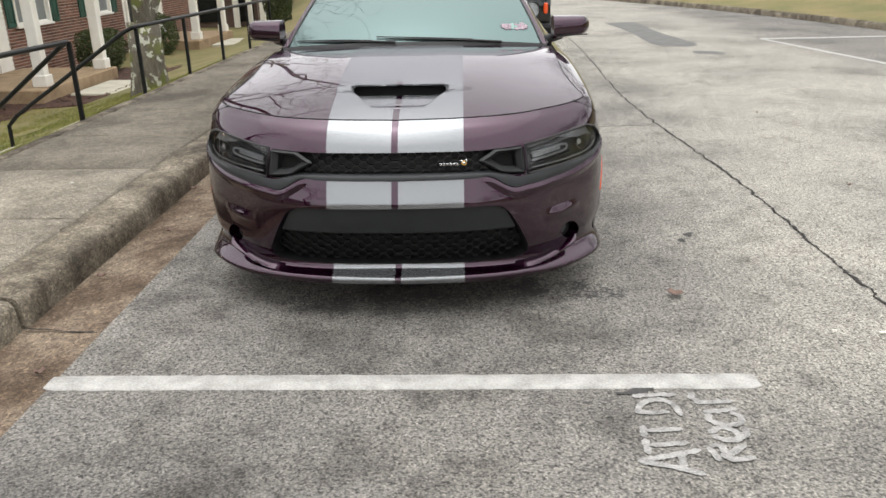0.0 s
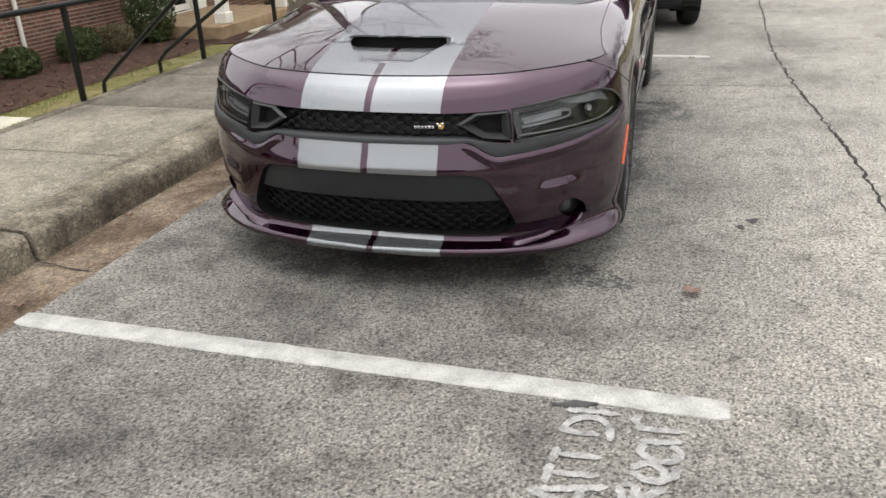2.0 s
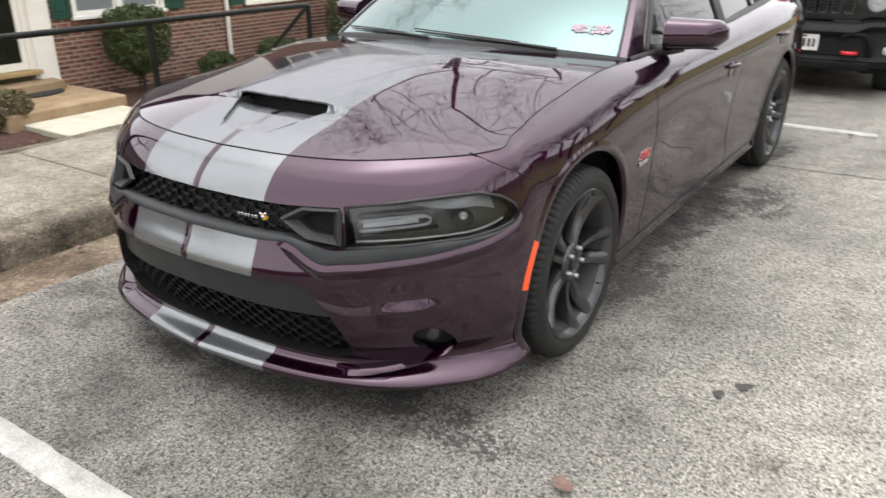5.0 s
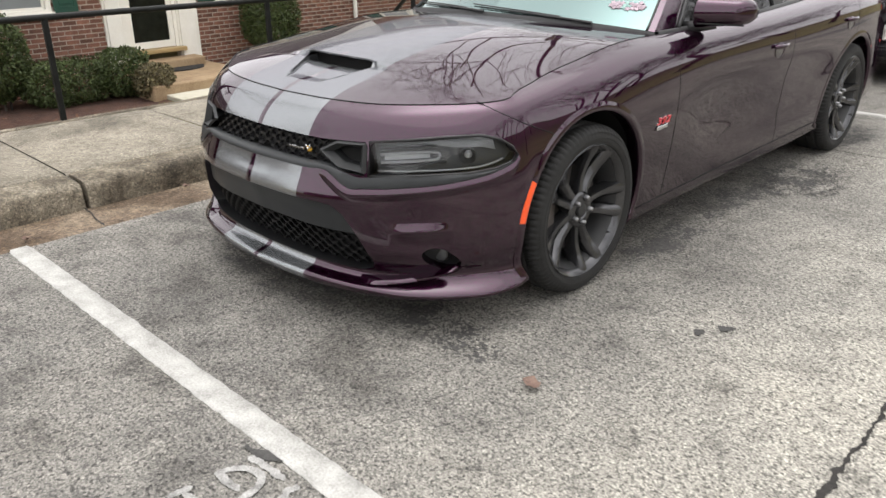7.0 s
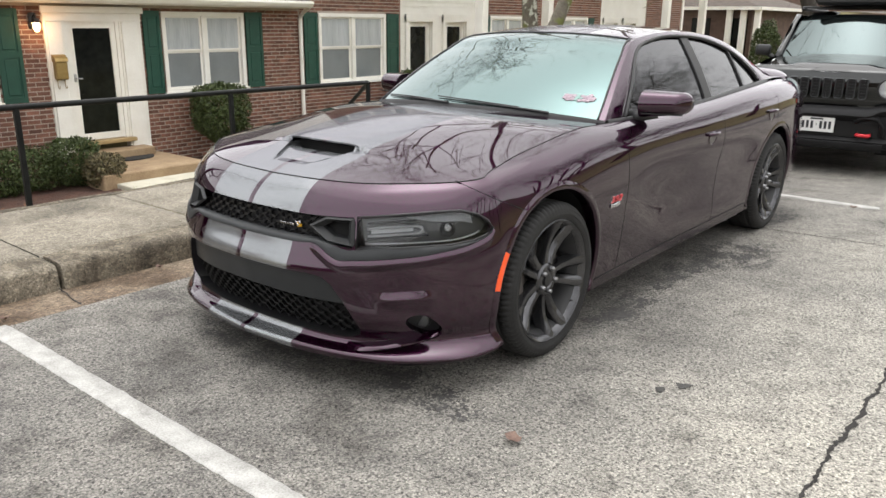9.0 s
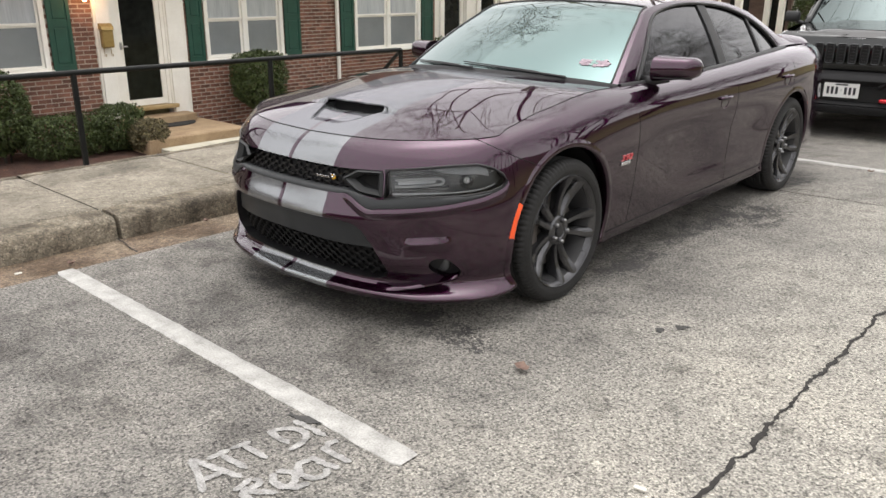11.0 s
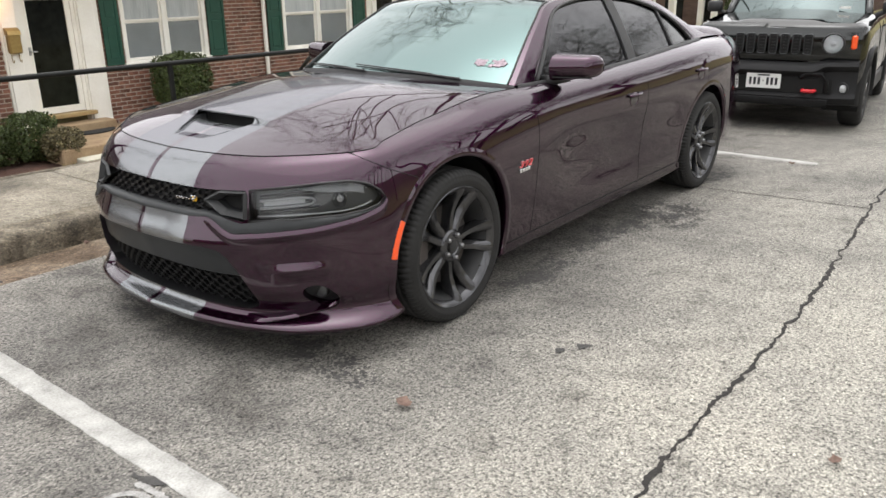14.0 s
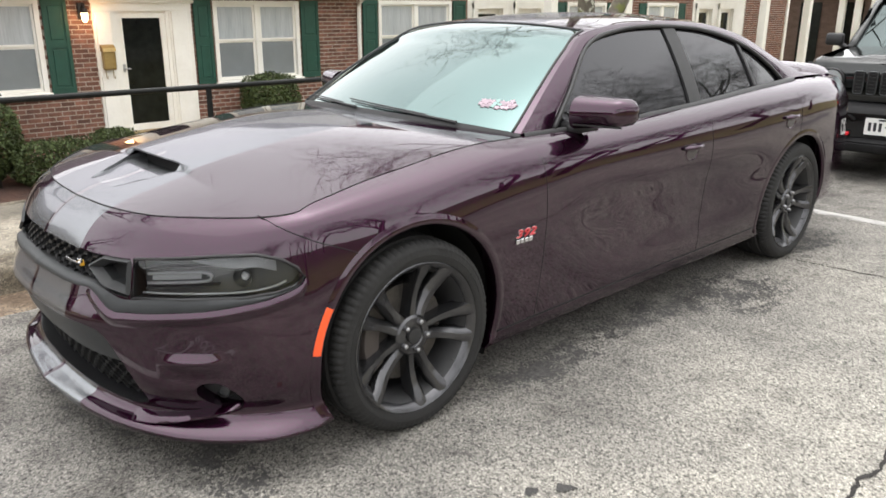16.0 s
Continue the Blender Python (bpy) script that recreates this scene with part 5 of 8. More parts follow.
# section levels from sill to shoulder: (station, value) pairs of height and of outward offset
LEVELS = [
    ([(0, .176), (2, .168), (3, .155), (5, .150), (6, .165), (8, .165), (11, .18), (12, .23), (14, .27), (17, .28)], [(0, .045), (2, .03), (4, .01), (6, -.06), (8, -.09), (11, -.09), (17, -.10)]),
    ([(0, .194), (2, .186), (3, .173), (5, .178), (6, .20), (8, .205), (11, .225), (12, .27), (14, .31), (17, .32)], [(0, .058), (1, .044), (2, .042), (4, .038), (5, .014), (6, -.012), (8, -.030), (11, -.030), (14, -.04), (17, -.06)]),
    ([(0, .206), (2, .199), (3, .188), (5, .195), (6, .222), (8, .222), (11, .245), (12, .295), (14, .345), (17, .36)], [(0, .051), (1, .038), (2, .036), (4, .030), (5, .006), (6, -.015), (8, -.032), (11, -.032), (14, -.038), (17, -.05)]),
    ([(0, .238), (2, .234), (4, .242), (6, .26), (8, .25), (11, .275), (12, .33), (17, .42)], [(0, -.024), (2, -.022), (4, -.026), (5, -.028), (6, -.02), (8, -.036), (11, -.036), (12, -.02), (17, -.03)]),
    ([(0, .34), (4, .33), (6, .38), (8, .42), (11, .44), (17, .50)], [(0, .0), (2, .008), (4, -.008), (6, -.005), (8, -.018), (9, -.026), (10, -.024), (11, -.01), (17, 0)]),
    ([(0, .512), (2, .502), (5, .48), (6, .50), (8, .60), (10, .62), (12, .62), (17, .62)], [(0, .052), (1, .048), (2, .020), (3, .0), (6, 0), (7, .006), (8, -.004), (9, -.017), (10, -.014), (11, .0), (17, 0)]),
    ([(0, .605), (4, .605), (6, .63), (7, .69), (8, .74), (10, .765), (12, .79), (17, .80)], [(0, .020), (1, .018), (2, .0), (4, -.008), (6, 0), (7, .008), (8, .0), (9, -.006), (11, .006), (14, -.01), (17, -.015)]),
    ([(0, .745), (2, .745), (4, .77), (5, .78), (6, .79), (7, .835), (8, .87), (9, .885), (10, .91), (11, .945), (12, .96), (14, .95), (17, .95)], [(0, -.028), (3, -.038), (5, -.035), (6, -.028), (7, -.016), (8, -.015), (10, -.012), (11, -.004), (12, -.01), (14, -.03), (17, -.05)]),
    ([(0, .815), (3, .830), (5, .850), (6, .875), (7, .915), (8, .955), (9, .965), (10, .99), (11, 1.03), (12, 1.05), (14, 1.055), (17, 1.06)], [(0, -.085), (3, -.086), (5, -.062), (6, -.062), (7, -.065), (8, -.06), (9, -.05), (10, -.05), (11, -.055), (12, -.07), (14, -.09), (17, -.10)]),
    ([(0, .855), (3, .868), (5, .885), (6, .908), (7, .95), (8, 1.0), (9, 1.0), (10, 1.025), (11, 1.065), (12, 1.08), (14, 1.08), (17, 1.085)], [(0, -.148), (3, -.136), (5, -.100), (6, -.130), (7, -.16), (8, -.155), (9, -.13), (10, -.13), (11, -.14), (12, -.17), (14, -.16), (17, -.17)]),
]
LEVELF = [(smooth_keys(z), smooth_keys(d)) for z, d in LEVELS]


def profile(s):
    """Heights, offsets at the levels for the arc length s."""
    q = np.interp(s, PS, PQ)
    return np.array([float(z(q)) for z, d in LEVELF]), np.array([float(d(q)) for z, d in LEVELF])


_cache = {}


def step01(x, a, b):
    t = np.clip((x - a) / (b - a), 0, 1)
    return t * t * (3 - 2 * t)


def q_of(s):
    return float(np.interp(s, PS, PQ))


def dense(s):
    key = round(float(s), 5)
    if key not in _cache:
        z, d = profile(s)
        curve = crom(np.stack([d, z], 1), 10)
        # scallop pressed into the doors
        y, zz = np.interp(s, PS, PLAN[:, 1]), curve[:, 1]
        front = np.interp(zz, [.34, .50, .75], [1.10, .93, .78])
        curve[:, 0] -= .017 * step01(y, front, front + .17) * step01(zz, .325, .45) * (1 - step01(zz, .62, .87)) * (1 - step01(y, 2.3, 2.95)) * (4 < q_of(s) < 13)
        _cache[key] = curve
    return _cache[key]


def base_at(s):
    return np.array([np.interp(s, PS, PLAN[:, 0]), np.interp(s, PS, PLAN[:, 1])]), np.array([np.interp(s, PS, PN[:, 0]), np.interp(s, PS, PN[:, 1])])


def skin(s, z, off=0.0):
    """The point of the body's side at arc length s (negative: the other side) and height z."""
    sg = -1 if s < 0 else 1
    s = abs(s)
    c = dense(s)
    d = np.interp(z, np.maximum.accumulate(c[:, 1]), c[:, 0]) + off
    p, nn = base_at(s)
    q = p + nn * d
    return np.array([sg * q[0], q[1], z])


def s_of_x(x):
    k = PLAN[:, 1] < 0.0
    return float(np.interp(abs(x), PLAN[k, 0], PS[k])) * (1 if x >= 0 else -1)


def s_of_y(y):
    k = (PQ >= 4) & (PQ <= 14)
    return float(np.interp(y, PLAN[k, 1], PS[k]))


S_END = PS[-1]
arch = [(0.0, 0.362, 0.425), (3.05, 0.362, 0.415)]


def in_poly(px, py, poly):
    inside = False
    for (x0, y0), (x1, y1) in zip(poly, poly[1:] + poly[:1]):
        if (y0 > py) != (y1 > py) and px < (x1 - x0) * (py - y0) / (y1 - y0) + x0:
            inside = not inside
    return inside


def to_poly(px, py, poly):
    """The nearest point on a polygon's edge."""
    best = None
    for (x0, y0), (x1, y1) in zip(poly, poly[1:] + poly[:1]):
        ex, ey = x1 - x0, y1 - y0
        t = max(0, min(1, ((px - x0) * ex + (py - y0) * ey) / max(1e-12, ex * ex + ey * ey)))
        q = (x0 + t * ex, y0 + t * ey)
        dd = (q[0] - px) ** 2 + (q[1] - py) ** 2
        if best is None or dd < best[0]:
            best = (dd, q)
    return best[1]


def circle_sz(cy, cz, r):
    return [(s_of_y(cy + r * math.cos(a)), cz + r * math.sin(a)) for a in np.linspace(0, math.tau, 72, endpoint=False)]


def xz_poly(keys, n=6):
    """Front openings, given as (x, z) keys."""
    c = crom(list(keys) + [keys[0]], n)[:-1]
    return [(s_of_x(x), z) for x, z in c]


HEADLIGHT = [(.568, .628), (.566, .748), (.705, .762), (.807, .774), (.885, .778), (.924, .759), (.942, .731), (.947, .704), (.937, .676), (.912, .659), (.856, .647), (.722, .638)]
SNOUT = [(.356, .700), (.43, .740), (.556, .744), (.560, .632), (.45, .645)]
GRILLE_HALF = [(-.02, .652), (-.02, .742), (.36, .740), (.42, .742), (.56, .747), (.562, .626), (.50, .630), (.42, .648)]
LOWER = [(-.02, .243), (-.02, .520), (.38, .517), (.44, .508), (.475, .480), (.519, .410), (.578, .295), (.575, .262), (.52, .244), (.40, .243)]
FOG = [(.728, .335), (.752, .358), (.79, .358), (.824, .325), (.840, .286), (.822, .262), (.778, .276), (.742, .305)]
holes = [circle_sz(*a) for a in arch]
HL_POLY = [(s_of_x(x), z) for x, z in HEADLIGHT]
GR_POLY = [(s_of_x(x), z) for x, z in GRILLE_HALF]
LO_POLY = [(s_of_x(x), z) for x, z in LOWER]
FOG_POLY = xz_poly(FOG)
holes += [HL_POLY, GR_POLY, LO_POLY, FOG_POLY]

# seams between panels along the side
S_DOOR0, S_DOOR1, S_DOOR2 = s_of_y(0.67), s_of_y(1.97), s_of_y(2.98)
us = list(np.arange(0, s_of_y(-0.5), 0.016)) + list(np.arange(s_of_y(-0.5), s_of_y(0.55), 0.016)) + list(np.arange(s_of_y(0.55), s_of_y(2.5), 0.022)) + list(np.arange(s_of_y(2.5), s_of_y(3.6), 0.018)) + list(np.arange(s_of_y(3.6), S_END, 0.035)) + [S_END]
us = np.array(us)
for sv in (S_DOOR0, S_DOOR1, S_DOOR2):
    us[np.argmin(abs(us - sv))] = sv
NV = 72
GS = np.zeros((len(us), NV))
GZ = np.zeros((len(us), NV))
G = np.zeros((len(us), NV, 3))
for i, s in enumerate(us):
    c = dense(s)
    # finer steps over the arch and lamp heights
    seg = np.concatenate([[0], np.cumsum(np.hypot(*np.diff(c, axis=0).T))])
    tt = np.linspace(0, seg[-1], NV)
    dd, zz = np.interp(tt, seg, c[:, 0]), np.interp(tt, seg, c[:, 1])
    p, nn = base_at(s)
    G[i, :, 0], G[i, :, 1], G[i, :, 2] = p[0] + nn[0] * dd, p[1] + nn[1] * dd, zz
    GS[i], GZ[i] = s, zz
du = np.gradient(G, axis=0)
dv = np.gradient(G, axis=1)
GN = np.cross(du, dv)
GN /= np.maximum(1e-9, np.linalg.norm(GN, axis=2))[:, :, None]
if GN[len(us) // 2, NV // 2, 0] < 0:
    GN = -GN


def soften(n, ku, kv, times=2):
    """Even out a field of normals, so that reflections run without ripples."""
    for _ in range(times):
        for axis, k in ((0, ku), (1, kv)):
            acc = 0
            for d in range(-k, k + 1):
                acc = acc + np.take(n, np.clip(np.arange(n.shape[axis]) + d, 0, n.shape[axis] - 1), axis)
            n = acc / np.linalg.norm(acc, axis=2)[:, :, None]
    return n


calm = step01(np.array(us), s_of_y(-0.45), s_of_y(-0.1))[:, None, None]
GN = GN * (1 - calm) + soften(GN, 6, 2, 3) * calm
GN /= np.linalg.norm(GN, axis=2)[:, :, None]

# cut the openings: drop what lies inside, draw what is left onto the edge
drop = np.zeros((len(us), NV), bool)
owner = -np.ones((len(us), NV), int)
for h, poly in enumerate(holes):
    a = np.array(poly)
    box = (a[:, 0].min(), a[:, 0].max(), a[:, 1].min(), a[:, 1].max())
    for i in range(len(us)):
        if box[0] <= us[i] <= box[1]:
            for j in range(NV):
                if box[2] <= GZ[i, j] <= box[3] and in_poly(us[i], GZ[i, j], poly):
                    drop[i, j], owner[i, j] = True, h
keep = []
for i in range(len(us) - 1):
    for j in range(NV - 1):
        if not (drop[i, j] and drop[i + 1, j] and drop[i, j + 1] and drop[i + 1, j + 1]):
            keep.append((i, j))
for i, j in {(i + a, j + b) for i, j in keep for a in (0, 1) for b in (0, 1)}:
    if drop[i, j]:
        s, z = to_poly(us[i], GZ[i, j], holes[owner[i, j]])
        G[i, j] = skin(s, z)


def normal_mesh(name, verts, faces, normals, mat):
    me = bpy.data.meshes.new(name)
    me.from_pydata([tuple(v) for v in verts], [], faces)
    me.materials.append(mat)
    me.polygons.foreach_set("use_smooth", [True] * len(me.polygons))
    me.normals_split_custom_set_from_vertices([tuple(x) for x in normals])
    return me


def body_panel(name, test, label="", side=1):
    """The quads of the skin that pass the test, as one panel."""
    index, verts, norms, faces = {}, [], [], []
    for i, j in keep:
        y, z = G[i, j, 1], (GZ[i, j] + GZ[i, j + 1]) / 2
        if not test((us[i] + us[i + 1]) / 2, z):
            continue
        f = []
        for a in ((i, j), (i + 1, j), (i + 1, j + 1), (i, j + 1)):
            if a not in index:
                index[a] = len(verts)
                verts.append((G[a][0] * side, G[a][1], G[a][2]))
                norms.append((GN[a][0] * side, GN[a][1], GN[a][2]))
            f.append(index[a])
        faces.append(tuple(f) if side > 0 else tuple(f[::-1]))
    ob = new(name, normal_mesh(name, verts, faces, norms, PAINT))
    ob.parent = car
    if label:
        ob["label"] = label
    return ob


S_B0, S_B1 = s_of_x(.83), s_of_y(-0.255)


def bumper_end(z):
    return float(np.interp(z, [0.74, 0.90], [S_B1, S_B0 + 0.05]))


sill = lambda s, z: z < np.interp(s, [s_of_y(0.4), s_of_y(2.7)], [0.252, 0.278])
S_RB = s_of_y(3.5)
tests = {
    "front_bumper": lambda s, z: s < bumper_end(z),
    "front_wing": lambda s, z: bumper_end(z) <= s < S_DOOR0 and not (s > s_of_y(0.35) and sill(s, z)),
    "side_skirt": lambda s, z: s_of_y(0.35) < s < s_of_y(2.75) and sill(s, z),
    "front_door": lambda s, z: S_DOOR0 <= s < S_DOOR1 and not sill(s, z),
    "rear_door": lambda s, z: S_DOOR1 <= s < S_DOOR2 and not (s < s_of_y(2.75) and sill(s, z)) and z > -1,
    "rear_wing": lambda s, z: S_DOOR2 <= s and not (z < 0.74 and s > S_RB),
    "rear_bumper": lambda s, z: s > S_RB and z <= 0.74,
}
for nm, tst in tests.items():
    for side in (1, -1):
        body_panel(nm, tst, side=side)


def seam(pts, r=0.0013, mat=None, name="panel_gap"):
    """A dark gap between panels."""
    for side in (1, -1):
        Build().tube([(p[0] * side, p[1], p[2]) for p in pts], r, 5).obj(name, mat or DARK, car, smooth="all")


for sv in (S_DOOR0, S_DOOR1):
    seam([skin(sv + 0.02 * math.sin((z - 0.25) * 4), z) for z in np.linspace(0.26, 0.985, 24)])
seam([skin(S_DOOR2 - 0.25 * max(0, (0.78 - z)), z) for z in np.linspace(0.80, 1.05, 10)])
seam([skin(s, float(np.interp(s, [s_of_y(0.4), s_of_y(2.7)], [0.252, 0.278]))) for s in np.linspace(s_of_y(0.44), s_of_y(2.62), 40)], 0.004)
seam([skin(bumper_end(z), z) for z in np.linspace(0.73, 0.884, 12)], 0.0018)

# rolled lips and liners of the wheel arches
for cy, cz, r in arch:
    for side in (1, -1):
        rows = []
        for a in np.linspace(radians(-24), radians(204), 60):
            row = []
            for rr, off, inx in ((r + 0.034, 0.0004, 0), (r + 0.020, 0.003, 0), (r + 0.006, 0.005, 0), (r - 0.003, 0.001, 0), (r - 0.005, -0.02, 0), (r - 0.003, -0.06, 0)):
                y, z = cy + rr * math.cos(a), cz + rr * math.sin(a)
                p = skin(s_of_y(y), max(z, 0.17), off)
                row.append((p[0] * side, y, z))
            rows.append(row)
        Build().grid(rows).obj("arch_lip", PAINT, car, smooth="all")
        rows = [[(side * x, cy + (r + 0.012) * math.cos(a), cz + (r + 0.012) * math.sin(a)) for x in (0.90, 0.55)] for a in np.linspace(radians(-28), radians(208), 40)]
        bl = Build().grid(rows)
        bl.f.append(tuple(i * 2 + 1 for i in range(40)))
        bl.obj("arch_liner", DARK, car, smooth=True)


def coons(front, rear, left, right, nr, nt):
    """Surface between four curves, each a function of 0..1."""
    out = np.zeros((nr, nt, 3))
    for i, r in enumerate(np.linspace(0, 1, nr)):
        lp, rp = np.array(left(r)), np.array(right(r))
        for j, a in enumerate(np.linspace(0, 1, nt)):
            f, e = np.array(front(a)), np.array(rear(a))
            c = (1 - r) * ((1 - a) * np.array(front(0)) + a * np.array(front(1))) + r * ((1 - a) * np.array(rear(0)) + a * np.array(rear(1)))
            out[i, j] = (1 - r) * f + r * e + (1 - a) * lp + a * rp - c
    return out


def sheet_normals(g):
    n = np.cross(np.gradient(g, axis=1), np.gradient(g, axis=0))
    n /= np.maximum(1e-9, np.linalg.norm(n, axis=2))[:, :, None]
    return n if n[n.shape[0] // 2, n.shape[1] // 2, 2] > 0 else -n


def sheet(name, g, nrm, test, mat, parent=None, label=""):
    idx, vs, ns, fs = {}, [], [], []
    for i in range(g.shape[0] - 1):
        for j in range(g.shape[1] - 1):
            if not test(i, j):
                continue
            f = []
            for a in ((i, j), (i, j + 1), (i + 1, j + 1), (i + 1, j)):
                if a not in idx:
                    idx[a] = len(vs)
                    vs.append(tuple(g[a]))
                    ns.append(tuple(nrm[a]))
                f.append(idx[a])
            fs.append(tuple(f))
    ob = new(name, normal_mesh(name, vs, fs, ns, mat))
    ob.parent = parent or car
    if label:
        ob["label"] = label
    return ob


def rim8(s):
    """Top edge of the side skin."""
    c = dense(abs(s))[-1]
    p, nn = base_at(abs(s))
    q = p + nn * c[0]
    return np.array([q[0] * (1 if s >= 0 else -1), q[1], c[1]])


# bonnet
S_C, S_R = s_of_y(-0.46), s_of_y(0.68)
corner_r = rim8(S_R)
hood_front = lambda a: rim8((2 * a - 1) * S_C)
hood_rear = lambda a: np.array([(2 * a - 1) * corner_r[0], corner_r[1] - 0.17 * (1 - (2 * a - 1) ** 2), corner_r[2] + 0.032 * (1 - (2 * a - 1) ** 2)])
hood_right = lambda r: rim8(S_C + (S_R - S_C) * r)
hood_left = lambda r: hood_right(r) * np.array([-1, 1, 1])
NR, NT = 110, 125
H = coons(hood_front, hood_rear, hood_left, hood_right, NR, NT)
HU = np.linspace(0, 1, NR)[:, None] * np.ones((1, NT))
HT = np.linspace(-1, 1, NT)[None, :] * np.ones((NR, 1))
H[:, :, 2] += 0.034 * np.sin(np.pi * HU) * (1 - HT ** 2)
ax, hy = abs(H[:, :, 0]), H[:, :, 1]
H[:, :, 2] += 0.004 * (1 - step01(ax, 0.14, 0.60)) * step01(HU, 0.06, 0.35) * (1 - step01(HU, 0.8, 1.0))
MOUTH_Y = -0.50
HUMP = 0.020 * (1 - step01(hy, MOUTH_Y, MOUTH_Y + 0.80)) * (1 - step01(ax, 0.18, 0.42))
low_n = sheet_normals(H)
H_up = H.copy()
H_up[:, :, 2] += HUMP
HN = np.where((hy >= MOUTH_Y - 0.02)[:, :, None], soften(sheet_normals(H_up), 7, 7, 3), soften(low_n, 7, 7, 3))
H[:, :, 2] += HUMP * (hy >= MOUTH_Y - 1e-6)
TRAP = [(-.105, -.715), (.105, -.715), (.228, MOUTH_Y), (-.228, MOUTH_Y)]
hd = np.zeros((NR, NT), bool)
for i in range(NR):
    for j in range(NT):
        hd[i, j] = in_poly(H[i, j, 0], H[i, j, 1], TRAP)
hkeep = {(i, j) for i in range(NR - 1) for j in range(NT - 1) if not (hd[i, j] and hd[i + 1, j] and hd[i, j + 1] and hd[i + 1, j + 1])}
H0 = H.copy()
for i, j in {(i + a, j + b) for i, j in hkeep for a in (0, 1) for b in (0, 1)}:
    if hd[i, j]:
        H[i, j, 0], H[i, j, 1] = to_poly(H[i, j, 0], H[i, j, 1], TRAP)
        if H[i, j, 1] > MOUTH_Y - 0.004:
            H[i, j, 2] += 0.020 * (1 - step01(abs(H[i, j, 0]), 0.18, 0.42))
# split the row at the mouth: the lip stands above the ramp
hood = sheet("bonnet", H, HN, lambda i, j: (i, j) in hkeep, PAINT)


def hood_z(x, y, lip=False):
    d = (H0[:, :, 0] - x) ** 2 + (H0[:, :, 1] - y) ** 2 + (1e3 if lip else 0) * (H0[:, :, 1] < MOUTH_Y)
    return float(H0[:, :, 2].flat[np.argmin(d)])


# air scoop: sunken ramp, walls, dark throat and lip
rows = []
for r in np.linspace(0, 1, 14):
    y = -0.715 + r * (0.30)
    w = np.interp(y, [-.715, MOUTH_Y, -.40], [.105, .222, .222])
    z0 = np.interp(y, [-.715, MOUTH_Y], [hood_z(0, -.72), hood_z(0, -.53)])
    row = []
    for a in np.linspace(-1, 1, 17):
        row.append((a * w, y, z0 - (0.010 * min(1, r * 4) + 0.030 * step01(np.array(r), 0.50, 0.95)) * (1 - 0.25 * a ** 8) + 0.002))
    rows.append(row)
Build().grid(rows).obj("scoop_ramp", PAINT, hood, smooth="all")
for sg in (1, -1):
    wall = []
    for row in rows:
        x, y, z = row[-1 if sg > 0 else 0]
        wall.append([(x, y, z), (x + sg * 0.004, y, max(z, hood_z(x + sg * 0.012, min(y, MOUTH_Y - 0.01))) + 0.001)])
    Build().grid(wall).obj("scoop_wall", PAINT, hood, smooth="all")
xs_ = np.linspace(-0.226, 0.226, 31)
lip = [[(x, y, hood_z(x, MOUTH_Y + 0.012, True) + dz) for x in xs_] for y, dz in ((MOUTH_Y + 0.001, -0.001), (MOUTH_Y + 0.001, -0.006), (MOUTH_Y + 0.004, -0.009), (MOUTH_Y + 0.04, -0.011))]
Build().grid(lip).obj("scoop_lip", PAINT, hood, smooth=50)
Build().grid([[(x, MOUTH_Y + 0.055, z) for x in xs_] for z in (0.80, hood_z(0, MOUTH_Y + 0.05, True) - 0.012)]).grid([[(x, y, hood_z(x, y, True) - 0.013) for x in xs_] for y in (MOUTH_Y + 0.012, MOUTH_Y + 0.056)]).obj("scoop_throat", DARK, hood)
seam([rim8(s) + np.array([0, 0, 0.0005]) for s in np.linspace(0.0, S_C, 40)], 0.0026)
seam([rim8(s) + np.array([0, 0, 0.001]) for s in np.linspace(S_C, S_R, 40)], 0.0016)

# cabin: outer edge of screen, roof and rear window
EDGE = crom([(.69, 1.010), (.92, 1.168), (1.15, 1.305), (1.36, 1.395), (1.85, 1.437), (2.40, 1.42), (2.80, 1.345), (3.18, 1.19), (3.52, 1.088)], 12)
DLO = crom([(.89, 1.012), (1.06, 1.150), (1.30, 1.332), (1.58, 1.395), (1.95, 1.412), (2.39, 1.384), (2.74, 1.30), (2.97, 1.185), (3.09, 1.088)], 12)


def width(y, z):
    wb = np.interp(y, [.55, 1.2, 2.0, 2.8, 3.6], [.793, .812, .818, .81, .772])
    return wb - 0.42 * (z - 1.0) - 0.35 * max(0, z - 1.0) ** 2


NU = 49
cz = smooth_keys([(0, .040), (24, .030), (48, .036), (72, .05), (96, .012)])
by = smooth_keys([(0, -.16), (24, -.075), (48, 0), (66, .04), (96, .10)])
C = np.zeros((len(EDGE), NU, 3))
for i, (y, z) in enumerate(EDGE):
    w = width(y, z)
    for j, u in enumerate(np.linspace(-1, 1, NU)):
        C[i, j] = (w * u, y + float(by(i)) * (1 - u * u), z + float(cz(i)) * (1 - abs(u) ** 2.4))
CN = sheet_normals(C)
I_H, I_R = 36, 68
jm = 1


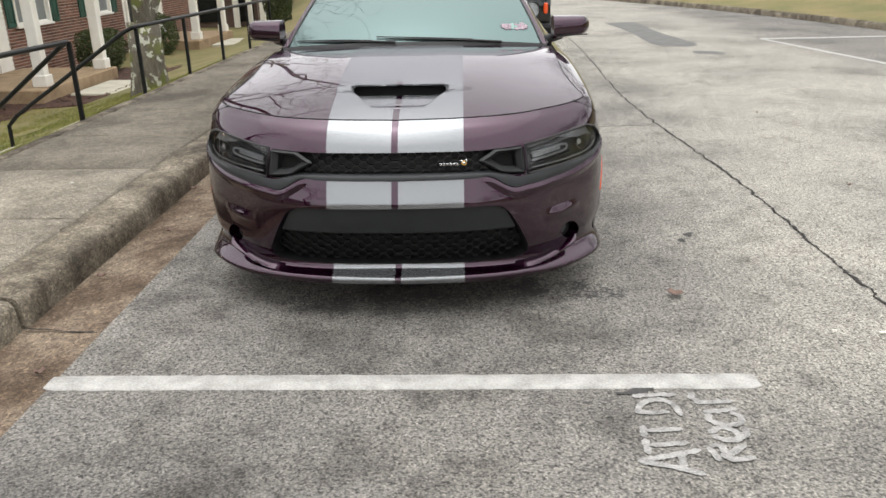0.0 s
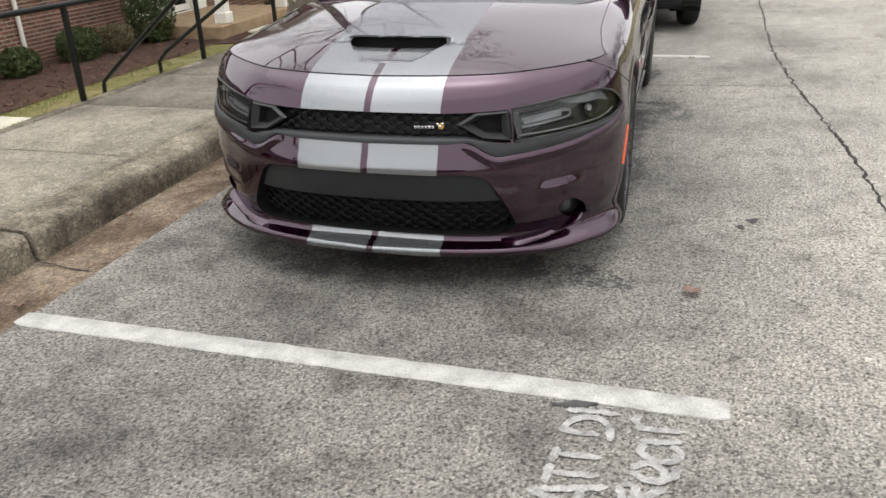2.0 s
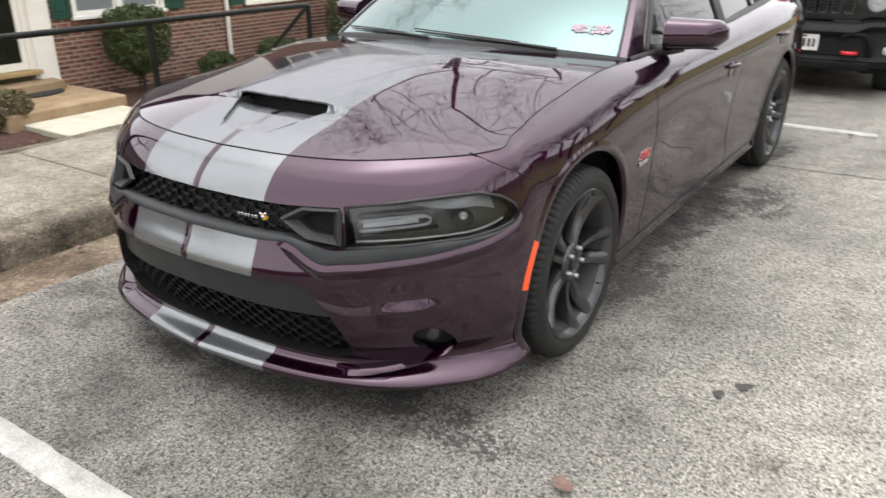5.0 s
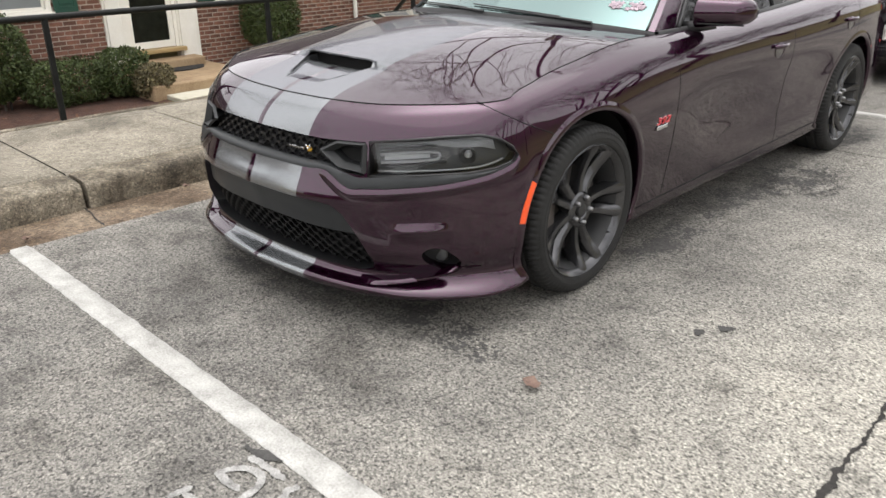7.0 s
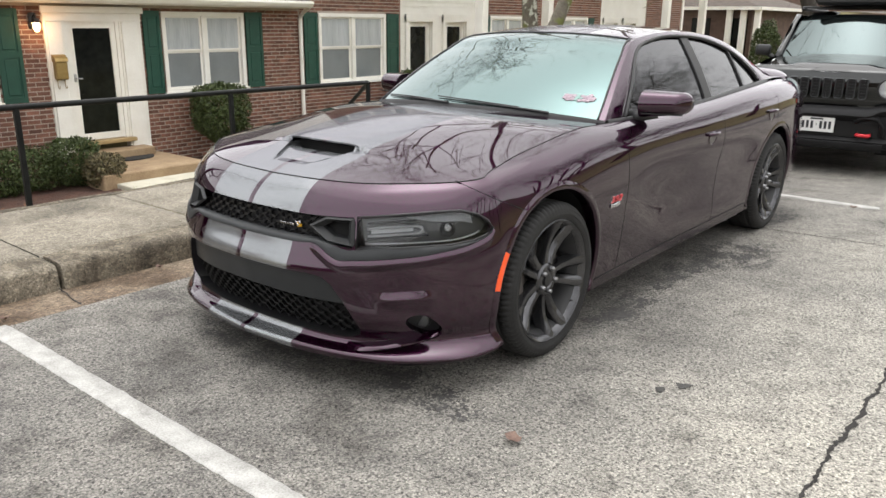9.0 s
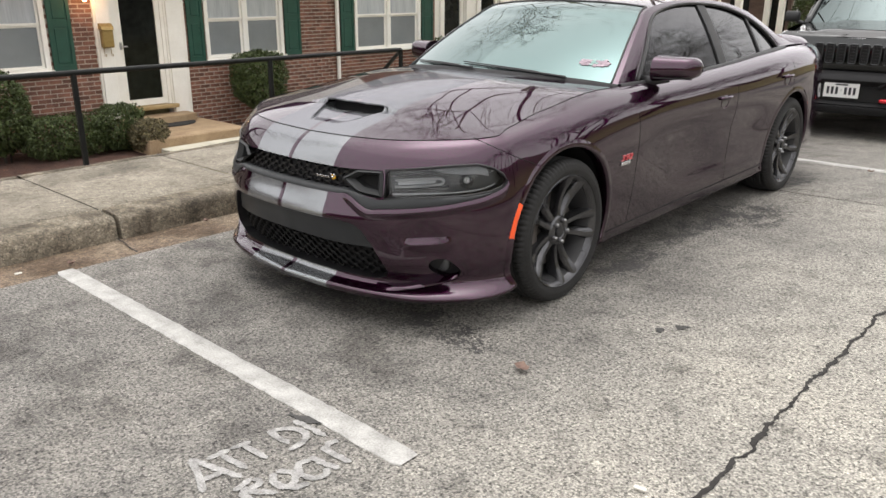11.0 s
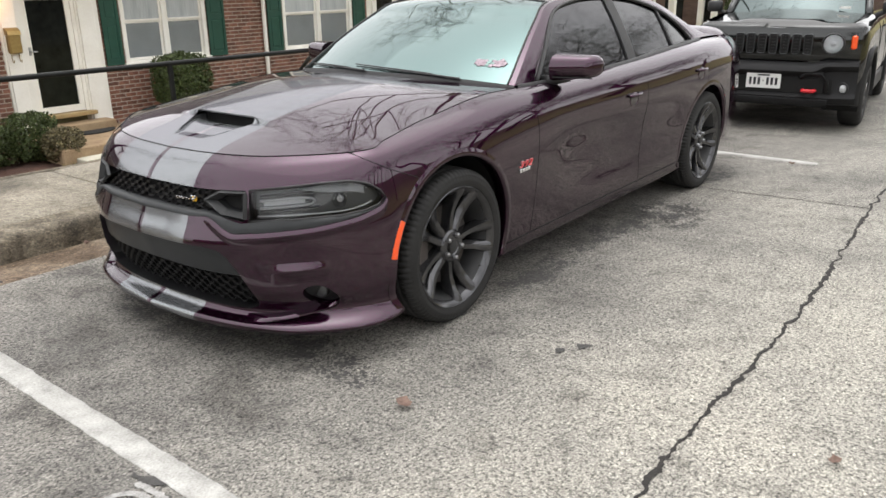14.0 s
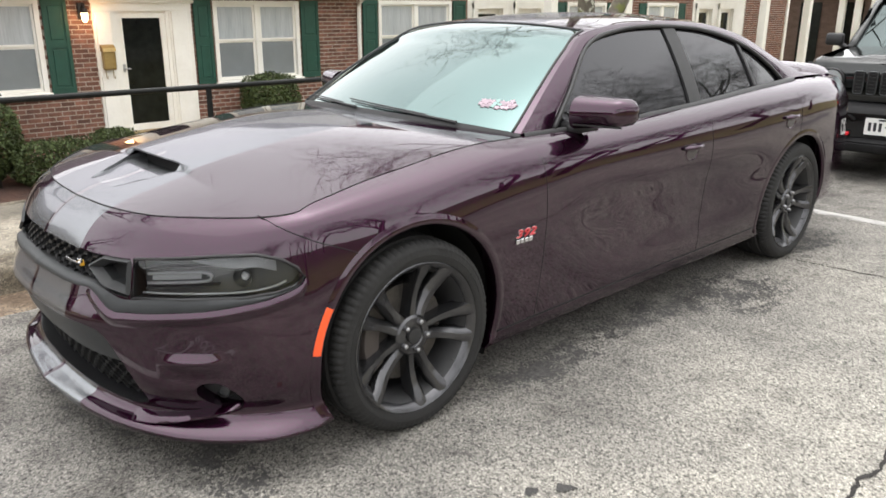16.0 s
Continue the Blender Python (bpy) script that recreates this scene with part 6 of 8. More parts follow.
def coated_glass(name, tint, metal, rough=0.015):
    m, n, l, p = mat_new(name)
    co = n.new("ShaderNodeTexCoord")
    ns = n.new("ShaderNodeTexNoise")
    ns.inputs["Scale"].default_value, ns.inputs["Detail"].default_value = 2.5, 4
    l.new(co.outputs["Object"], ns.inputs["Vector"])
    rr = n.new("ShaderNodeMapRange")
    rr.inputs["From Min"].default_value, rr.inputs["From Max"].default_value = 0.4, 0.8
    rr.inputs["To Min"].default_value, rr.inputs["To Max"].default_value = rough, rough + 0.04
    l.new(ns.outputs["Fac"], rr.inputs["Value"])
    l.new(rr.outputs[0], p.inputs["Roughness"])
    p.inputs["Base Color"].default_value = (*tint, 1)
    p.inputs["Metallic"].default_value = metal
    p.inputs["Specular IOR Level"].default_value = 0.6
    p.inputs["Coat Weight"].default_value = 0.0
    return m


SCREEN = coated_glass("coated_screen_glass", (0.118, 0.170, 0.167), 0.92)
TINTED = coated_glass("tinted_glass", (0.055, 0.055, 0.058), 0.85)
roof = sheet("roof", C, CN, lambda i, j: I_H <= i < I_R or not jm <= j < NU - 1 - jm, PAINT)
sheet("windscreen", C, CN, lambda i, j: i < I_H and jm <= j < NU - 1 - jm, SCREEN, label="pale blue-green coated windscreen glass")
sheet("rear_window", C, CN, lambda i, j: i >= I_R and jm <= j < NU - 1 - jm, TINTED)
for u in (jm, NU - 1 - jm):
    Build().tube([C[i, u] + CN[i, u] * 0.001 for i in range(0, I_H + 1)], 0.006, 6).obj("screen_seal", BLACK, car, smooth="all")
Build().tube([C[I_H, j] + CN[I_H, j] * 0.001 for j in range(jm, NU - jm)], 0.006, 6).obj("screen_seal", BLACK, car, smooth="all")

# pillars, side glass and frames
fe = np.concatenate([[0], np.cumsum(np.hypot(*np.diff(EDGE, axis=0).T))])
fd = np.concatenate([[0], np.cumsum(np.hypot(*np.diff(DLO, axis=0).T))])
fe, fd = fe / fe[-1], fd / fd[-1]
NP_ = 90
ep = np.stack([np.interp(np.linspace(0, 1, NP_), fe, EDGE[:, k]) for k in (0, 1)], 1)
dp = np.stack([np.interp(np.linspace(0, 1, NP_), fd, DLO[:, k]) for k in (0, 1)], 1)


def belt(y):
    c = rim8(s_of_y(y))
    return c[2]


for side in (1, -1):
    rows = []
    for (y0, z0), (y1, z1) in zip(ep, dp):
        row = []
        for k in np.linspace(0, 1, 7):
            y, z = y0 + (y1 - y0) * k, z0 + (z1 - z0) * k
            row.append((side * (width(y, z) + 0.010 * math.sin(math.pi * min(1, k * 1.2) / 2) - (0.012 if k == 1 else 0)), y, z))
        rows.append(row)
    Build().grid(rows).obj("pillar", PAINT, car, smooth="all")
    Build().tube([(side * (width(y, z) + 0.006), y, z) for y, z in dp], 0.011, 6).obj("window_trim", BLACK, car, smooth="all")
    # glass in three lights
    rows = []
    for y in np.linspace(DLO[0, 0], DLO[-1, 0], 60):
        zt = float(np.interp(y, DLO[:, 0], DLO[:, 1]))
        zb = belt(y) - 0.02
        rows.append([(side * (width(y, zb + (zt - zb) * k) - 0.008), y, zb + (zt - zb) * k) for k in np.linspace(0, 1, 10)])
    for nm, a, bnd in (("front_side_window", 0, 31), ("rear_side_window", 31, 49), ("quarter_window", 49, 59)):
        Build().grid(rows[a:bnd + 1]).obj(nm, TINTED, car, smooth="all")
    # central post and quarter divider
    for y0, y1, hw, nm in ((2.03, 2.05, 0.056, "door_post"), (2.72, 2.70, 0.014, "window_divider")):
        rows = []
        zt = float(np.interp(y1, DLO[:, 0], DLO[:, 1]))
        zb = belt(y0) - 0.01
        for k in np.linspace(0, 1, 10):
            z, y = zb + (zt - zb) * k, y0 + (y1 - y0) * k
            rows.append([(side * (width(y, z) + dx), y + dy, z) for dy, dx in ((-hw, -0.012), (-hw, 0.004), (0, 0.006), (hw, 0.004), (hw, -0.012))])
        Build().grid(rows).obj(nm, BLACK, car, smooth=40)
    # belt moulding
    rows = []
    for y in np.linspace(0.70, 3.2, 60):
        z = belt(y)
        xw = width(y, z)
        xe = rim8(s_of_y(y))[0]
        rows.append([(side * (xe + 0.004), y, z - 0.002), (side * (xe - 0.002), y, z + 0.012), (side * (xw + 0.004), y, z + 0.014), (side * (xw - 0.02), y, z + 0.004)])
    Build().grid(rows).obj("belt_moulding", BLACK, car, smooth="all")

# cowl and wipers
rows = []
for j, u in enumerate(np.linspace(-1, 1, 41)):
    a, e = hood_rear((u + 1) / 2), np.array([np.interp(u, np.linspace(-1, 1, NU), C[0, :, k]) for k in range(3)])
    rows.append([a + (0, -0.01, -0.004), a + (0, 0.006, -0.012), (a + e) / 2 + (0, 0, -0.012), e + (0, -0.002, -0.003), e + (0, 0.01, 0.004)])
Build().grid(rows).obj("cowl", BLACK, car, smooth=40)


def wiper(x0, x1):
    g = lambda x, i: np.array([np.interp(x, C[int(i), :, 0], C[int(i), :, k]) for k in range(3)])
    b0 = Build()
    b0.tube([g(x0 + (x1 - x0) * k, 0) + (0, -0.010 + 0.030 * k, 0.002 + 0.018 * k) for k in np.linspace(0, 1, 8)], [0.007, 0.006, 0.006, 0.005, 0.004, 0.004, 0.003, 0.002], 6)
    b0.tube([g(x0 + (x1 - x0) * k, 0) + (0, -0.002 + 0.034 * k, 0.006 + 0.021 * k) for k in np.linspace(0.25, 1.08, 9)], 0.0035, 5)
    b0.obj("wiper", BLACK, car, smooth=50)


wiper(0.52, -0.16)
wiper(-0.10, -0.66)

# boot lid and spoiler
S_D, S_T = s_of_y(3.58), float(np.interp(14.3, PQ, PS))
endrow = lambda a: np.array([np.interp(2 * a - 1, np.linspace(-1, 1, NU), C[-1, :, k]) for k in range(3)])
deck_rear = lambda a: rim8(S_END - (S_END - S_T) * abs(2 * a - 1)) * np.array([1 if a >= 0.5 else -1, 1, 1])
e0 = rim8(S_D)
D = coons(endrow, deck_rear, lambda r: (rim8(S_D + (S_T - S_D) * r) + (1 - r) * (np.array(endrow(1)) - e0)) * np.array([-1, 1, 1]), lambda r: rim8(S_D + (S_T - S_D) * r) + (1 - r) * (np.array(endrow(1)) - e0), 24, 49)
sheet("boot_lid", D, sheet_normals(D), lambda i, j: True, PAINT)
rows = []
for u in np.linspace(-1, 1, 49):
    x, bow = 0.765 * u, -0.20 * u * u
    tip = 1 - abs(u) ** 10
    row = [(3.86, 1.078), (3.95, 1.090 + .020 * tip), (4.06, 1.086 + .050 * tip), (4.085, 1.083 + .052 * tip), (4.095, 1.081 + .046 * tip), (4.08, 1.070), (3.90, 1.068)]
    rows.append([(x, 3.95 + (y - 3.95) * (0.35 + 0.65 * tip) + bow, z) for y, z in row])
Build().grid(rows, close_v=True).obj("spoiler", PAINT, car, smooth=50)
for side in (1, -1):
    rows = []
    s0 = s_of_y(3.85)
    for s in np.linspace(s0, S_END - 0.02, 40):
        rows.append([np.array(skin(s, z, 0.004)) * (side, 1, 1) for z in (0.84, 0.88, 0.93, 0.955)])
    Build().grid(rows).obj("tail_lamp", plain("tail_red", (0.25, 0.01, 0.012), 0.12, 0, 1.0) if side == 1 else bpy.data.materials["tail_red"], car, smooth="all")
# dark core that closes the body inside
Build().box(-.62, .62, -.62, .42, .2, .80).box(-.74, .74, .42, 2.6, .2, .9).box(-.62, .62, 2.6, 3.95, .25, .9).obj("underbody", DARK, car)


# ---- front lamps, grilles, wheels and fittings of the saloon ----
def strip_cols(poly, n):
    a = np.array(poly)
    out = []
    for s in np.linspace(a[:, 0].min() + 1e-4, a[:, 0].max() - 1e-4, n):
        hits = []
        for (x0, y0), (x1, y1) in zip(poly, poly[1:] + poly[:1]):
            if (x0 <= s) != (x1 <= s):
                hits.append(y0 + (s - x0) * (y1 - y0) / (x1 - x0))
        if len(hits) >= 2:
            out.append((s, min(hits), max(hits)))
    return out


def skin_patch(name, poly, off, mat, side=1, n=24, m=6, parent=None, label="", rim=None):
    """A piece laid over (or behind) the skin within an outline."""
    cols = strip_cols(poly, n)
    b0 = Build().grid([[skin(s, z0 + (z1 - z0) * k, off) * np.array([side, 1, 1]) for k in np.linspace(0, 1, m)] for s, z0, z1 in cols])
    ob = b0.obj(name, mat, parent or car, label, smooth="all")
    return ob


def skin_wall(name, poly, off0, off1, mat, side=1, parent=None):
    """The wall round an opening, from one depth to another."""
    pts = []
    for (x0, y0), (x1, y1) in zip(poly, poly[1:] + poly[:1]):
        if x0 < 0 and x1 < 0:
            continue
        k = max(1, int(math.hypot(x1 - x0, y1 - y0) / 0.02))
        pts += [(x0 + (x1 - x0) * i / k, y0 + (y1 - y0) * i / k) for i in range(k)]
    rows = [[skin(s, z, o) * np.array([side, 1, 1]) for o in (off0, (off0 + off1) / 2, off1)] for s, z in pts]
    return Build().grid(rows, close_u=min(p[0] for p in poly) >= 0).obj(name, mat, parent or car, smooth=50)


def shrink(poly, k):
    a = np.array(poly)
    c = a.mean(0)
    return [tuple(c + (p - c) * k) for p in a]


def scaled_xz(keys, k):
    return [(s_of_x(x), z) for x, z in shrink(keys, k)]


def clear_lens():
    m, n, l, p = mat_new("lamp_lens")
    out = n["Material Output"]
    tr = n.new("ShaderNodeBsdfTransparent")
    tr.inputs[0].default_value = (0.86, 0.87, 0.88, 1)
    gl = n.new("ShaderNodeBsdfGlossy")
    gl.inputs["Roughness"].default_value = 0.02
    fr = n.new("ShaderNodeFresnel")
    fr.inputs[0].default_value = 1.5
    mx = n.new("ShaderNodeMixShader")
    l.new(fr.outputs[0], mx.inputs[0])
    l.new(tr.outputs[0], mx.inputs[1])
    l.new(gl.outputs[0], mx.inputs[2])
    l.new(mx.outputs[0], out.inputs["Surface"])
    return m


LENS = clear_lens()
LAMP_GREY = plain("lamp_reflector", (0.62, 0.63, 0.64), 0.25, 0.45)
LAMP_BACK = plain("lamp_back", (0.075, 0.078, 0.080), 0.3, 0.3)
LAMP_BAR = plain("light_guide", (0.40, 0.41, 0.42), 0.3, 0.1, 0.5)
BEZEL = noisy("satin_bezel", (0.010, 0.011, 0.012), (0.018, 0.019, 0.020), 20, 0.6, 0.03, 300)


def on(s, z, off, side):
    return skin(s, z, off) * np.array([side, 1, 1])


def headlamp(side):
    lens = skin_patch("headlight", HL_POLY, -0.006, LENS, side, 30, 8, label="smoked headlight with a clear lens")
    skin_wall("lamp_rim", HL_POLY, 0.001, -0.045, BLACK, side, lens)
    Build().tube([on(a, z, 0.0005, side) for a, z in HL_POLY + [HL_POLY[0]]], 0.0055, 6).obj("lamp_surround", GRILLE, lens, smooth="all")
    skin_patch("lamp_housing", HL_POLY, -0.043, LAMP_BACK, side, 20, 6, lens)
    # outer bowl with its projector
    c = on(s_of_x(.857), .705, -0.034, side)
    m0 = Matrix.Translation(c) @ Vector((side * 0.6, -0.8, 0.05)).to_track_quat("Z", "Y").to_matrix().to_4x4()
    for nm, prof, mt in (("reflector", [(0.024, .031), (0.020, .028), (0.0, .019), (-0.008, 0.0)], LAMP_BACK), ("projector", [(0.0, 0.0), (0.012, .007), (0.008, .012), (0.0, .015)], LAMP_GREY)):
        bb = Build().lathe(prof, 24, "z")
        Build().add([tuple(m0 @ Vector(v)) for v in bb.v], bb.f).obj(nm, mt, lens, smooth="all")
    # bright upper reflector, a wedge under the top edge
    top = lambda x: np.interp(x, [.705, .81, .885, .925], [.762, .774, .778, .759])
    rows = []
    for x in np.linspace(.735, .915, 16):
        k = math.sin(math.pi * min(1, (x - .735) / .12) / 2)
        z1 = top(x) - .007
        z0 = z1 - .004 - .030 * k
        rows.append([on(s_of_x(x), z0 + (z1 - z0) * f, -.012 - .024 * f, side) for f in (0, .35, .7, 1)])
    Build().grid(rows).obj("reflector", LAMP_GREY, lens, smooth="all")
    # pale light bar folded back on itself
    bar = lambda x: .698 + .10 * (x - .70)
    keys = [(.605, bar(.605) + .014), (.68, bar(.68) + .015), (.75, bar(.75) + .014), (.778, bar(.778) + .008), (.782, bar(.782) - .006), (.765, bar(.765) - .014), (.69, bar(.69) - .015), (.605, bar(.605) - .014)]
    Build().tube([on(s_of_x(x), z, -0.022, side) for x, z in crom(keys, 5)], 0.0055, 6).obj("light_guide", LAMP_BAR, lens, smooth="all")
    rows = [[on(s_of_x(x), bar(x) + dz, -0.030, side) for dz in (-.008, .008)] for x in np.linspace(.615, .755, 10)]
    Build().grid(rows).obj("inner_bezel", LAMP_BAR, lens, smooth="all")
    # ledges of the housing
    for dz in (-.030, .030):
        rows = [[on(s_of_x(x), bar(x) + dz + z_, o, side) for z_, o in ((-.004, -.020), (.002, -.018), (.005, -.042))] for x in np.linspace(.60, .80, 10)]
        Build().grid(rows).obj("reflector_fin", LAMP_BACK, lens, smooth=40)
    # thin bright guide along the lower edge
    keys = [(.598, .648), (.72, .653), (.857, .662), (.906, .675), (.928, .690)]
    Build().tube([on(s_of_x(x), z, -0.012, side) for x, z in crom(keys, 6)], 0.004, 6).obj("light_guide", LAMP_GREY, lens, smooth="all")


for side in (1, -1):
    headlamp(side)

# upper grille
def honey(name, region, z0, z1, rows_n, pitch, off, side, r, parent, mat=None, skip=None):
    """Wavy bars that meet as flat hexagons."""
    h = (z1 - z0) / rows_n
    flat, slope = pitch * 0.32, pitch * 0.18
    for k in range(rows_n + 1):
        zc = z0 + k * h
        sg = 1 if k % 2 else -1
        run, x, ph = [], -0.012, 0
        pts = []
        x = 0.0
        while x < 0.62:
            for dx, up in ((0, sg), (flat, sg), (flat + slope, -sg), (2 * flat + slope, -sg)):
                pts.append((x + dx, zc + up * h * 0.36))
            x += 2 * (flat + slope)
        runs, cur = [], []
        for px, pz in pts:
            s = s_of_x(px)
            if in_poly(s + 0.0001, pz, region) and not (skip and in_poly(s, pz, skip)):
                cur.append(on(s, pz, off, side))
            else:
                if len(cur) > 1:
                    runs.append(cur)
                cur = []
        if len(cur) > 1:
            runs.append(cur)
        for c in runs:
            front = [np.array(p) for p in c]
            rws = [[p + (0, 0.012, -r), p + (0, -0.003, -r * 0.8), p + (0, -0.003, r * 0.8), p + (0, 0.012, r)] for p in front]
            Build().grid(rws).obj("grille_bar", mat or GRILLE, parent)


DEEP = plain("intake_bars", (0.006, 0.006, 0.0065), 0.5, spec=0.3)
GRILLE_BACK = plain("grille_shadow", (0.006, 0.006, 0.0065), 0.6)
for side in (1, -1):
    up = skin_patch("upper_grille", GR_POLY, -0.075, GRILLE_BACK, side, 24, 5, label="black honeycomb grille")
    honey("bars", GR_POLY, .640, .744, 6, .062, -0.030, side, 0.0030, up, None, [(s_of_x(x), z) for x, z in SNOUT])
    skin_wall("grille_rim", GR_POLY, 0.0, -0.075, BLACK, side, up)
    lo = skin_patch("lower_grille", LO_POLY, -0.085, GRILLE_BACK, side, 30, 6, label="black honeycomb lower intake")
    honey("bars", scaled_xz(LOWER, 0.97), .244, .396, 7, .062, -0.048, side, 0.0028, lo, DEEP)
    skin_wall("intake_rim", LO_POLY, 0.0, -0.085, GRILLE, side, lo)
    PANEL = [(-.01, .396), (-.01, .516), (.38, .513), (.435, .505), (.47, .480), (.516, .396)]
    skin_patch("radar_panel", [(s_of_x(x), z) for x, z in PANEL], -0.022, TRIM, side, 24, 6, lo, "flat dark grey panel")
    rows = [[on(s_of_x(x), z, o, side) for z, o in ((.396, -0.022), (.390, -0.030), (.390, -0.07))] for x in np.linspace(0, .513, 26)]
    Build().grid(rows).obj("panel_edge", TRIM, lo, smooth=40)
    # intake snout beside the lamp
    sp = [(s_of_x(x), z) for x, z in SNOUT]
    inner = scaled_xz([(x + 0.006, z) for x, z in SNOUT], 0.58)
    n_ = 5
    ringr = []
    for f0, f1, o0, o1 in ((sp, shrink(sp, 0.86), -0.004, 0.006), (shrink(sp, 0.86), inner, 0.006, -0.02), (inner, inner, -0.02, -0.10)):
        pa, pb = [], []
        for i in range(n_):
            for k in np.linspace(0, 1, 6, endpoint=False):
                pa.append(tuple(np.array(f0[i]) * (1 - k) + np.array(f0[(i + 1) % n_]) * k))
                pb.append(tuple(np.array(f1[i]) * (1 - k) + np.array(f1[(i + 1) % n_]) * k))
        ringr.append(([on(s, z, o0, side) for s, z in pa], [on(s, z, o1, side) for s, z in pb]))
    b0 = Build()
    for pa, pb in ringr:
        b0.grid([pa, pb], close_v=True)
    b0.obj("air_catcher", BEZEL, up, "satin grey air intake beside the headlight", smooth=50)
    skin_patch("snout_throat", shrink(sp, 0.9), -0.055, DARK, side, 12, 4, up)
    # grey trim under grille and lamps
    lo_e = crom([(0, .628), (.30, .629), (.385, .634), (.425, .620), (.467, .594), (.507, .579), (.56, .583), (.64, .589), (.774, .605), (.875, .630), (.914, .648), (.940, .671), (.949, .703)], 5)
    hi_e = crom([(0, .655), (.30, .654), (.39, .654), (.43, .648), (.48, .636), (.53, .624), (.575, .628), (.64, .635), (.774, .643), (.867, .651), (.919, .664), (.941, .682), (.949, .708)], 5)
    rows = []
    for (x0, z0), (x1, z1) in zip(lo_e, hi_e):
        rows.append([on(s_of_x(x0), z0, -0.002, side), on(s_of_x(x0), z0 + 0.003, 0.008, side), on(s_of_x((x0 + x1) / 2), (z0 + z1) / 2, 0.010, side), on(s_of_x(x1), z1 - 0.003, 0.003, side), on(s_of_x(x1), z1, -0.02, side)])
    Build().grid(rows).obj("front_trim", TRIM, car, "dark grey trim below the grille and lamps", smooth=50)
    # raised purple edge below the trim, dying out towards the middle
    rows = []
    for x0, z0 in lo_e:
        k = float(step01(x0, .34, .44))
        if k > 0:
            rows.append([on(s_of_x(x0), z0 + dz, -.004 + (o + .004) * k, side) for dz, o in ((.002, .004), (-.006, .008), (-.014, .013), (-.020, .013), (-.030, .006), (-.050, -.001))])
    Build().grid(rows).obj("bumper_crease", PAINT, car, smooth="all")
    # fog lamp pocket
    fog = skin_patch("fog_lamp", FOG_POLY, -0.055, BEZEL, side, 14, 5, label="fog lamp in a dark pocket")
    skin_wall("pocket", FOG_POLY, 0.001, -0.055, PAINT, side, fog)
    c = on(s_of_x(.785), .316, -0.066, side)
    m0 = Matrix.Translation(c) @ Vector((side * 0.35, -0.93, 0.1)).to_track_quat("Z", "Y").to_matrix().to_4x4()
    bb = Build().lathe([(-0.03, 0.036), (0.016, 0.034), (0.018, 0.030), (0.010, 0.029), (0.0, 0.0)], 24, "z")
    Build().add([tuple(m0 @ Vector(v)) for v in bb.v], bb.f).obj("bezel", BLACK, fog, smooth=50)
    bb = Build().lathe([(0.011, 0.028), (0.014, 0.018), (0.015, 0.0)], 20, "z")
    Build().add([tuple(m0 @ Vector(v)) for v in bb.v], bb.f).obj("lens", LAMP_BACK, fog, smooth="all")
    # crease over the pocket
    rows = []
    for k in np.linspace(0, 1, 20):
        x = .632 + .19 * k
        hgt = math.sin(math.pi * k) ** 0.8
        rows.append([on(s_of_x(x), .426 + .012 * k + dz, o * hgt, side) for dz, o in ((-.06, 0), (-.03, .003), (-.014, .009), (-.006, .0135), (.002, .0135), (.010, .008), (.03, .0005))])
    Build().grid(rows).obj("bumper_blade", PAINT, car, smooth="all")
    # upper blade that forks from the lip and ends under the pocket
    rows = []
    for x, zc, o in crom([(.52, .214, .0), (.56, .217, .012), (.60, .219, .022), (.665, .225, .031), (.73, .239, .036), (.787, .256, .035), (.815, .264, .020), (.832, .266, .0)], 5):
        rows.append([on(s_of_x(x), zc + dz, oo, side) for dz, oo in ((.020, -.014), (.012, o * 0.45), (.004, o), (-.003, o), (-.009, o * 0.7), (-.015, -.014))])
    Build().grid(rows).obj("splitter_fin", PAINT, car, smooth=50)
    # amber side marker ahead of the wheel
    rows = []
    for k in np.linspace(0, 1, 14):
        a = radians(171 - 21 * k)
        row = []
        for rr, o in ((.459, -.002), (.456, .0016), (.446, .0036), (.434, .0058), (.429, .004)):
            y, z = rr * math.cos(a), .362 + rr * math.sin(a)
            row.append(on(s_of_y(y), z, o, side))
        rows.append(row)
    b0 = Build().grid(rows)
    b0.f += [tuple(range(5)), tuple(len(b0.v) - 1 - i for i in range(5))]
    b0.obj("side_marker", AMBER, car, "bright orange side marker", smooth=50)

# grille badge: plain shapes
for i in range(6):
    c = skin(s_of_x(.195 + .014 * i), .688, -0.016)
    Build().box(c[0] - .005, c[0] + .005, c[1] - .004, c[1] + .006, c[2] - .005, c[2] + .005, .001).obj("badge_bar", CHROME, car)
c = skin(s_of_x(.295), .690, -0.018)
YEL = plain("badge_yellow", (0.75, 0.42, 0.03), 0.35)
Build().lathe([(-.006, 0.0), (-.006, .009), (.004, .012)], 12, "y", (c[0], c[1], c[2])).obj("badge_disc", YEL, car)
Build().box(c[0] - .016, c[0] - .005, c[1] - .008, c[1], c[2] + .005, c[2] + .014, .002).box(c[0] + .004, c[0] + .014, c[1] - .008, c[1], c[2] + .004, c[2] + .017, .002).box(c[0] - .006, c[0] + .006, c[1] - .011, c[1], c[2] - .004, c[2] + .006, .002).obj("badge_wing", CHROME, car)


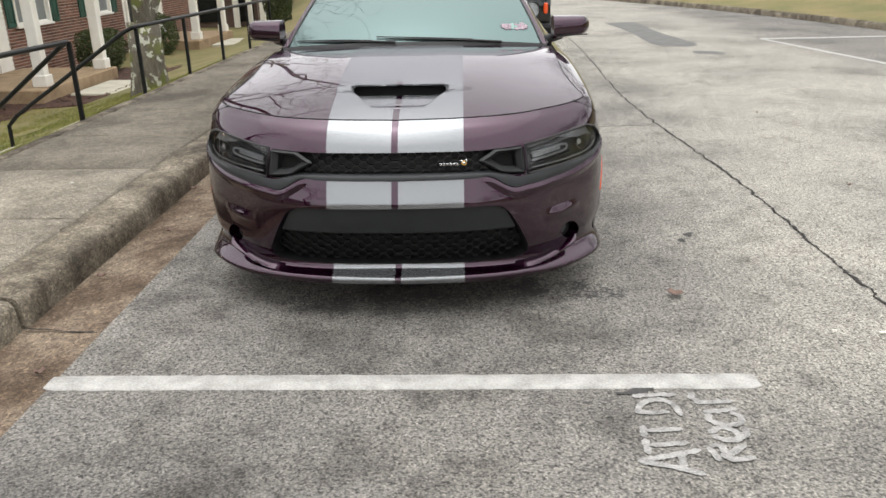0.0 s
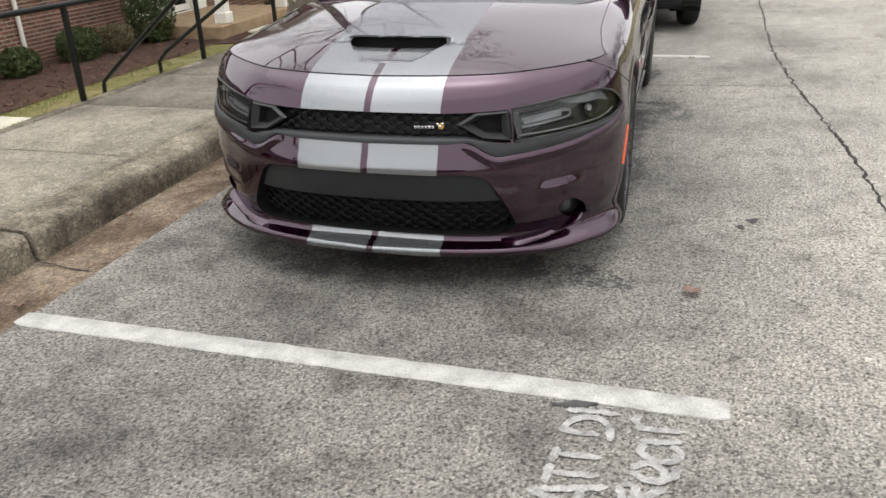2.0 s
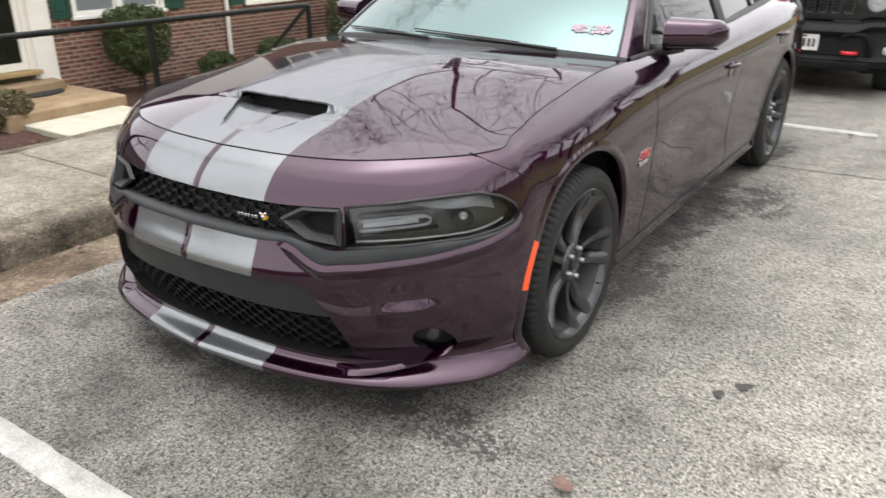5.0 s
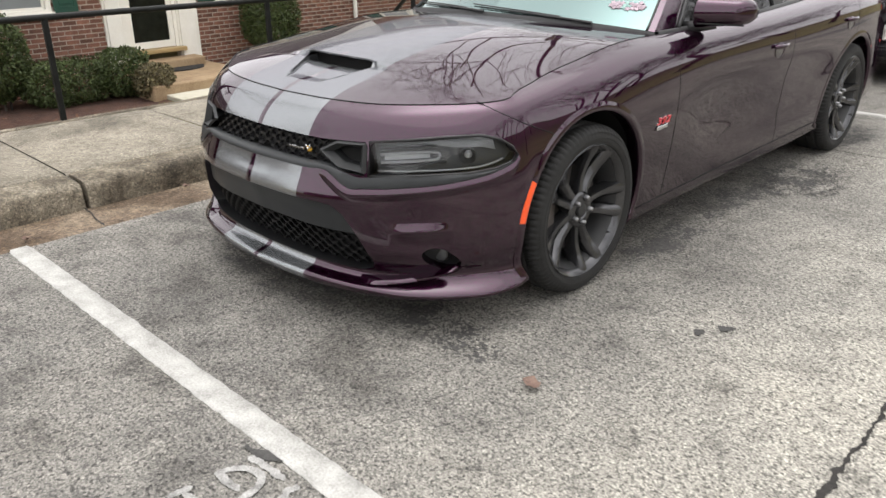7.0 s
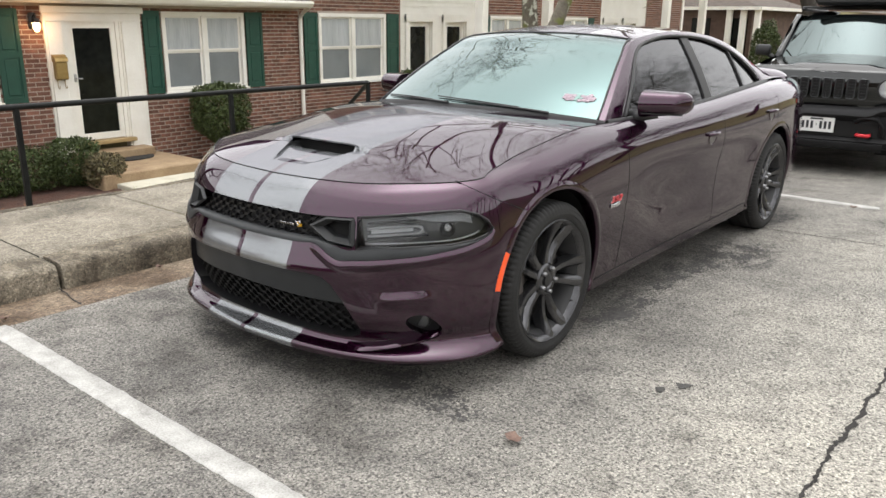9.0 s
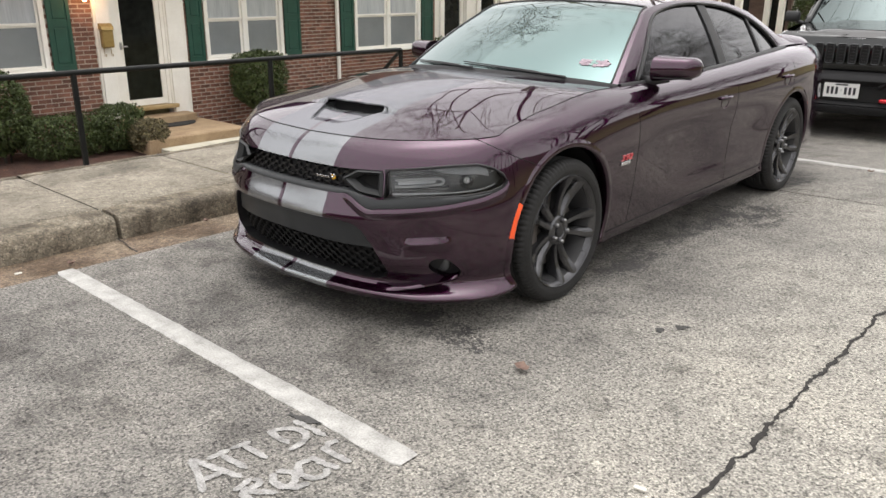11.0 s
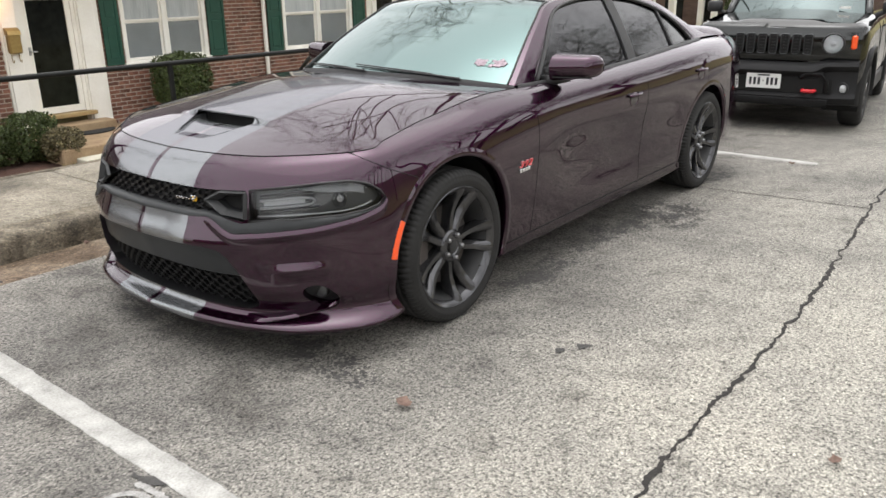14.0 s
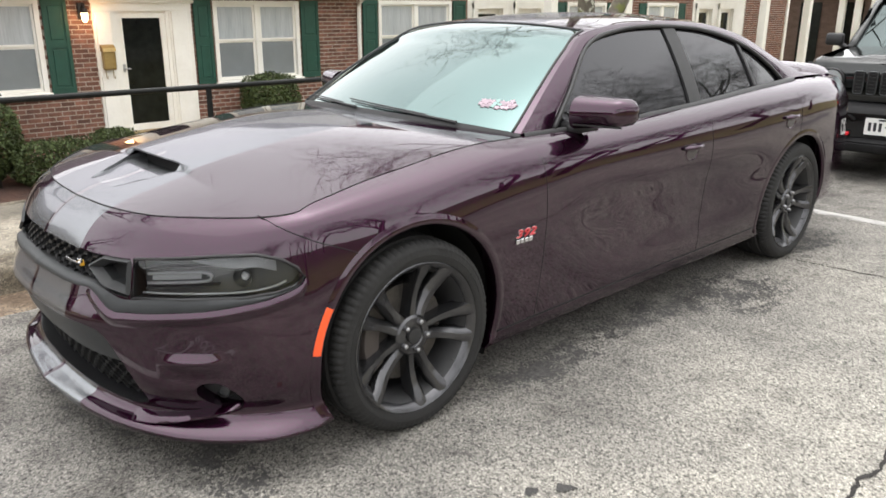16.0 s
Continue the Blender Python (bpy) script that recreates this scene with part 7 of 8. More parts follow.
def text_mesh(body, size, depth, bold=0.0, slant=0.0):
    cu = bpy.data.curves.new("lettering", "FONT")
    cu.body, cu.size, cu.extrude = body, size, depth
    cu.align_x = "CENTER"
    cu.offset = bold
    cu.shear = slant
    cu.space_character = 1.14 if bold else 1.0
    ob = bpy.data.objects.new("lettering", cu)
    scene.collection.objects.link(ob)
    me = bpy.data.meshes.new_from_object(ob.evaluated_get(bpy.context.evaluated_depsgraph_get()))
    bpy.data.objects.remove(ob)
    bpy.data.curves.remove(cu)
    return me


RED = plain("badge_red", (0.55, 0.02, 0.03), 0.3, 0.2, 0.5)
for side in (1, -1):
    me = text_mesh("392", 0.056, 0.001, 0.003, 0.3)
    me.materials.append(CHROME)
    ob = new("badge_outline", me)
    ob.parent = car
    ob.matrix_basis = Matrix.Translation(on(s_of_y(.555), .638, .003, side)) @ pose(0, 0, 0, 90, 0, 90 * side) @ Matrix.Diagonal((1.25, 0.80, 1, 1))
    me = text_mesh("392", 0.056, 0.003, 0.0001, 0.3)
    me.materials.append(RED)
    ob = new("badge_number", me)
    ob.parent = car
    p = on(s_of_y(.555), .638, .004, side)
    ob.matrix_basis = Matrix.Translation(p) @ pose(0, 0, 0, 90, 0, 90 * side) @ Matrix.Diagonal((1.25, 0.80, 1, 1))
    ob["label"] = "small red and silver number badge"
    for i in range(4):
        p = on(s_of_y(.510 + .026 * i), .622, .004, side)
        Build().box(p[0] - .003, p[0] + .003, p[1] - .010, p[1] + .010, p[2] - .009, p[2] + .009, .001).obj("badge_bar", CHROME, car)

# mirrors
for side in (1, -1):
    rows = []
    n = 14
    for k in range(n + 1):
        t = k / n
        x = .86 + .235 * t
        hh = 0.078 * (1 - 0.25 * t) * (1 - max(0, t - .8) ** 2 * 14)
        dpt = 0.115 * (1 - 0.3 * t) * (1 - max(0, t - .75) ** 2 * 11)
        cyy, czz = 1.03 + 0.035 * t, 1.075 + 0.012 * t
        row = []
        for a in np.linspace(0, math.tau, 20, endpoint=False):
            ca, sa = math.cos(a), math.sin(a)
            sq = lambda v: math.copysign(abs(v) ** 0.62, v)
            yy = sq(ca) * dpt
            up = abs(sa) ** 0.85 * hh * 0.98 if sa > 0 else -abs(sa) ** 0.5 * hh * 0.86
            row.append((side * x, cyy + (yy if yy < 0 else yy * 0.55), czz + up))
        rows.append(row)
    b0 = Build().grid(rows, close_v=True)
    b0.f += [tuple(range(20)), tuple(len(b0.v) - 1 - i for i in range(20))]
    mir = b0.obj("door_mirror", PAINT, car, "purple door mirror", smooth=60)
    Build().box(side * .975 - .075, side * .975 + .075, 1.080, 1.094, 1.035, 1.128, .012).obj("mirror_glass", CHROME, mir)
    Build().tube([(side * .78, .98, 1.0), (side * .84, 1.0, 1.01), (side * .92, 1.035, 1.025)], [.035, .028, .022], 10).obj("mirror_arm", BLACK, mir, smooth="all")
    b0 = Build().tube([(side * (.88 + .2 * k), 1.03 - .112 * (1 - .3 * k) + .03 * k, 1.035) for k in np.linspace(0, 1, 8)], .004, 5).obj("mirror_gap", DARK, mir)

# door handles: cup and bar
# shade within the cup is painted: a dark disc lying on the skin
CUP_SHADE = plain("handle_cup_shade", (0.012, 0.004, 0.008), 0.18, 0.3, 0.6)
for side in (1, -1):
    for y0, z0 in ((1.79, .832), (2.84, .888)):
        cup = [[on(s_of_y(y0 + .062 * rr * math.cos(a)), z0 - .012 + .043 * rr * math.sin(a), o, side) for a in np.linspace(0, math.tau, 20, endpoint=False)] for rr, o in ((1.0, .0), (.94, .004), (.86, .004), (.78, .0008), (.02, .0012))]
        h = Build().grid(cup[:4], close_v=True).obj("door_handle", PAINT, car, smooth="all")
        Build().grid(cup[3:], close_v=True).obj("recess", CUP_SHADE, h, smooth="all")
        Build().tube([on(s_of_y(y0 - .085 + .17 * k), z0 + .016, .006 + .022 * math.sin(math.pi * k), side) for k in np.linspace(0, 1, 9)], [.008, .012, .013, .013, .013, .013, .013, .012, .008], 8).obj("pull", PAINT, h, smooth="all")
# fuel flap
Build().tube([on(s_of_y(3.36 + .085 * math.cos(a)), .90 + .085 * math.sin(a), 0, -1) for a in np.linspace(0, math.tau, 24)], .002, 4).obj("fuel_flap", DARK, car)


# wheels
def wheel(side, y):
    x0 = side * .957
    hub = lambda v: (x0 + side * v[0], y + v[1], .362 + v[2])
    bb = Build()
    spokes = []
    # barrel and lip
    bb.lathe([(-.03, .256), (-.016, .262), (-.004, .276), (.0, .282), (-.004, .288), (-.02, .290)], 64)
    # five pairs of spokes
    for p_ in range(5):
        for q_ in (-1, 1):
            ang = radians((69 if side > 0 else 111) + 72 * p_)
            d, t = np.array([math.cos(ang), math.sin(ang)]), np.array([-math.sin(ang), math.cos(ang)])
            rows = []
            for k in np.linspace(0, 1, 8):
                r = .055 + .213 * k
                lat = q_ * (.015 + .043 * k ** 1.15)
                w = .024 - .002 * math.sin(math.pi * k) + .012 * k ** 3
                c = d * r + t * lat
                face = -.040 - .016 * math.sin(math.pi * min(1, k * 1.15)) + .036 * k ** 2.2
                tilt = .010 * q_ * math.sin(math.pi * k)
                prof = [(-w, -.055 - .01 * (1 - k)), (-w * .97, -.020), (-w * .72, -.006 - tilt * .7), (-w * .25, 0), (w * .25, 0), (w * .72, -.006 + tilt * .7), (w * .97, -.020), (w, -.055 - .01 * (1 - k))]
                rows.append([(face + dx, *(c + t * lw)) for lw, dx in prof])
            spokes.append(Build().grid(rows))
    bb.lathe([(-.08, .075), (-.045, .078), (-.036, .070), (-.034, .045), (-.040, .040), (-.040, 0)], 30)
    bb.v = [hub(v) for v in bb.v]
    wh = bb.obj("wheel", RIM, car, "dark satin alloy wheel with paired spokes", smooth=35)
    for sp in spokes:
        sp.v = [hub(v) for v in sp.v]
        sp.obj("spoke", RIM, wh, smooth=35)
    br = Build().lathe([(-.20, .225), (-.05, .242), (-.028, .257)], 64)
    br.v = [hub(v) for v in br.v]
    br.obj("barrel", BLACK, wh, smooth=35)
    # tyre
    prof = [(-.022, .266), (-.006, .278), (.003, .300), (.004, .318), (-.003, .343), (-.014, .355), (-.030, .3615), (-.050, .3635), (-.056, .357), (-.066, .357), (-.072, .3645), (-.110, .365), (-.116, .358), (-.126, .358), (-.132, .365), (-.175, .3645), (-.181, .357), (-.191, .357), (-.197, .3635), (-.217, .3615), (-.233, .352), (-.244, .335), (-.25, .31), (-.23, .266)]
    n = 252
    rows = []
    for k in range(n):
        a = math.tau * k / n
        dip = .007 if k % 3 == 0 else 0.0
        rows.append([(h_, (r - (dip if (i in (4, 5, 6, 7, 18, 19, 20)) else 0)) * math.cos(a), (r - (dip if (i in (4, 5, 6, 7, 18, 19, 20)) else 0)) * math.sin(a)) for i, (h_, r) in enumerate(prof)])
    tb = Build().grid(rows, close_u=True)
    flat = []
    for v in tb.v:
        q = hub(v)
        zz = q[2] if q[2] > 0.004 else 0.002 + (q[2] - 0.004) * 0.1
        flat.append((q[0], q[1], max(0.001, zz)))
    tb.v = flat
    tb.obj("tyre", RUBBER, wh, smooth=35)
    for r_ in (.290, .312, .334):
        ring = Build().lathe([(.0045 - abs(r_ - .312) * .15, r_ - .0012), (.0062 - abs(r_ - .312) * .15, r_), (.0045 - abs(r_ - .312) * .15, r_ + .0012)], 72)
        ring.v = [hub(v) for v in ring.v]
        ring.obj("sidewall_rib", RUBBER, wh, smooth="all")
    cap = Build().lathe([(-.041, .030), (-.030, .029), (-.028, .024), (-.029, 0)], 24)
    cap.v = [hub(v) for v in cap.v]
    cap.obj("hub_cap", BLACK, wh, smooth=50)
    for k in range(5):
        a = radians(64 + 72 * k)
        nb = Build().lathe([(-.05, .0115), (-.020, .0105), (-.016, .007), (-.015, 0)], 8)
        nb.v = [hub((v[0], v[1] + .056 * math.cos(a), v[2] + .056 * math.sin(a))) for v in nb.v]
        nb.obj("lug_nut", NUT, wh, smooth=50)
    disc = Build().lathe([(-.125, .07), (-.125, .185), (-.10, .185), (-.10, .07)], 40)
    disc.v = [hub(v) for v in disc.v]
    disc.obj("brake_disc", DISC, wh, smooth=40)
    cal = Build()
    rows = []
    for a in np.linspace(radians(150), radians(215), 9):
        rows.append([(dx, rr * math.cos(a), rr * math.sin(a)) for rr, dx in ((.125, -.14), (.125, -.085), (.14, -.075), (.195, -.075), (.205, -.09), (.205, -.14))])
    cal.grid(rows)
    cal.v = [hub(v) for v in cal.v]
    cal.obj("brake_caliper", plain("caliper", (0.06, 0.05, 0.045), 0.5) if "caliper" not in bpy.data.materials else bpy.data.materials["caliper"], wh, smooth=50)
    vs = Build().tube([hub((-.006, .215 * math.cos(-.7), .215 * math.sin(-.7))), hub((.012, .205 * math.cos(-.7), .205 * math.sin(-.7)))], .004, 6)
    vs.obj("valve_stem", BLACK, wh)


for side in (1, -1):
    for y in (0.0, 3.05):
        wheel(side, y)

# pink and green paper garland at the foot of the windscreen
PINK = noisy("pink_paper", (0.34, 0.26, 0.30), (0.41, 0.32, 0.36), 30, 0.7, 0.3, 120, rand=0.2)
MINT = noisy("mint_paper", (0.22, 0.36, 0.33), (0.28, 0.42, 0.39), 30, 0.7, 0.3, 120)
i_g = int(np.argmin(np.abs(C[:, NU // 2 + 18, 1] - 0.735)))
j_g = int(np.argmin(np.abs(C[i_g, :, 0] - 0.60)))
g_at, g_n = C[i_g, j_g], CN[i_g, j_g]
garland = thing("garland", "small pink and green paper garland at the windscreen", "garland", (CAR_AT[0] + g_at[0], CAR_AT[1] + g_at[1], g_at[2]))
rnd = random.Random(5)
g_rot = Vector(g_n).to_track_quat("Z", "Y").to_matrix().to_4x4()
for k in range(22):
    u_, v_ = -0.075 + 0.0072 * k, 0.020 * math.sin(k * 2.1) + rnd.uniform(-.006, .006)
    petal = []
    for a in np.linspace(0, math.tau, 10, endpoint=False):
        rr = 0.012 * (1 + 0.35 * math.cos(5 * a))
        petal.append((u_ + rr * math.cos(a), v_ + rr * math.sin(a)))
    b0 = Build().prism(petal, 0.001, 0.003 + 0.001 * (k % 2))
    b0.v = [tuple(g_rot @ Vector(v)) for v in b0.v]
    b0.obj("flower", MINT if k in (8, 9, 10, 12) else PINK, garland)

# ---- black compact off-roader parked behind ----
SUV_AT, SUV_TURN = (0.31, 9.80, 0.0), 6.0
suv = thing("off_roader", "black compact off-roader with a seven-slot grille and roof box", "car", SUV_AT, SUV_TURN)
SUV_PAINT = car_paint("black_paint", (0.006, 0.0075, 0.0075), ior=1.6)
SUV_TRIM = noisy("black_textured_plastic", (0.004, 0.004, 0.0045), (0.009, 0.009, 0.010), 30, 0.6, 0.12, 300, spec=0.3)
SUV_GLASS = coated_glass("suv_screen_glass", (0.075, 0.092, 0.092), 0.92)
SUV_TINT = coated_glass("suv_side_glass", (0.06, 0.06, 0.062), 0.7)
sp = crom([(0, .10), (.45, .105), (.70, .15), (.82, .28), (.858, .50), (.866, 1.0), (.866, 2.2), (.862, 3.4), (.815, 3.95), (.6, 4.12), (0, 4.16)], 10)
st = np.gradient(sp, axis=0)
st[0], st[-1] = (1, 0), (-1, 0)
sn = np.stack([st[:, 1], -st[:, 0]], 1)
sn /= np.linalg.norm(sn, axis=1)[:, None]
slev = crom([(-.03, .42), (0, .50), (.005, .66), (0, .82), (-.01, .94), (-.035, 1.03), (-.10, 1.075)], 5)
sarch = [(.75, .36, .43), (3.37, .36, .43)]


def suv_pt(i, j, sg):
    x, y = sp[i] + sn[i] * slev[j, 0]
    return (sg * x, y, slev[j, 1] + (0.05 * step01(np.array(y), 0.2, 1.3) if slev[j, 1] > 0.9 else 0))


for sg in (1, -1):
    b0 = Build()
    idx = {}
    for i in range(len(sp) - 1):
        for j in range(len(slev) - 1):
            c = [suv_pt(a, e, sg) for a, e in ((i, j), (i + 1, j), (i + 1, j + 1), (i, j + 1))]
            m = np.mean(c, axis=0)
            if any(math.hypot(m[1] - cy, m[2] - cz) < r and abs(m[0]) > 0.7 for cy, cz, r in sarch):
                continue
            f = []
            for key, q in zip(((i, j), (i + 1, j), (i + 1, j + 1), (i, j + 1)), c):
                if key not in idx:
                    idx[key] = len(b0.v)
                    b0.v.append(q)
                f.append(idx[key])
            b0.f.append(tuple(f))
    b0.obj("body_side", SUV_PAINT, suv, smooth=50)
    for cy, cz, r in sarch:
        rows = []
        for a in np.linspace(radians(-12), radians(192), 30):
            y, z = cy, cz
            row = []
            for rr, x in ((r + .075, .856), (r + .06, .886), (r + .005, .890), (r - .01, .866), (r - .01, .68)):
                ya = cy + rr * math.cos(a) * 1.04
                za = cz + min(rr * math.sin(a), rr * 0.93)
                inn = max(0.0, 0.42 - ya) * 0.45 if cy < 2 else 0.0
                row.append((sg * (x - inn), ya, za))
            rows.append(row)
        Build().grid(rows).obj("arch_flare", SUV_TRIM, suv, smooth=50)
        rows = [[(sg * x, cy + (r + .02) * math.cos(a), cz + (r + .02) * math.sin(a)) for x in (.835, .5)] for a in np.linspace(radians(-20), radians(200), 20)]
        lb = Build().grid(rows)
        lb.f.append(tuple(2 * i + 1 for i in range(20)))
        lb.obj("arch_liner", DARK, suv)
    Build().box(sg * .775 - .08, sg * .775 + .08, 1.2, 2.98, .25, .44, .02).obj("sill", BLACK, suv)
    # side glass band and doors
    rows = [[(sg * (.775 - (z - 1.1) * .24), y + (z - 1.1) * .55 * (1 if y < 1.4 else 0), z) for z in (1.10, 1.3, 1.5)] for y in np.linspace(1.30, 3.9, 14)]
    Build().grid(rows).obj("side_window", SUV_TINT, suv, smooth=True)
    for y in (1.45, 2.35):
        Build().tube([(sg * .869, y, z) for z in (.46, .7, .95, 1.05)], .004, 4).obj("door_gap", DARK, suv)
    Build().tube([(sg * .872, y, .97) for y in (2.05, 2.22)], .014, 6).obj("door_handle", BLACK, suv)
    Build().box(sg * .93 - .085, sg * .93 + .085, 1.34, 1.43, 1.13, 1.255, .022).tube([(sg * .79, 1.40, 1.10), (sg * .89, 1.40, 1.15)], .025, 8).obj("door_mirror", BLACK, suv, smooth=50)
# bonnet
rows = []
for t in np.linspace(0, 1, 20):
    y = .13 + 1.07 * t
    row = []
    for u in np.linspace(-1, 1, 33):
        w = .785 - .08 * (1 - t) ** 3
        yy = y + .17 * abs(u) ** 3 * (1 - t)
        z = 1.045 + .075 * t + .03 * (1 - u ** 2) + .022 * (1 - step01(np.array(abs(u)), .42, .60)) - .06 * max(0, 1 - t * 9) - .03 * max(0, abs(u) - .93) * 14
        row.append((u * w, yy, z))
    rows.append(row)
Build().grid(rows).obj("bonnet", SUV_PAINT, suv, smooth="all")
Build().box(-.09, .09, .118, .126, 1.012, 1.030, .002).obj("badge_bar", STEEL, suv)
# grille panel
rows = [[(x, .10 + .02 * (x / .7) ** 2 - .012 * k, z) for k, z in ((0, .70), (1, .72), (1, 1.0), (0, 1.03))] for x in np.linspace(-.80, .80, 30)]
gp = Build().grid([[(x, y + .10 * max(0, abs(x) - .55) ** 2 * 6, z) for x, y, z in r] for r in rows]).obj("grille_panel", SUV_PAINT, suv, smooth=50)
SLOT_RING = plain("grey_slot_ring", (.09, .094, .098), .3, .7)
for k in range(7):
    x = (k - 3) * .109
    y = .075 + .02 * (x / .7) ** 2
    poly = [(x + .038 * cx, .872 + cz) for cx, cz in ((-1, -.070), (-.92, -.084), (-.6, -.094), (.6, -.094), (.92, -.084), (1, -.070), (1, .080), (.92, .092), (.6, .098), (-.6, .098), (-.92, .092), (-1, .080))]
    sl = Build().prism(poly, y - .004, y + .002, lambda a, c, d: (a, d, c)).obj("grille_slot", DARK, gp)
    Build().tube([(px, y - .006, pz) for px, pz in poly + [poly[0]]], .005, 6).obj("slot_ring", SLOT_RING, sl, smooth="all")
    for z in np.linspace(.80, .95, 6):
        Build().box(x - .036, x + .036, y - .008, y - .004, z - .004, z + .004).obj("mesh_bar", GRILLE, sl)
# lamps
for sg in (1, -1):
    c = (sg * .555, .072, .885)
    hl = Build().lathe([(.03, .105), (-.012, .105), (-.018, .098), (-.012, .090), (.02, .088)], 30, "y", c).obj("headlight", BLACK, suv, "round headlight with a clear lens", smooth=50)
    Build().lathe([(.0, .088), (.012, .06), (.016, .03), (.017, 0)], 26, "y", c).obj("reflector", plain("bright_reflector", (.80, .82, .83), .35, .25) if sg == 1 else bpy.data.materials["bright_reflector"], hl, smooth="all")
    Build().lathe([(.012, .026), (.002, .018), (.0, 0)], 20, "y", c).obj("bulb_shield", bpy.data.materials["bright_reflector"], hl, smooth="all")
    Build().lathe([(-.006, .092), (-.016, .06), (-.020, 0)], 26, "y", c).obj("lens", LENS, hl, smooth="all")
    Build().box(sg * .735 - .026, sg * .735 + .026, .105, .230, .835, .965, .012).obj("side_marker", AMBER, suv, "orange marker lamp")
# bumper
rows = []
for x in np.linspace(-.81, .81, 45):
    b_ = .13 * max(0, abs(x) - .55) ** 1.6 * 5
    up = .06 * step01(np.array(abs(x)), .40, .55)
    rows.append([(x, y + b_, z) for y, z in ((.16, .28), (.05, .30), (.02, .36), (.045, .39), (.06, .40 + up * .3), (.06, .56 + up), (.02, .585 + up), (.0, .615 + up), (.02, .66 + up * .8), (.10, .70 + up * .5))])
bp = Build().grid(rows).obj("bumper", SUV_TRIM, suv, "black plastic front bumper", smooth=40)
Build().box(-.60, .60, .045, .052, .40, .545).obj("lower_intake", DARK, bp)
Build().grid([[(x, y, z) for y, z in ((.03, .27), (.01, .29), (.012, .34), (.04, .36))] for x in np.linspace(-.58, .58, 12)]).obj("skid_plate", SUV_TRIM, bp, smooth=50)
HOOKRED = plain("hook_red", (.55, .02, .03), .35)
for sg in (1, -1):
    Build().tube([(sg * x, y, .43) for x, y in ((.34, .05), (.34, -.01), (.36, -.03), (.43, -.03), (.45, -.01), (.45, .05))], .018, 8).obj("tow_hook", HOOKRED, bp, "red tow hook", smooth="all")
    c = (sg * .68, .115, .455)
    fg = Build().lathe([(.0, .066), (-.03, .066), (-.034, .058), (.0, .05)], 24, "y", c).obj("fog_lamp", BLACK, bp, smooth=50)
    Build().lathe([(-.020, .048), (-.032, .030), (-.035, 0)], 20, "y", c).obj("lens", LAMP_BAR, fg, smooth="all")
    Build().tube([(sg * x, .03 + .13 * max(0, x - .55) ** 1.6 * 5, z) for x, z in ((.30, .55), (.36, .60), (.50, .60), (.55, .52), (.55, .42))], .022, 8).obj("bumper_bar", SUV_TRIM, bp, smooth="all")
# plate: unreadable bars
PLATE = plain("plate_white", (.72, .72, .70), .45)
pt = Build().box(-.045 - .168, -.045 + .168, .028, .036, .432, .588, .003).obj("number_plate", PLATE, suv, "white number plate with dark characters")
INK = plain("plate_ink", (.02, .02, .025), .5)
for k in range(7):
    x = -.045 - .126 + .042 * k
    Build().box(x - (.004 if k == 3 else .012), x + (.004 if k == 3 else .012), .0245, .0275, .50 if k == 3 else .465, .515 if k == 3 else .54).obj("character_bar", INK, pt)
Build().box(-.045 - .06, -.045 + .06, .0245, .0275, .556, .572).obj("character_bar", INK, pt)
# screen, roof, rack
rows = []
for t in np.linspace(0, 1, 12):
    row = []
    for u in np.linspace(-1, 1, 25):
        w = .715 - .10 * t
        row.append((u * w, 1.16 + .50 * t + .10 * u * u, 1.115 + .47 * t + .02 * (1 - u * u)))
    rows.append(row)
Build().grid(rows).obj("windscreen", SUV_GLASS, suv, "pale reflecting windscreen", smooth="all")
for sg in (1, -1):
    Build().tube([(sg * (.735 - .10 * t), 1.25 + .50 * t, 1.10 + .48 * t) for t in np.linspace(0, 1, 8)], .045, 8).obj("screen_pillar", SUV_PAINT, suv, smooth="all")
    Build().tube([(sg * .62, y, 1.665) for y in (1.85, 2.0, 3.6, 3.75)], .018, 8).obj("roof_rail", BLACK, suv, smooth="all")
rows = []
for y in np.linspace(1.62, 4.0, 14):
    rows.append([(u * .665, y + .09 * u * u * max(0, 1 - (y - 1.62) * 2), 1.585 + .055 * (1 - u ** 4) + .02 * math.sin((y - 1.6) * 1.3) - .05 * abs(u) ** 8) for u in np.linspace(-1, 1, 25)])
Build().grid(rows).obj("roof", SUV_PAINT, suv, smooth="all")
Build().box(-.78, .78, 3.96, 4.08, .45, 1.6, .05).box(-.72, .72, 1.2, 3.98, .4, 1.09, .02).obj("tail", SUV_PAINT, suv)
for y in (1.9, 2.9):
    Build().box(-.64, .64, y - .03, y + .03, 1.675, 1.70, .006).obj("cross_bar", BLACK, suv)
rbox = tagged(Build().box(-.46, .50, 1.60, 3.1, 1.71, 1.845, .035).obj("roof_box", BLACK, smooth=40), "flat black roof box with a pale strip on the off-roader", "roof box")
rbox.matrix_world = pose(*SUV_AT, 0, 0, SUV_TURN)
Build().box(-.27, .30, 1.592, 1.602, 1.785, 1.813, .002).obj("pale_strip", PLATE, rbox)
rc = Build().box(-.11, .23, 1.75, 2.05, 1.845, 1.94, .012).obj("roof_case", HOOKRED)
rc.matrix_world = pose(*SUV_AT, 0, 0, SUV_TURN)
tagged(rc, "small red and white case on the roof box", "case")
Build().box(-.12, .24, 1.74, 2.06, 1.941, 2.005, .012).obj("lid", PLATE, rc, "white lid")
Build().box(.44, .55, 1.22, 1.23, 1.175, 1.20).obj("sticker", PLATE, suv)


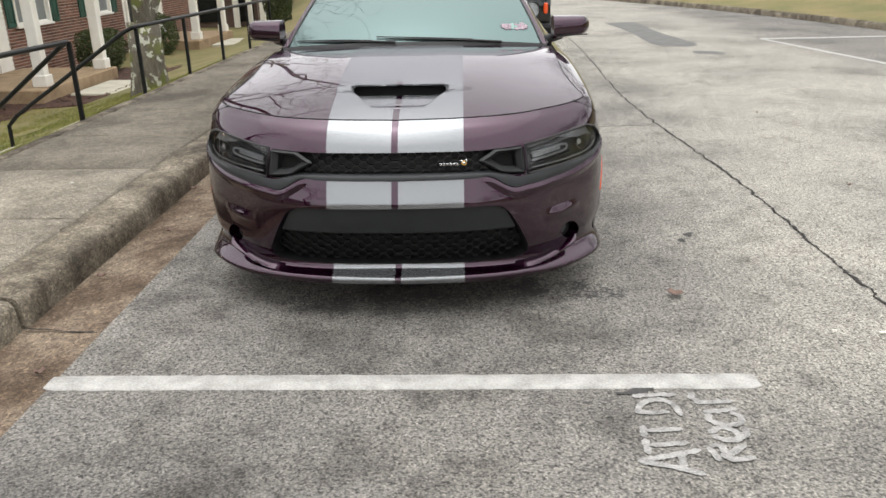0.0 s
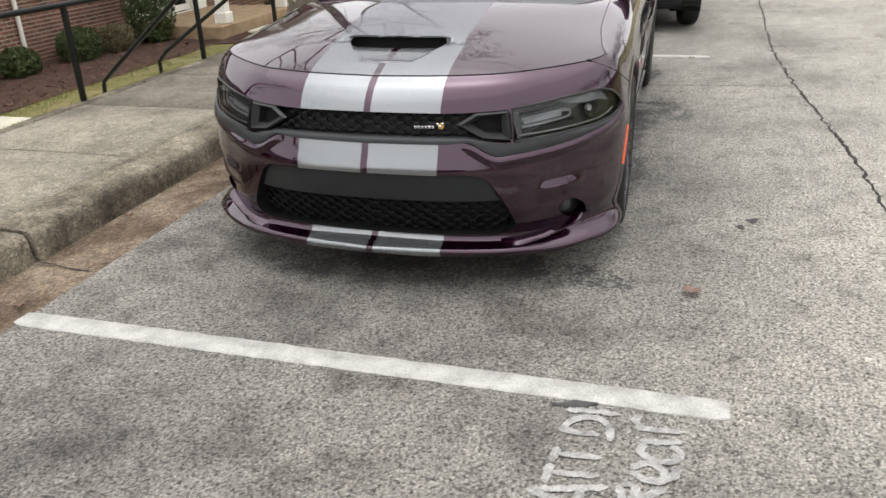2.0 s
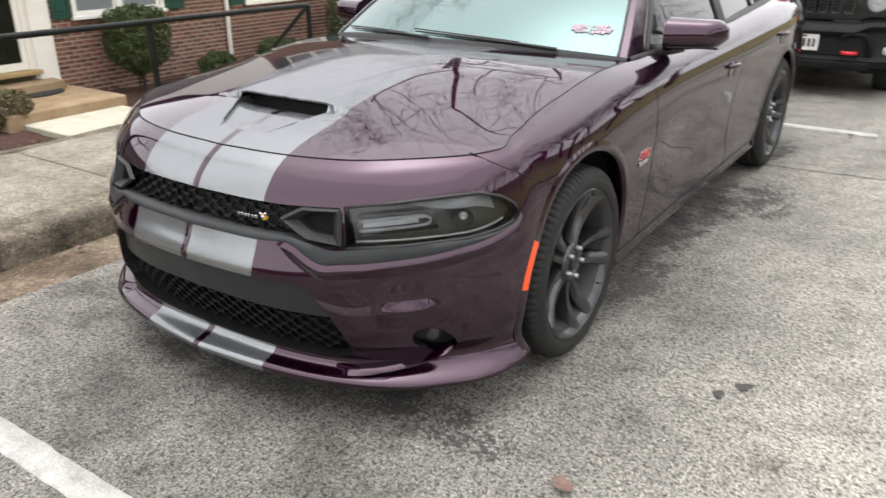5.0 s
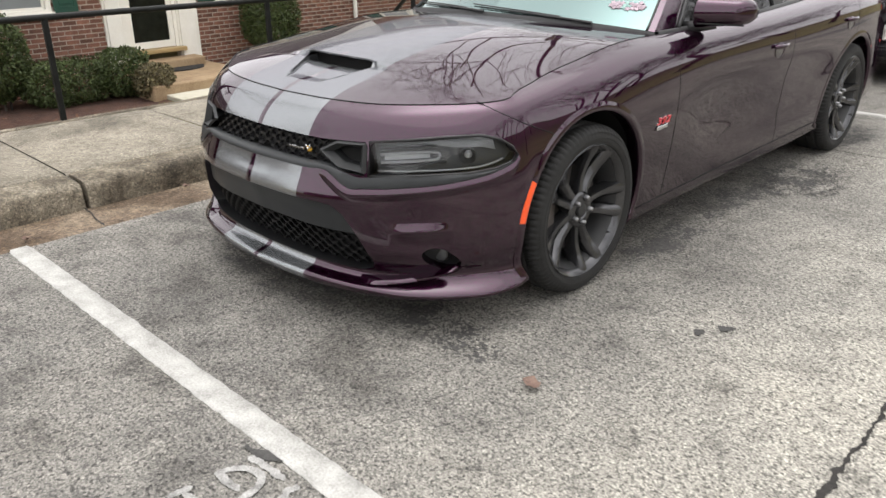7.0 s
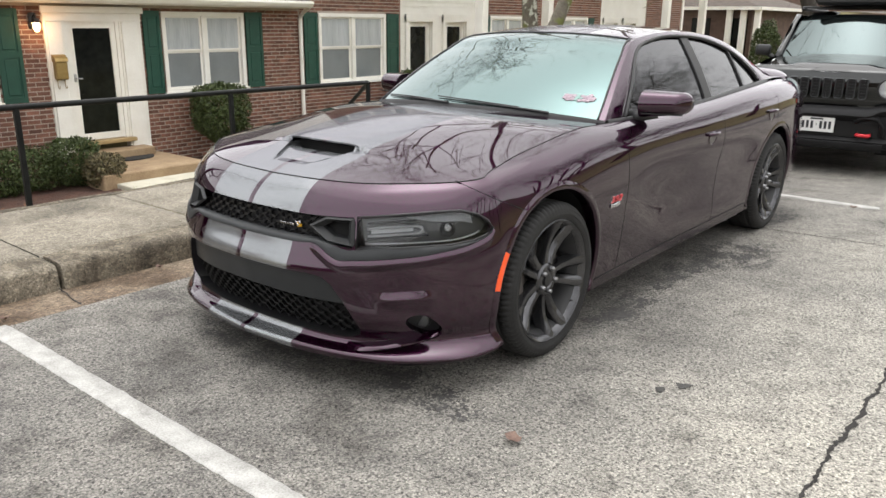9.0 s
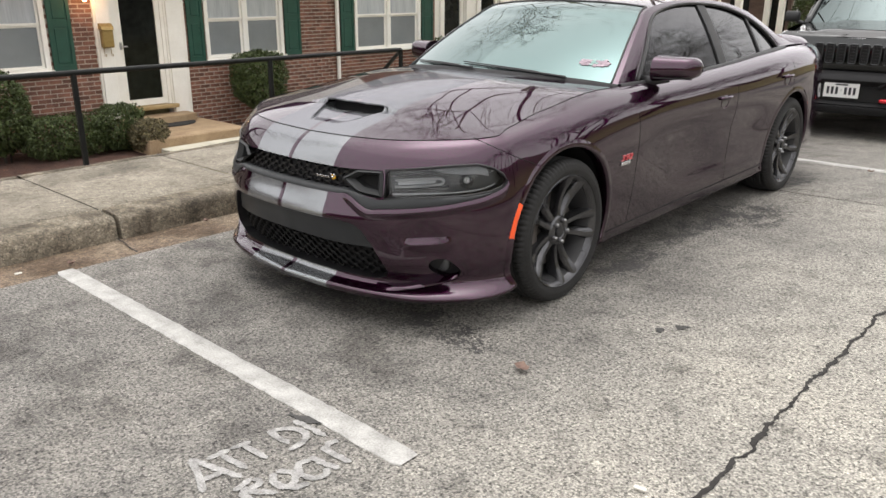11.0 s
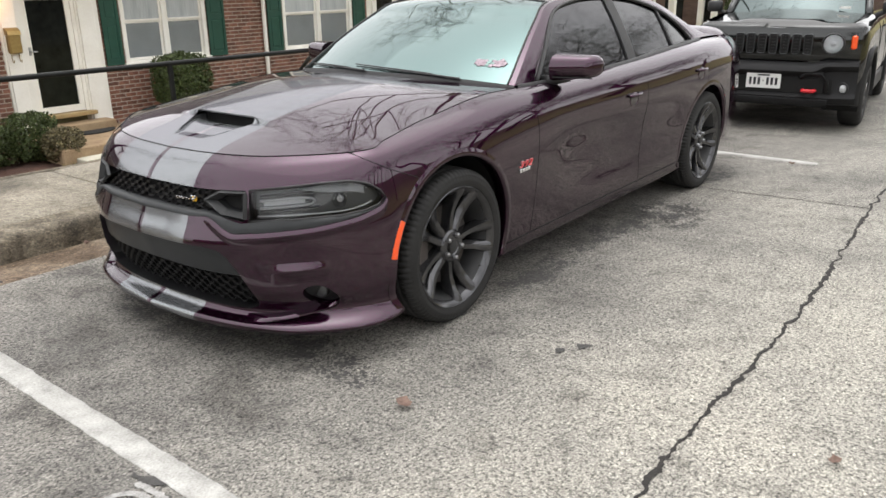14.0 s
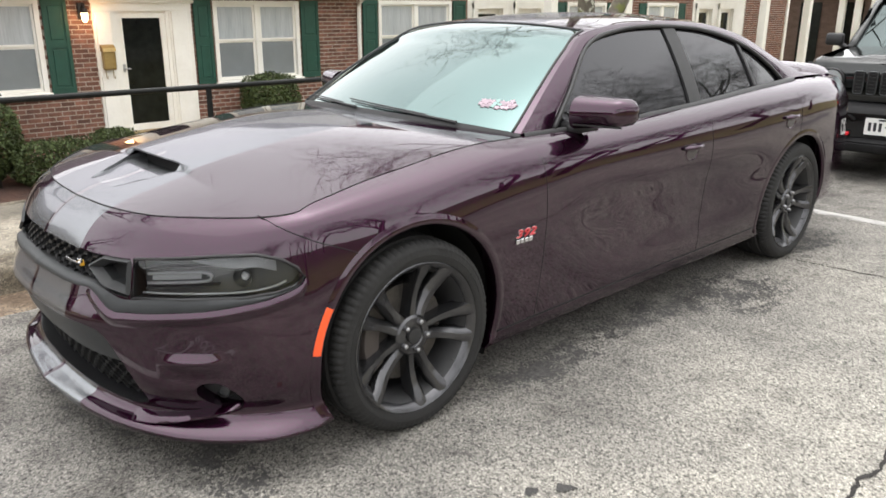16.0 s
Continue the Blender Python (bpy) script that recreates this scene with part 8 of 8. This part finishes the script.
def suv_wheel(sg, y):
    x0 = sg * .862
    at_ = lambda v: (x0 + sg * v[0], y + v[1], .352 + v[2])
    prof = [(-.03, .22), (-.005, .235), (.003, .27), (-.004, .315), (-.025, .343), (-.06, .352), (-.16, .352), (-.20, .343), (-.225, .31), (-.21, .22)]
    tb = Build()
    rows = []
    for k in range(96):
        a = math.tau * k / 96
        dip = .008 if k % 4 == 0 else 0
        rows.append([(h, (r - (dip if i in (3, 4, 7) else 0)) * math.cos(a), (r - (dip if i in (3, 4, 7) else 0)) * math.sin(a)) for i, (h, r) in enumerate(prof)])
    tb.grid(rows, close_u=True)
    tb.v = [at_(v) for v in tb.v]
    wh = tb.obj("wheel", RUBBER, suv, "black off-road tyre", smooth=40)
    rm_ = Build().lathe([(-.18, .21), (-.03, .218), (-.01, .228), (-.006, .222), (-.04, .20), (-.05, .05), (-.03, .04), (-.03, 0)], 40)
    rm_.v = [at_(v) for v in rm_.v]
    rm_.obj("rim", BLACK, wh, smooth=40)
    for k in range(5):
        a = math.tau * k / 5 + .3
        s_ = Build().box(-.04, -.012, .04, .21, -.028, .028, .006, pose(0, 0, 0, math.degrees(a), 0, 0))
        s_.v = [at_(v) for v in s_.v]
        s_.obj("spoke", RIM, wh)


for sg in (1, -1):
    for y in (.75, 3.37):
        suv_wheel(sg, y)
Build().box(-.60, .60, .2, 3.9, .28, .95).obj("underbody", DARK, suv)

# ---- lettering on the asphalt ----
FADED = noisy("faded_road_paint", (0.09, 0.088, 0.084), (0.47, 0.46, 0.44), 22, 0.85, 0.3, 170)


def brush_letter(word, strokes, width=0.025):
    """Hand-painted letter: ragged brush strokes through a few points on the road."""
    b0 = Build()
    for k, keys in enumerate(strokes):
        pts = crom(keys, 14)
        rows = []
        for i, p in enumerate(pts):
            d = pts[min(i + 1, len(pts) - 1)] - pts[max(i - 1, 0)]
            nrm = np.array([-d[1], d[0]]) / max(1e-6, np.hypot(*d))
            end = min(1.0, (min(i, len(pts) - 1 - i) + 0.8) / 3)
            wa, wb = (width / 2 * end * (1 + 0.45 * noise.noise((p[0] * 60, p[1] * 60, q)) + 0.25 * noise.noise((p[0] * 170, p[1] * 170, q))) for q in (1, 8))
            rows.append([(*(p - nrm * wa), 0.004 + 0.0006 * k), (*p, 0.0046 + 0.0006 * k), (*(p + nrm * wb), 0.004 + 0.0006 * k)])
        b0.grid(rows)
    b0.obj("letter", FADED, word)


for text, letters in (
    ("worn white hand-painted words ATT D on the asphalt", (
        [[(.54, 2.062), (.648, 2.092), (.755, 2.122)], [(.54, 2.062), (.642, 2.033), (.735, 1.994)], [(.686, 2.101), (.677, 2.022)]],
        [[(.588, 2.185), (.583, 2.098)], [(.594, 2.146), (.728, 2.160)]],
        [[(.599, 2.262), (.590, 2.19)], [(.602, 2.230), (.729, 2.240)]],
        [[(.598, 2.341), (.711, 2.344)], [(.597, 2.333), (.626, 2.399), (.69, 2.425), (.733, 2.394), (.745, 2.318)]],
        [[(.60, 2.446), (.668, 2.458), (.766, 2.459)]])),
    ("worn white hand-painted word Rear on the asphalt", (
        [[(.782, 2.14), (.799, 2.062)], [(.791, 2.146), (.823, 2.14), (.838, 2.1), (.909, 2.152)], [(.811, 2.1), (.846, 2.071), (.916, 2.079)]],
        [[(.81, 2.216), (.857, 2.249), (.897, 2.226), (.898, 2.184), (.853, 2.177), (.811, 2.203)], [(.898, 2.184), (.928, 2.209), (.938, 2.249)]],
        [[(.825, 2.345), (.89, 2.35), (.95, 2.368)], [(.84, 2.335), (.835, 2.29), (.88, 2.262), (.93, 2.275), (.945, 2.31), (.92, 2.342)]],
        [[(.812, 2.405), (.88, 2.408), (.952, 2.415)], [(.835, 2.408), (.812, 2.435), (.820, 2.472)]]))):
    word = tagged(new("road_lettering"), text, "road lettering", "road words", "structure")
    for strokes in letters:
        brush_letter(word, strokes)
# litter in the gutter and on the road
LITTER = plain("pale_litter", (.62, .60, .54), .7)
DEADLEAF = noisy("dead_leaf", (.10, .06, .045), (.22, .145, .115), 20, .8, .2, 80)
rnd = random.Random(77)
for k, (x, y) in enumerate(((-1.80, 2.06), (-1.72, 2.36), (-1.66, 2.62), (-1.85, 3.6), (-1.75, 4.3), (-1.9, 5.2), (1.74, 2.93), (-1.78, 1.2), (1.02, 8.3), (-2.6, 4.9), (-2.9, 2.2), (2.6, 5.1), (2.9, 7.7), (2.35, 3.9), (0.98, 3.33))):
    a = rnd.uniform(0, math.tau)
    s_ = rnd.uniform(.010, .020) if k != 14 else .024
    z0 = 0.146 if x < -2 else 0.007
    if k in (1, 6, 9):
        ob = Build().box(-s_, s_, -s_ * .4, s_ * .4, 0, .008, .002).obj("litter_scrap", LITTER)
        tagged(ob, "small pale scrap of litter", "litter", "litter")
    else:
        ob = Build().grid([[(u * s_ * 1.6 * (1 - .4 * v * v), v * s_, .006 + .010 * u * u + .008 * v * v) for u in (-1, -.4, .3, 1)] for v in (-1, -.3, .4, 1)]).obj("dead_leaf", DEADLEAF, smooth="all")
        tagged(ob, "curled brown dead leaf", "leaf", "dead leaves")
    ob.matrix_world = pose(x, y, z0, 0, 0, math.degrees(a))
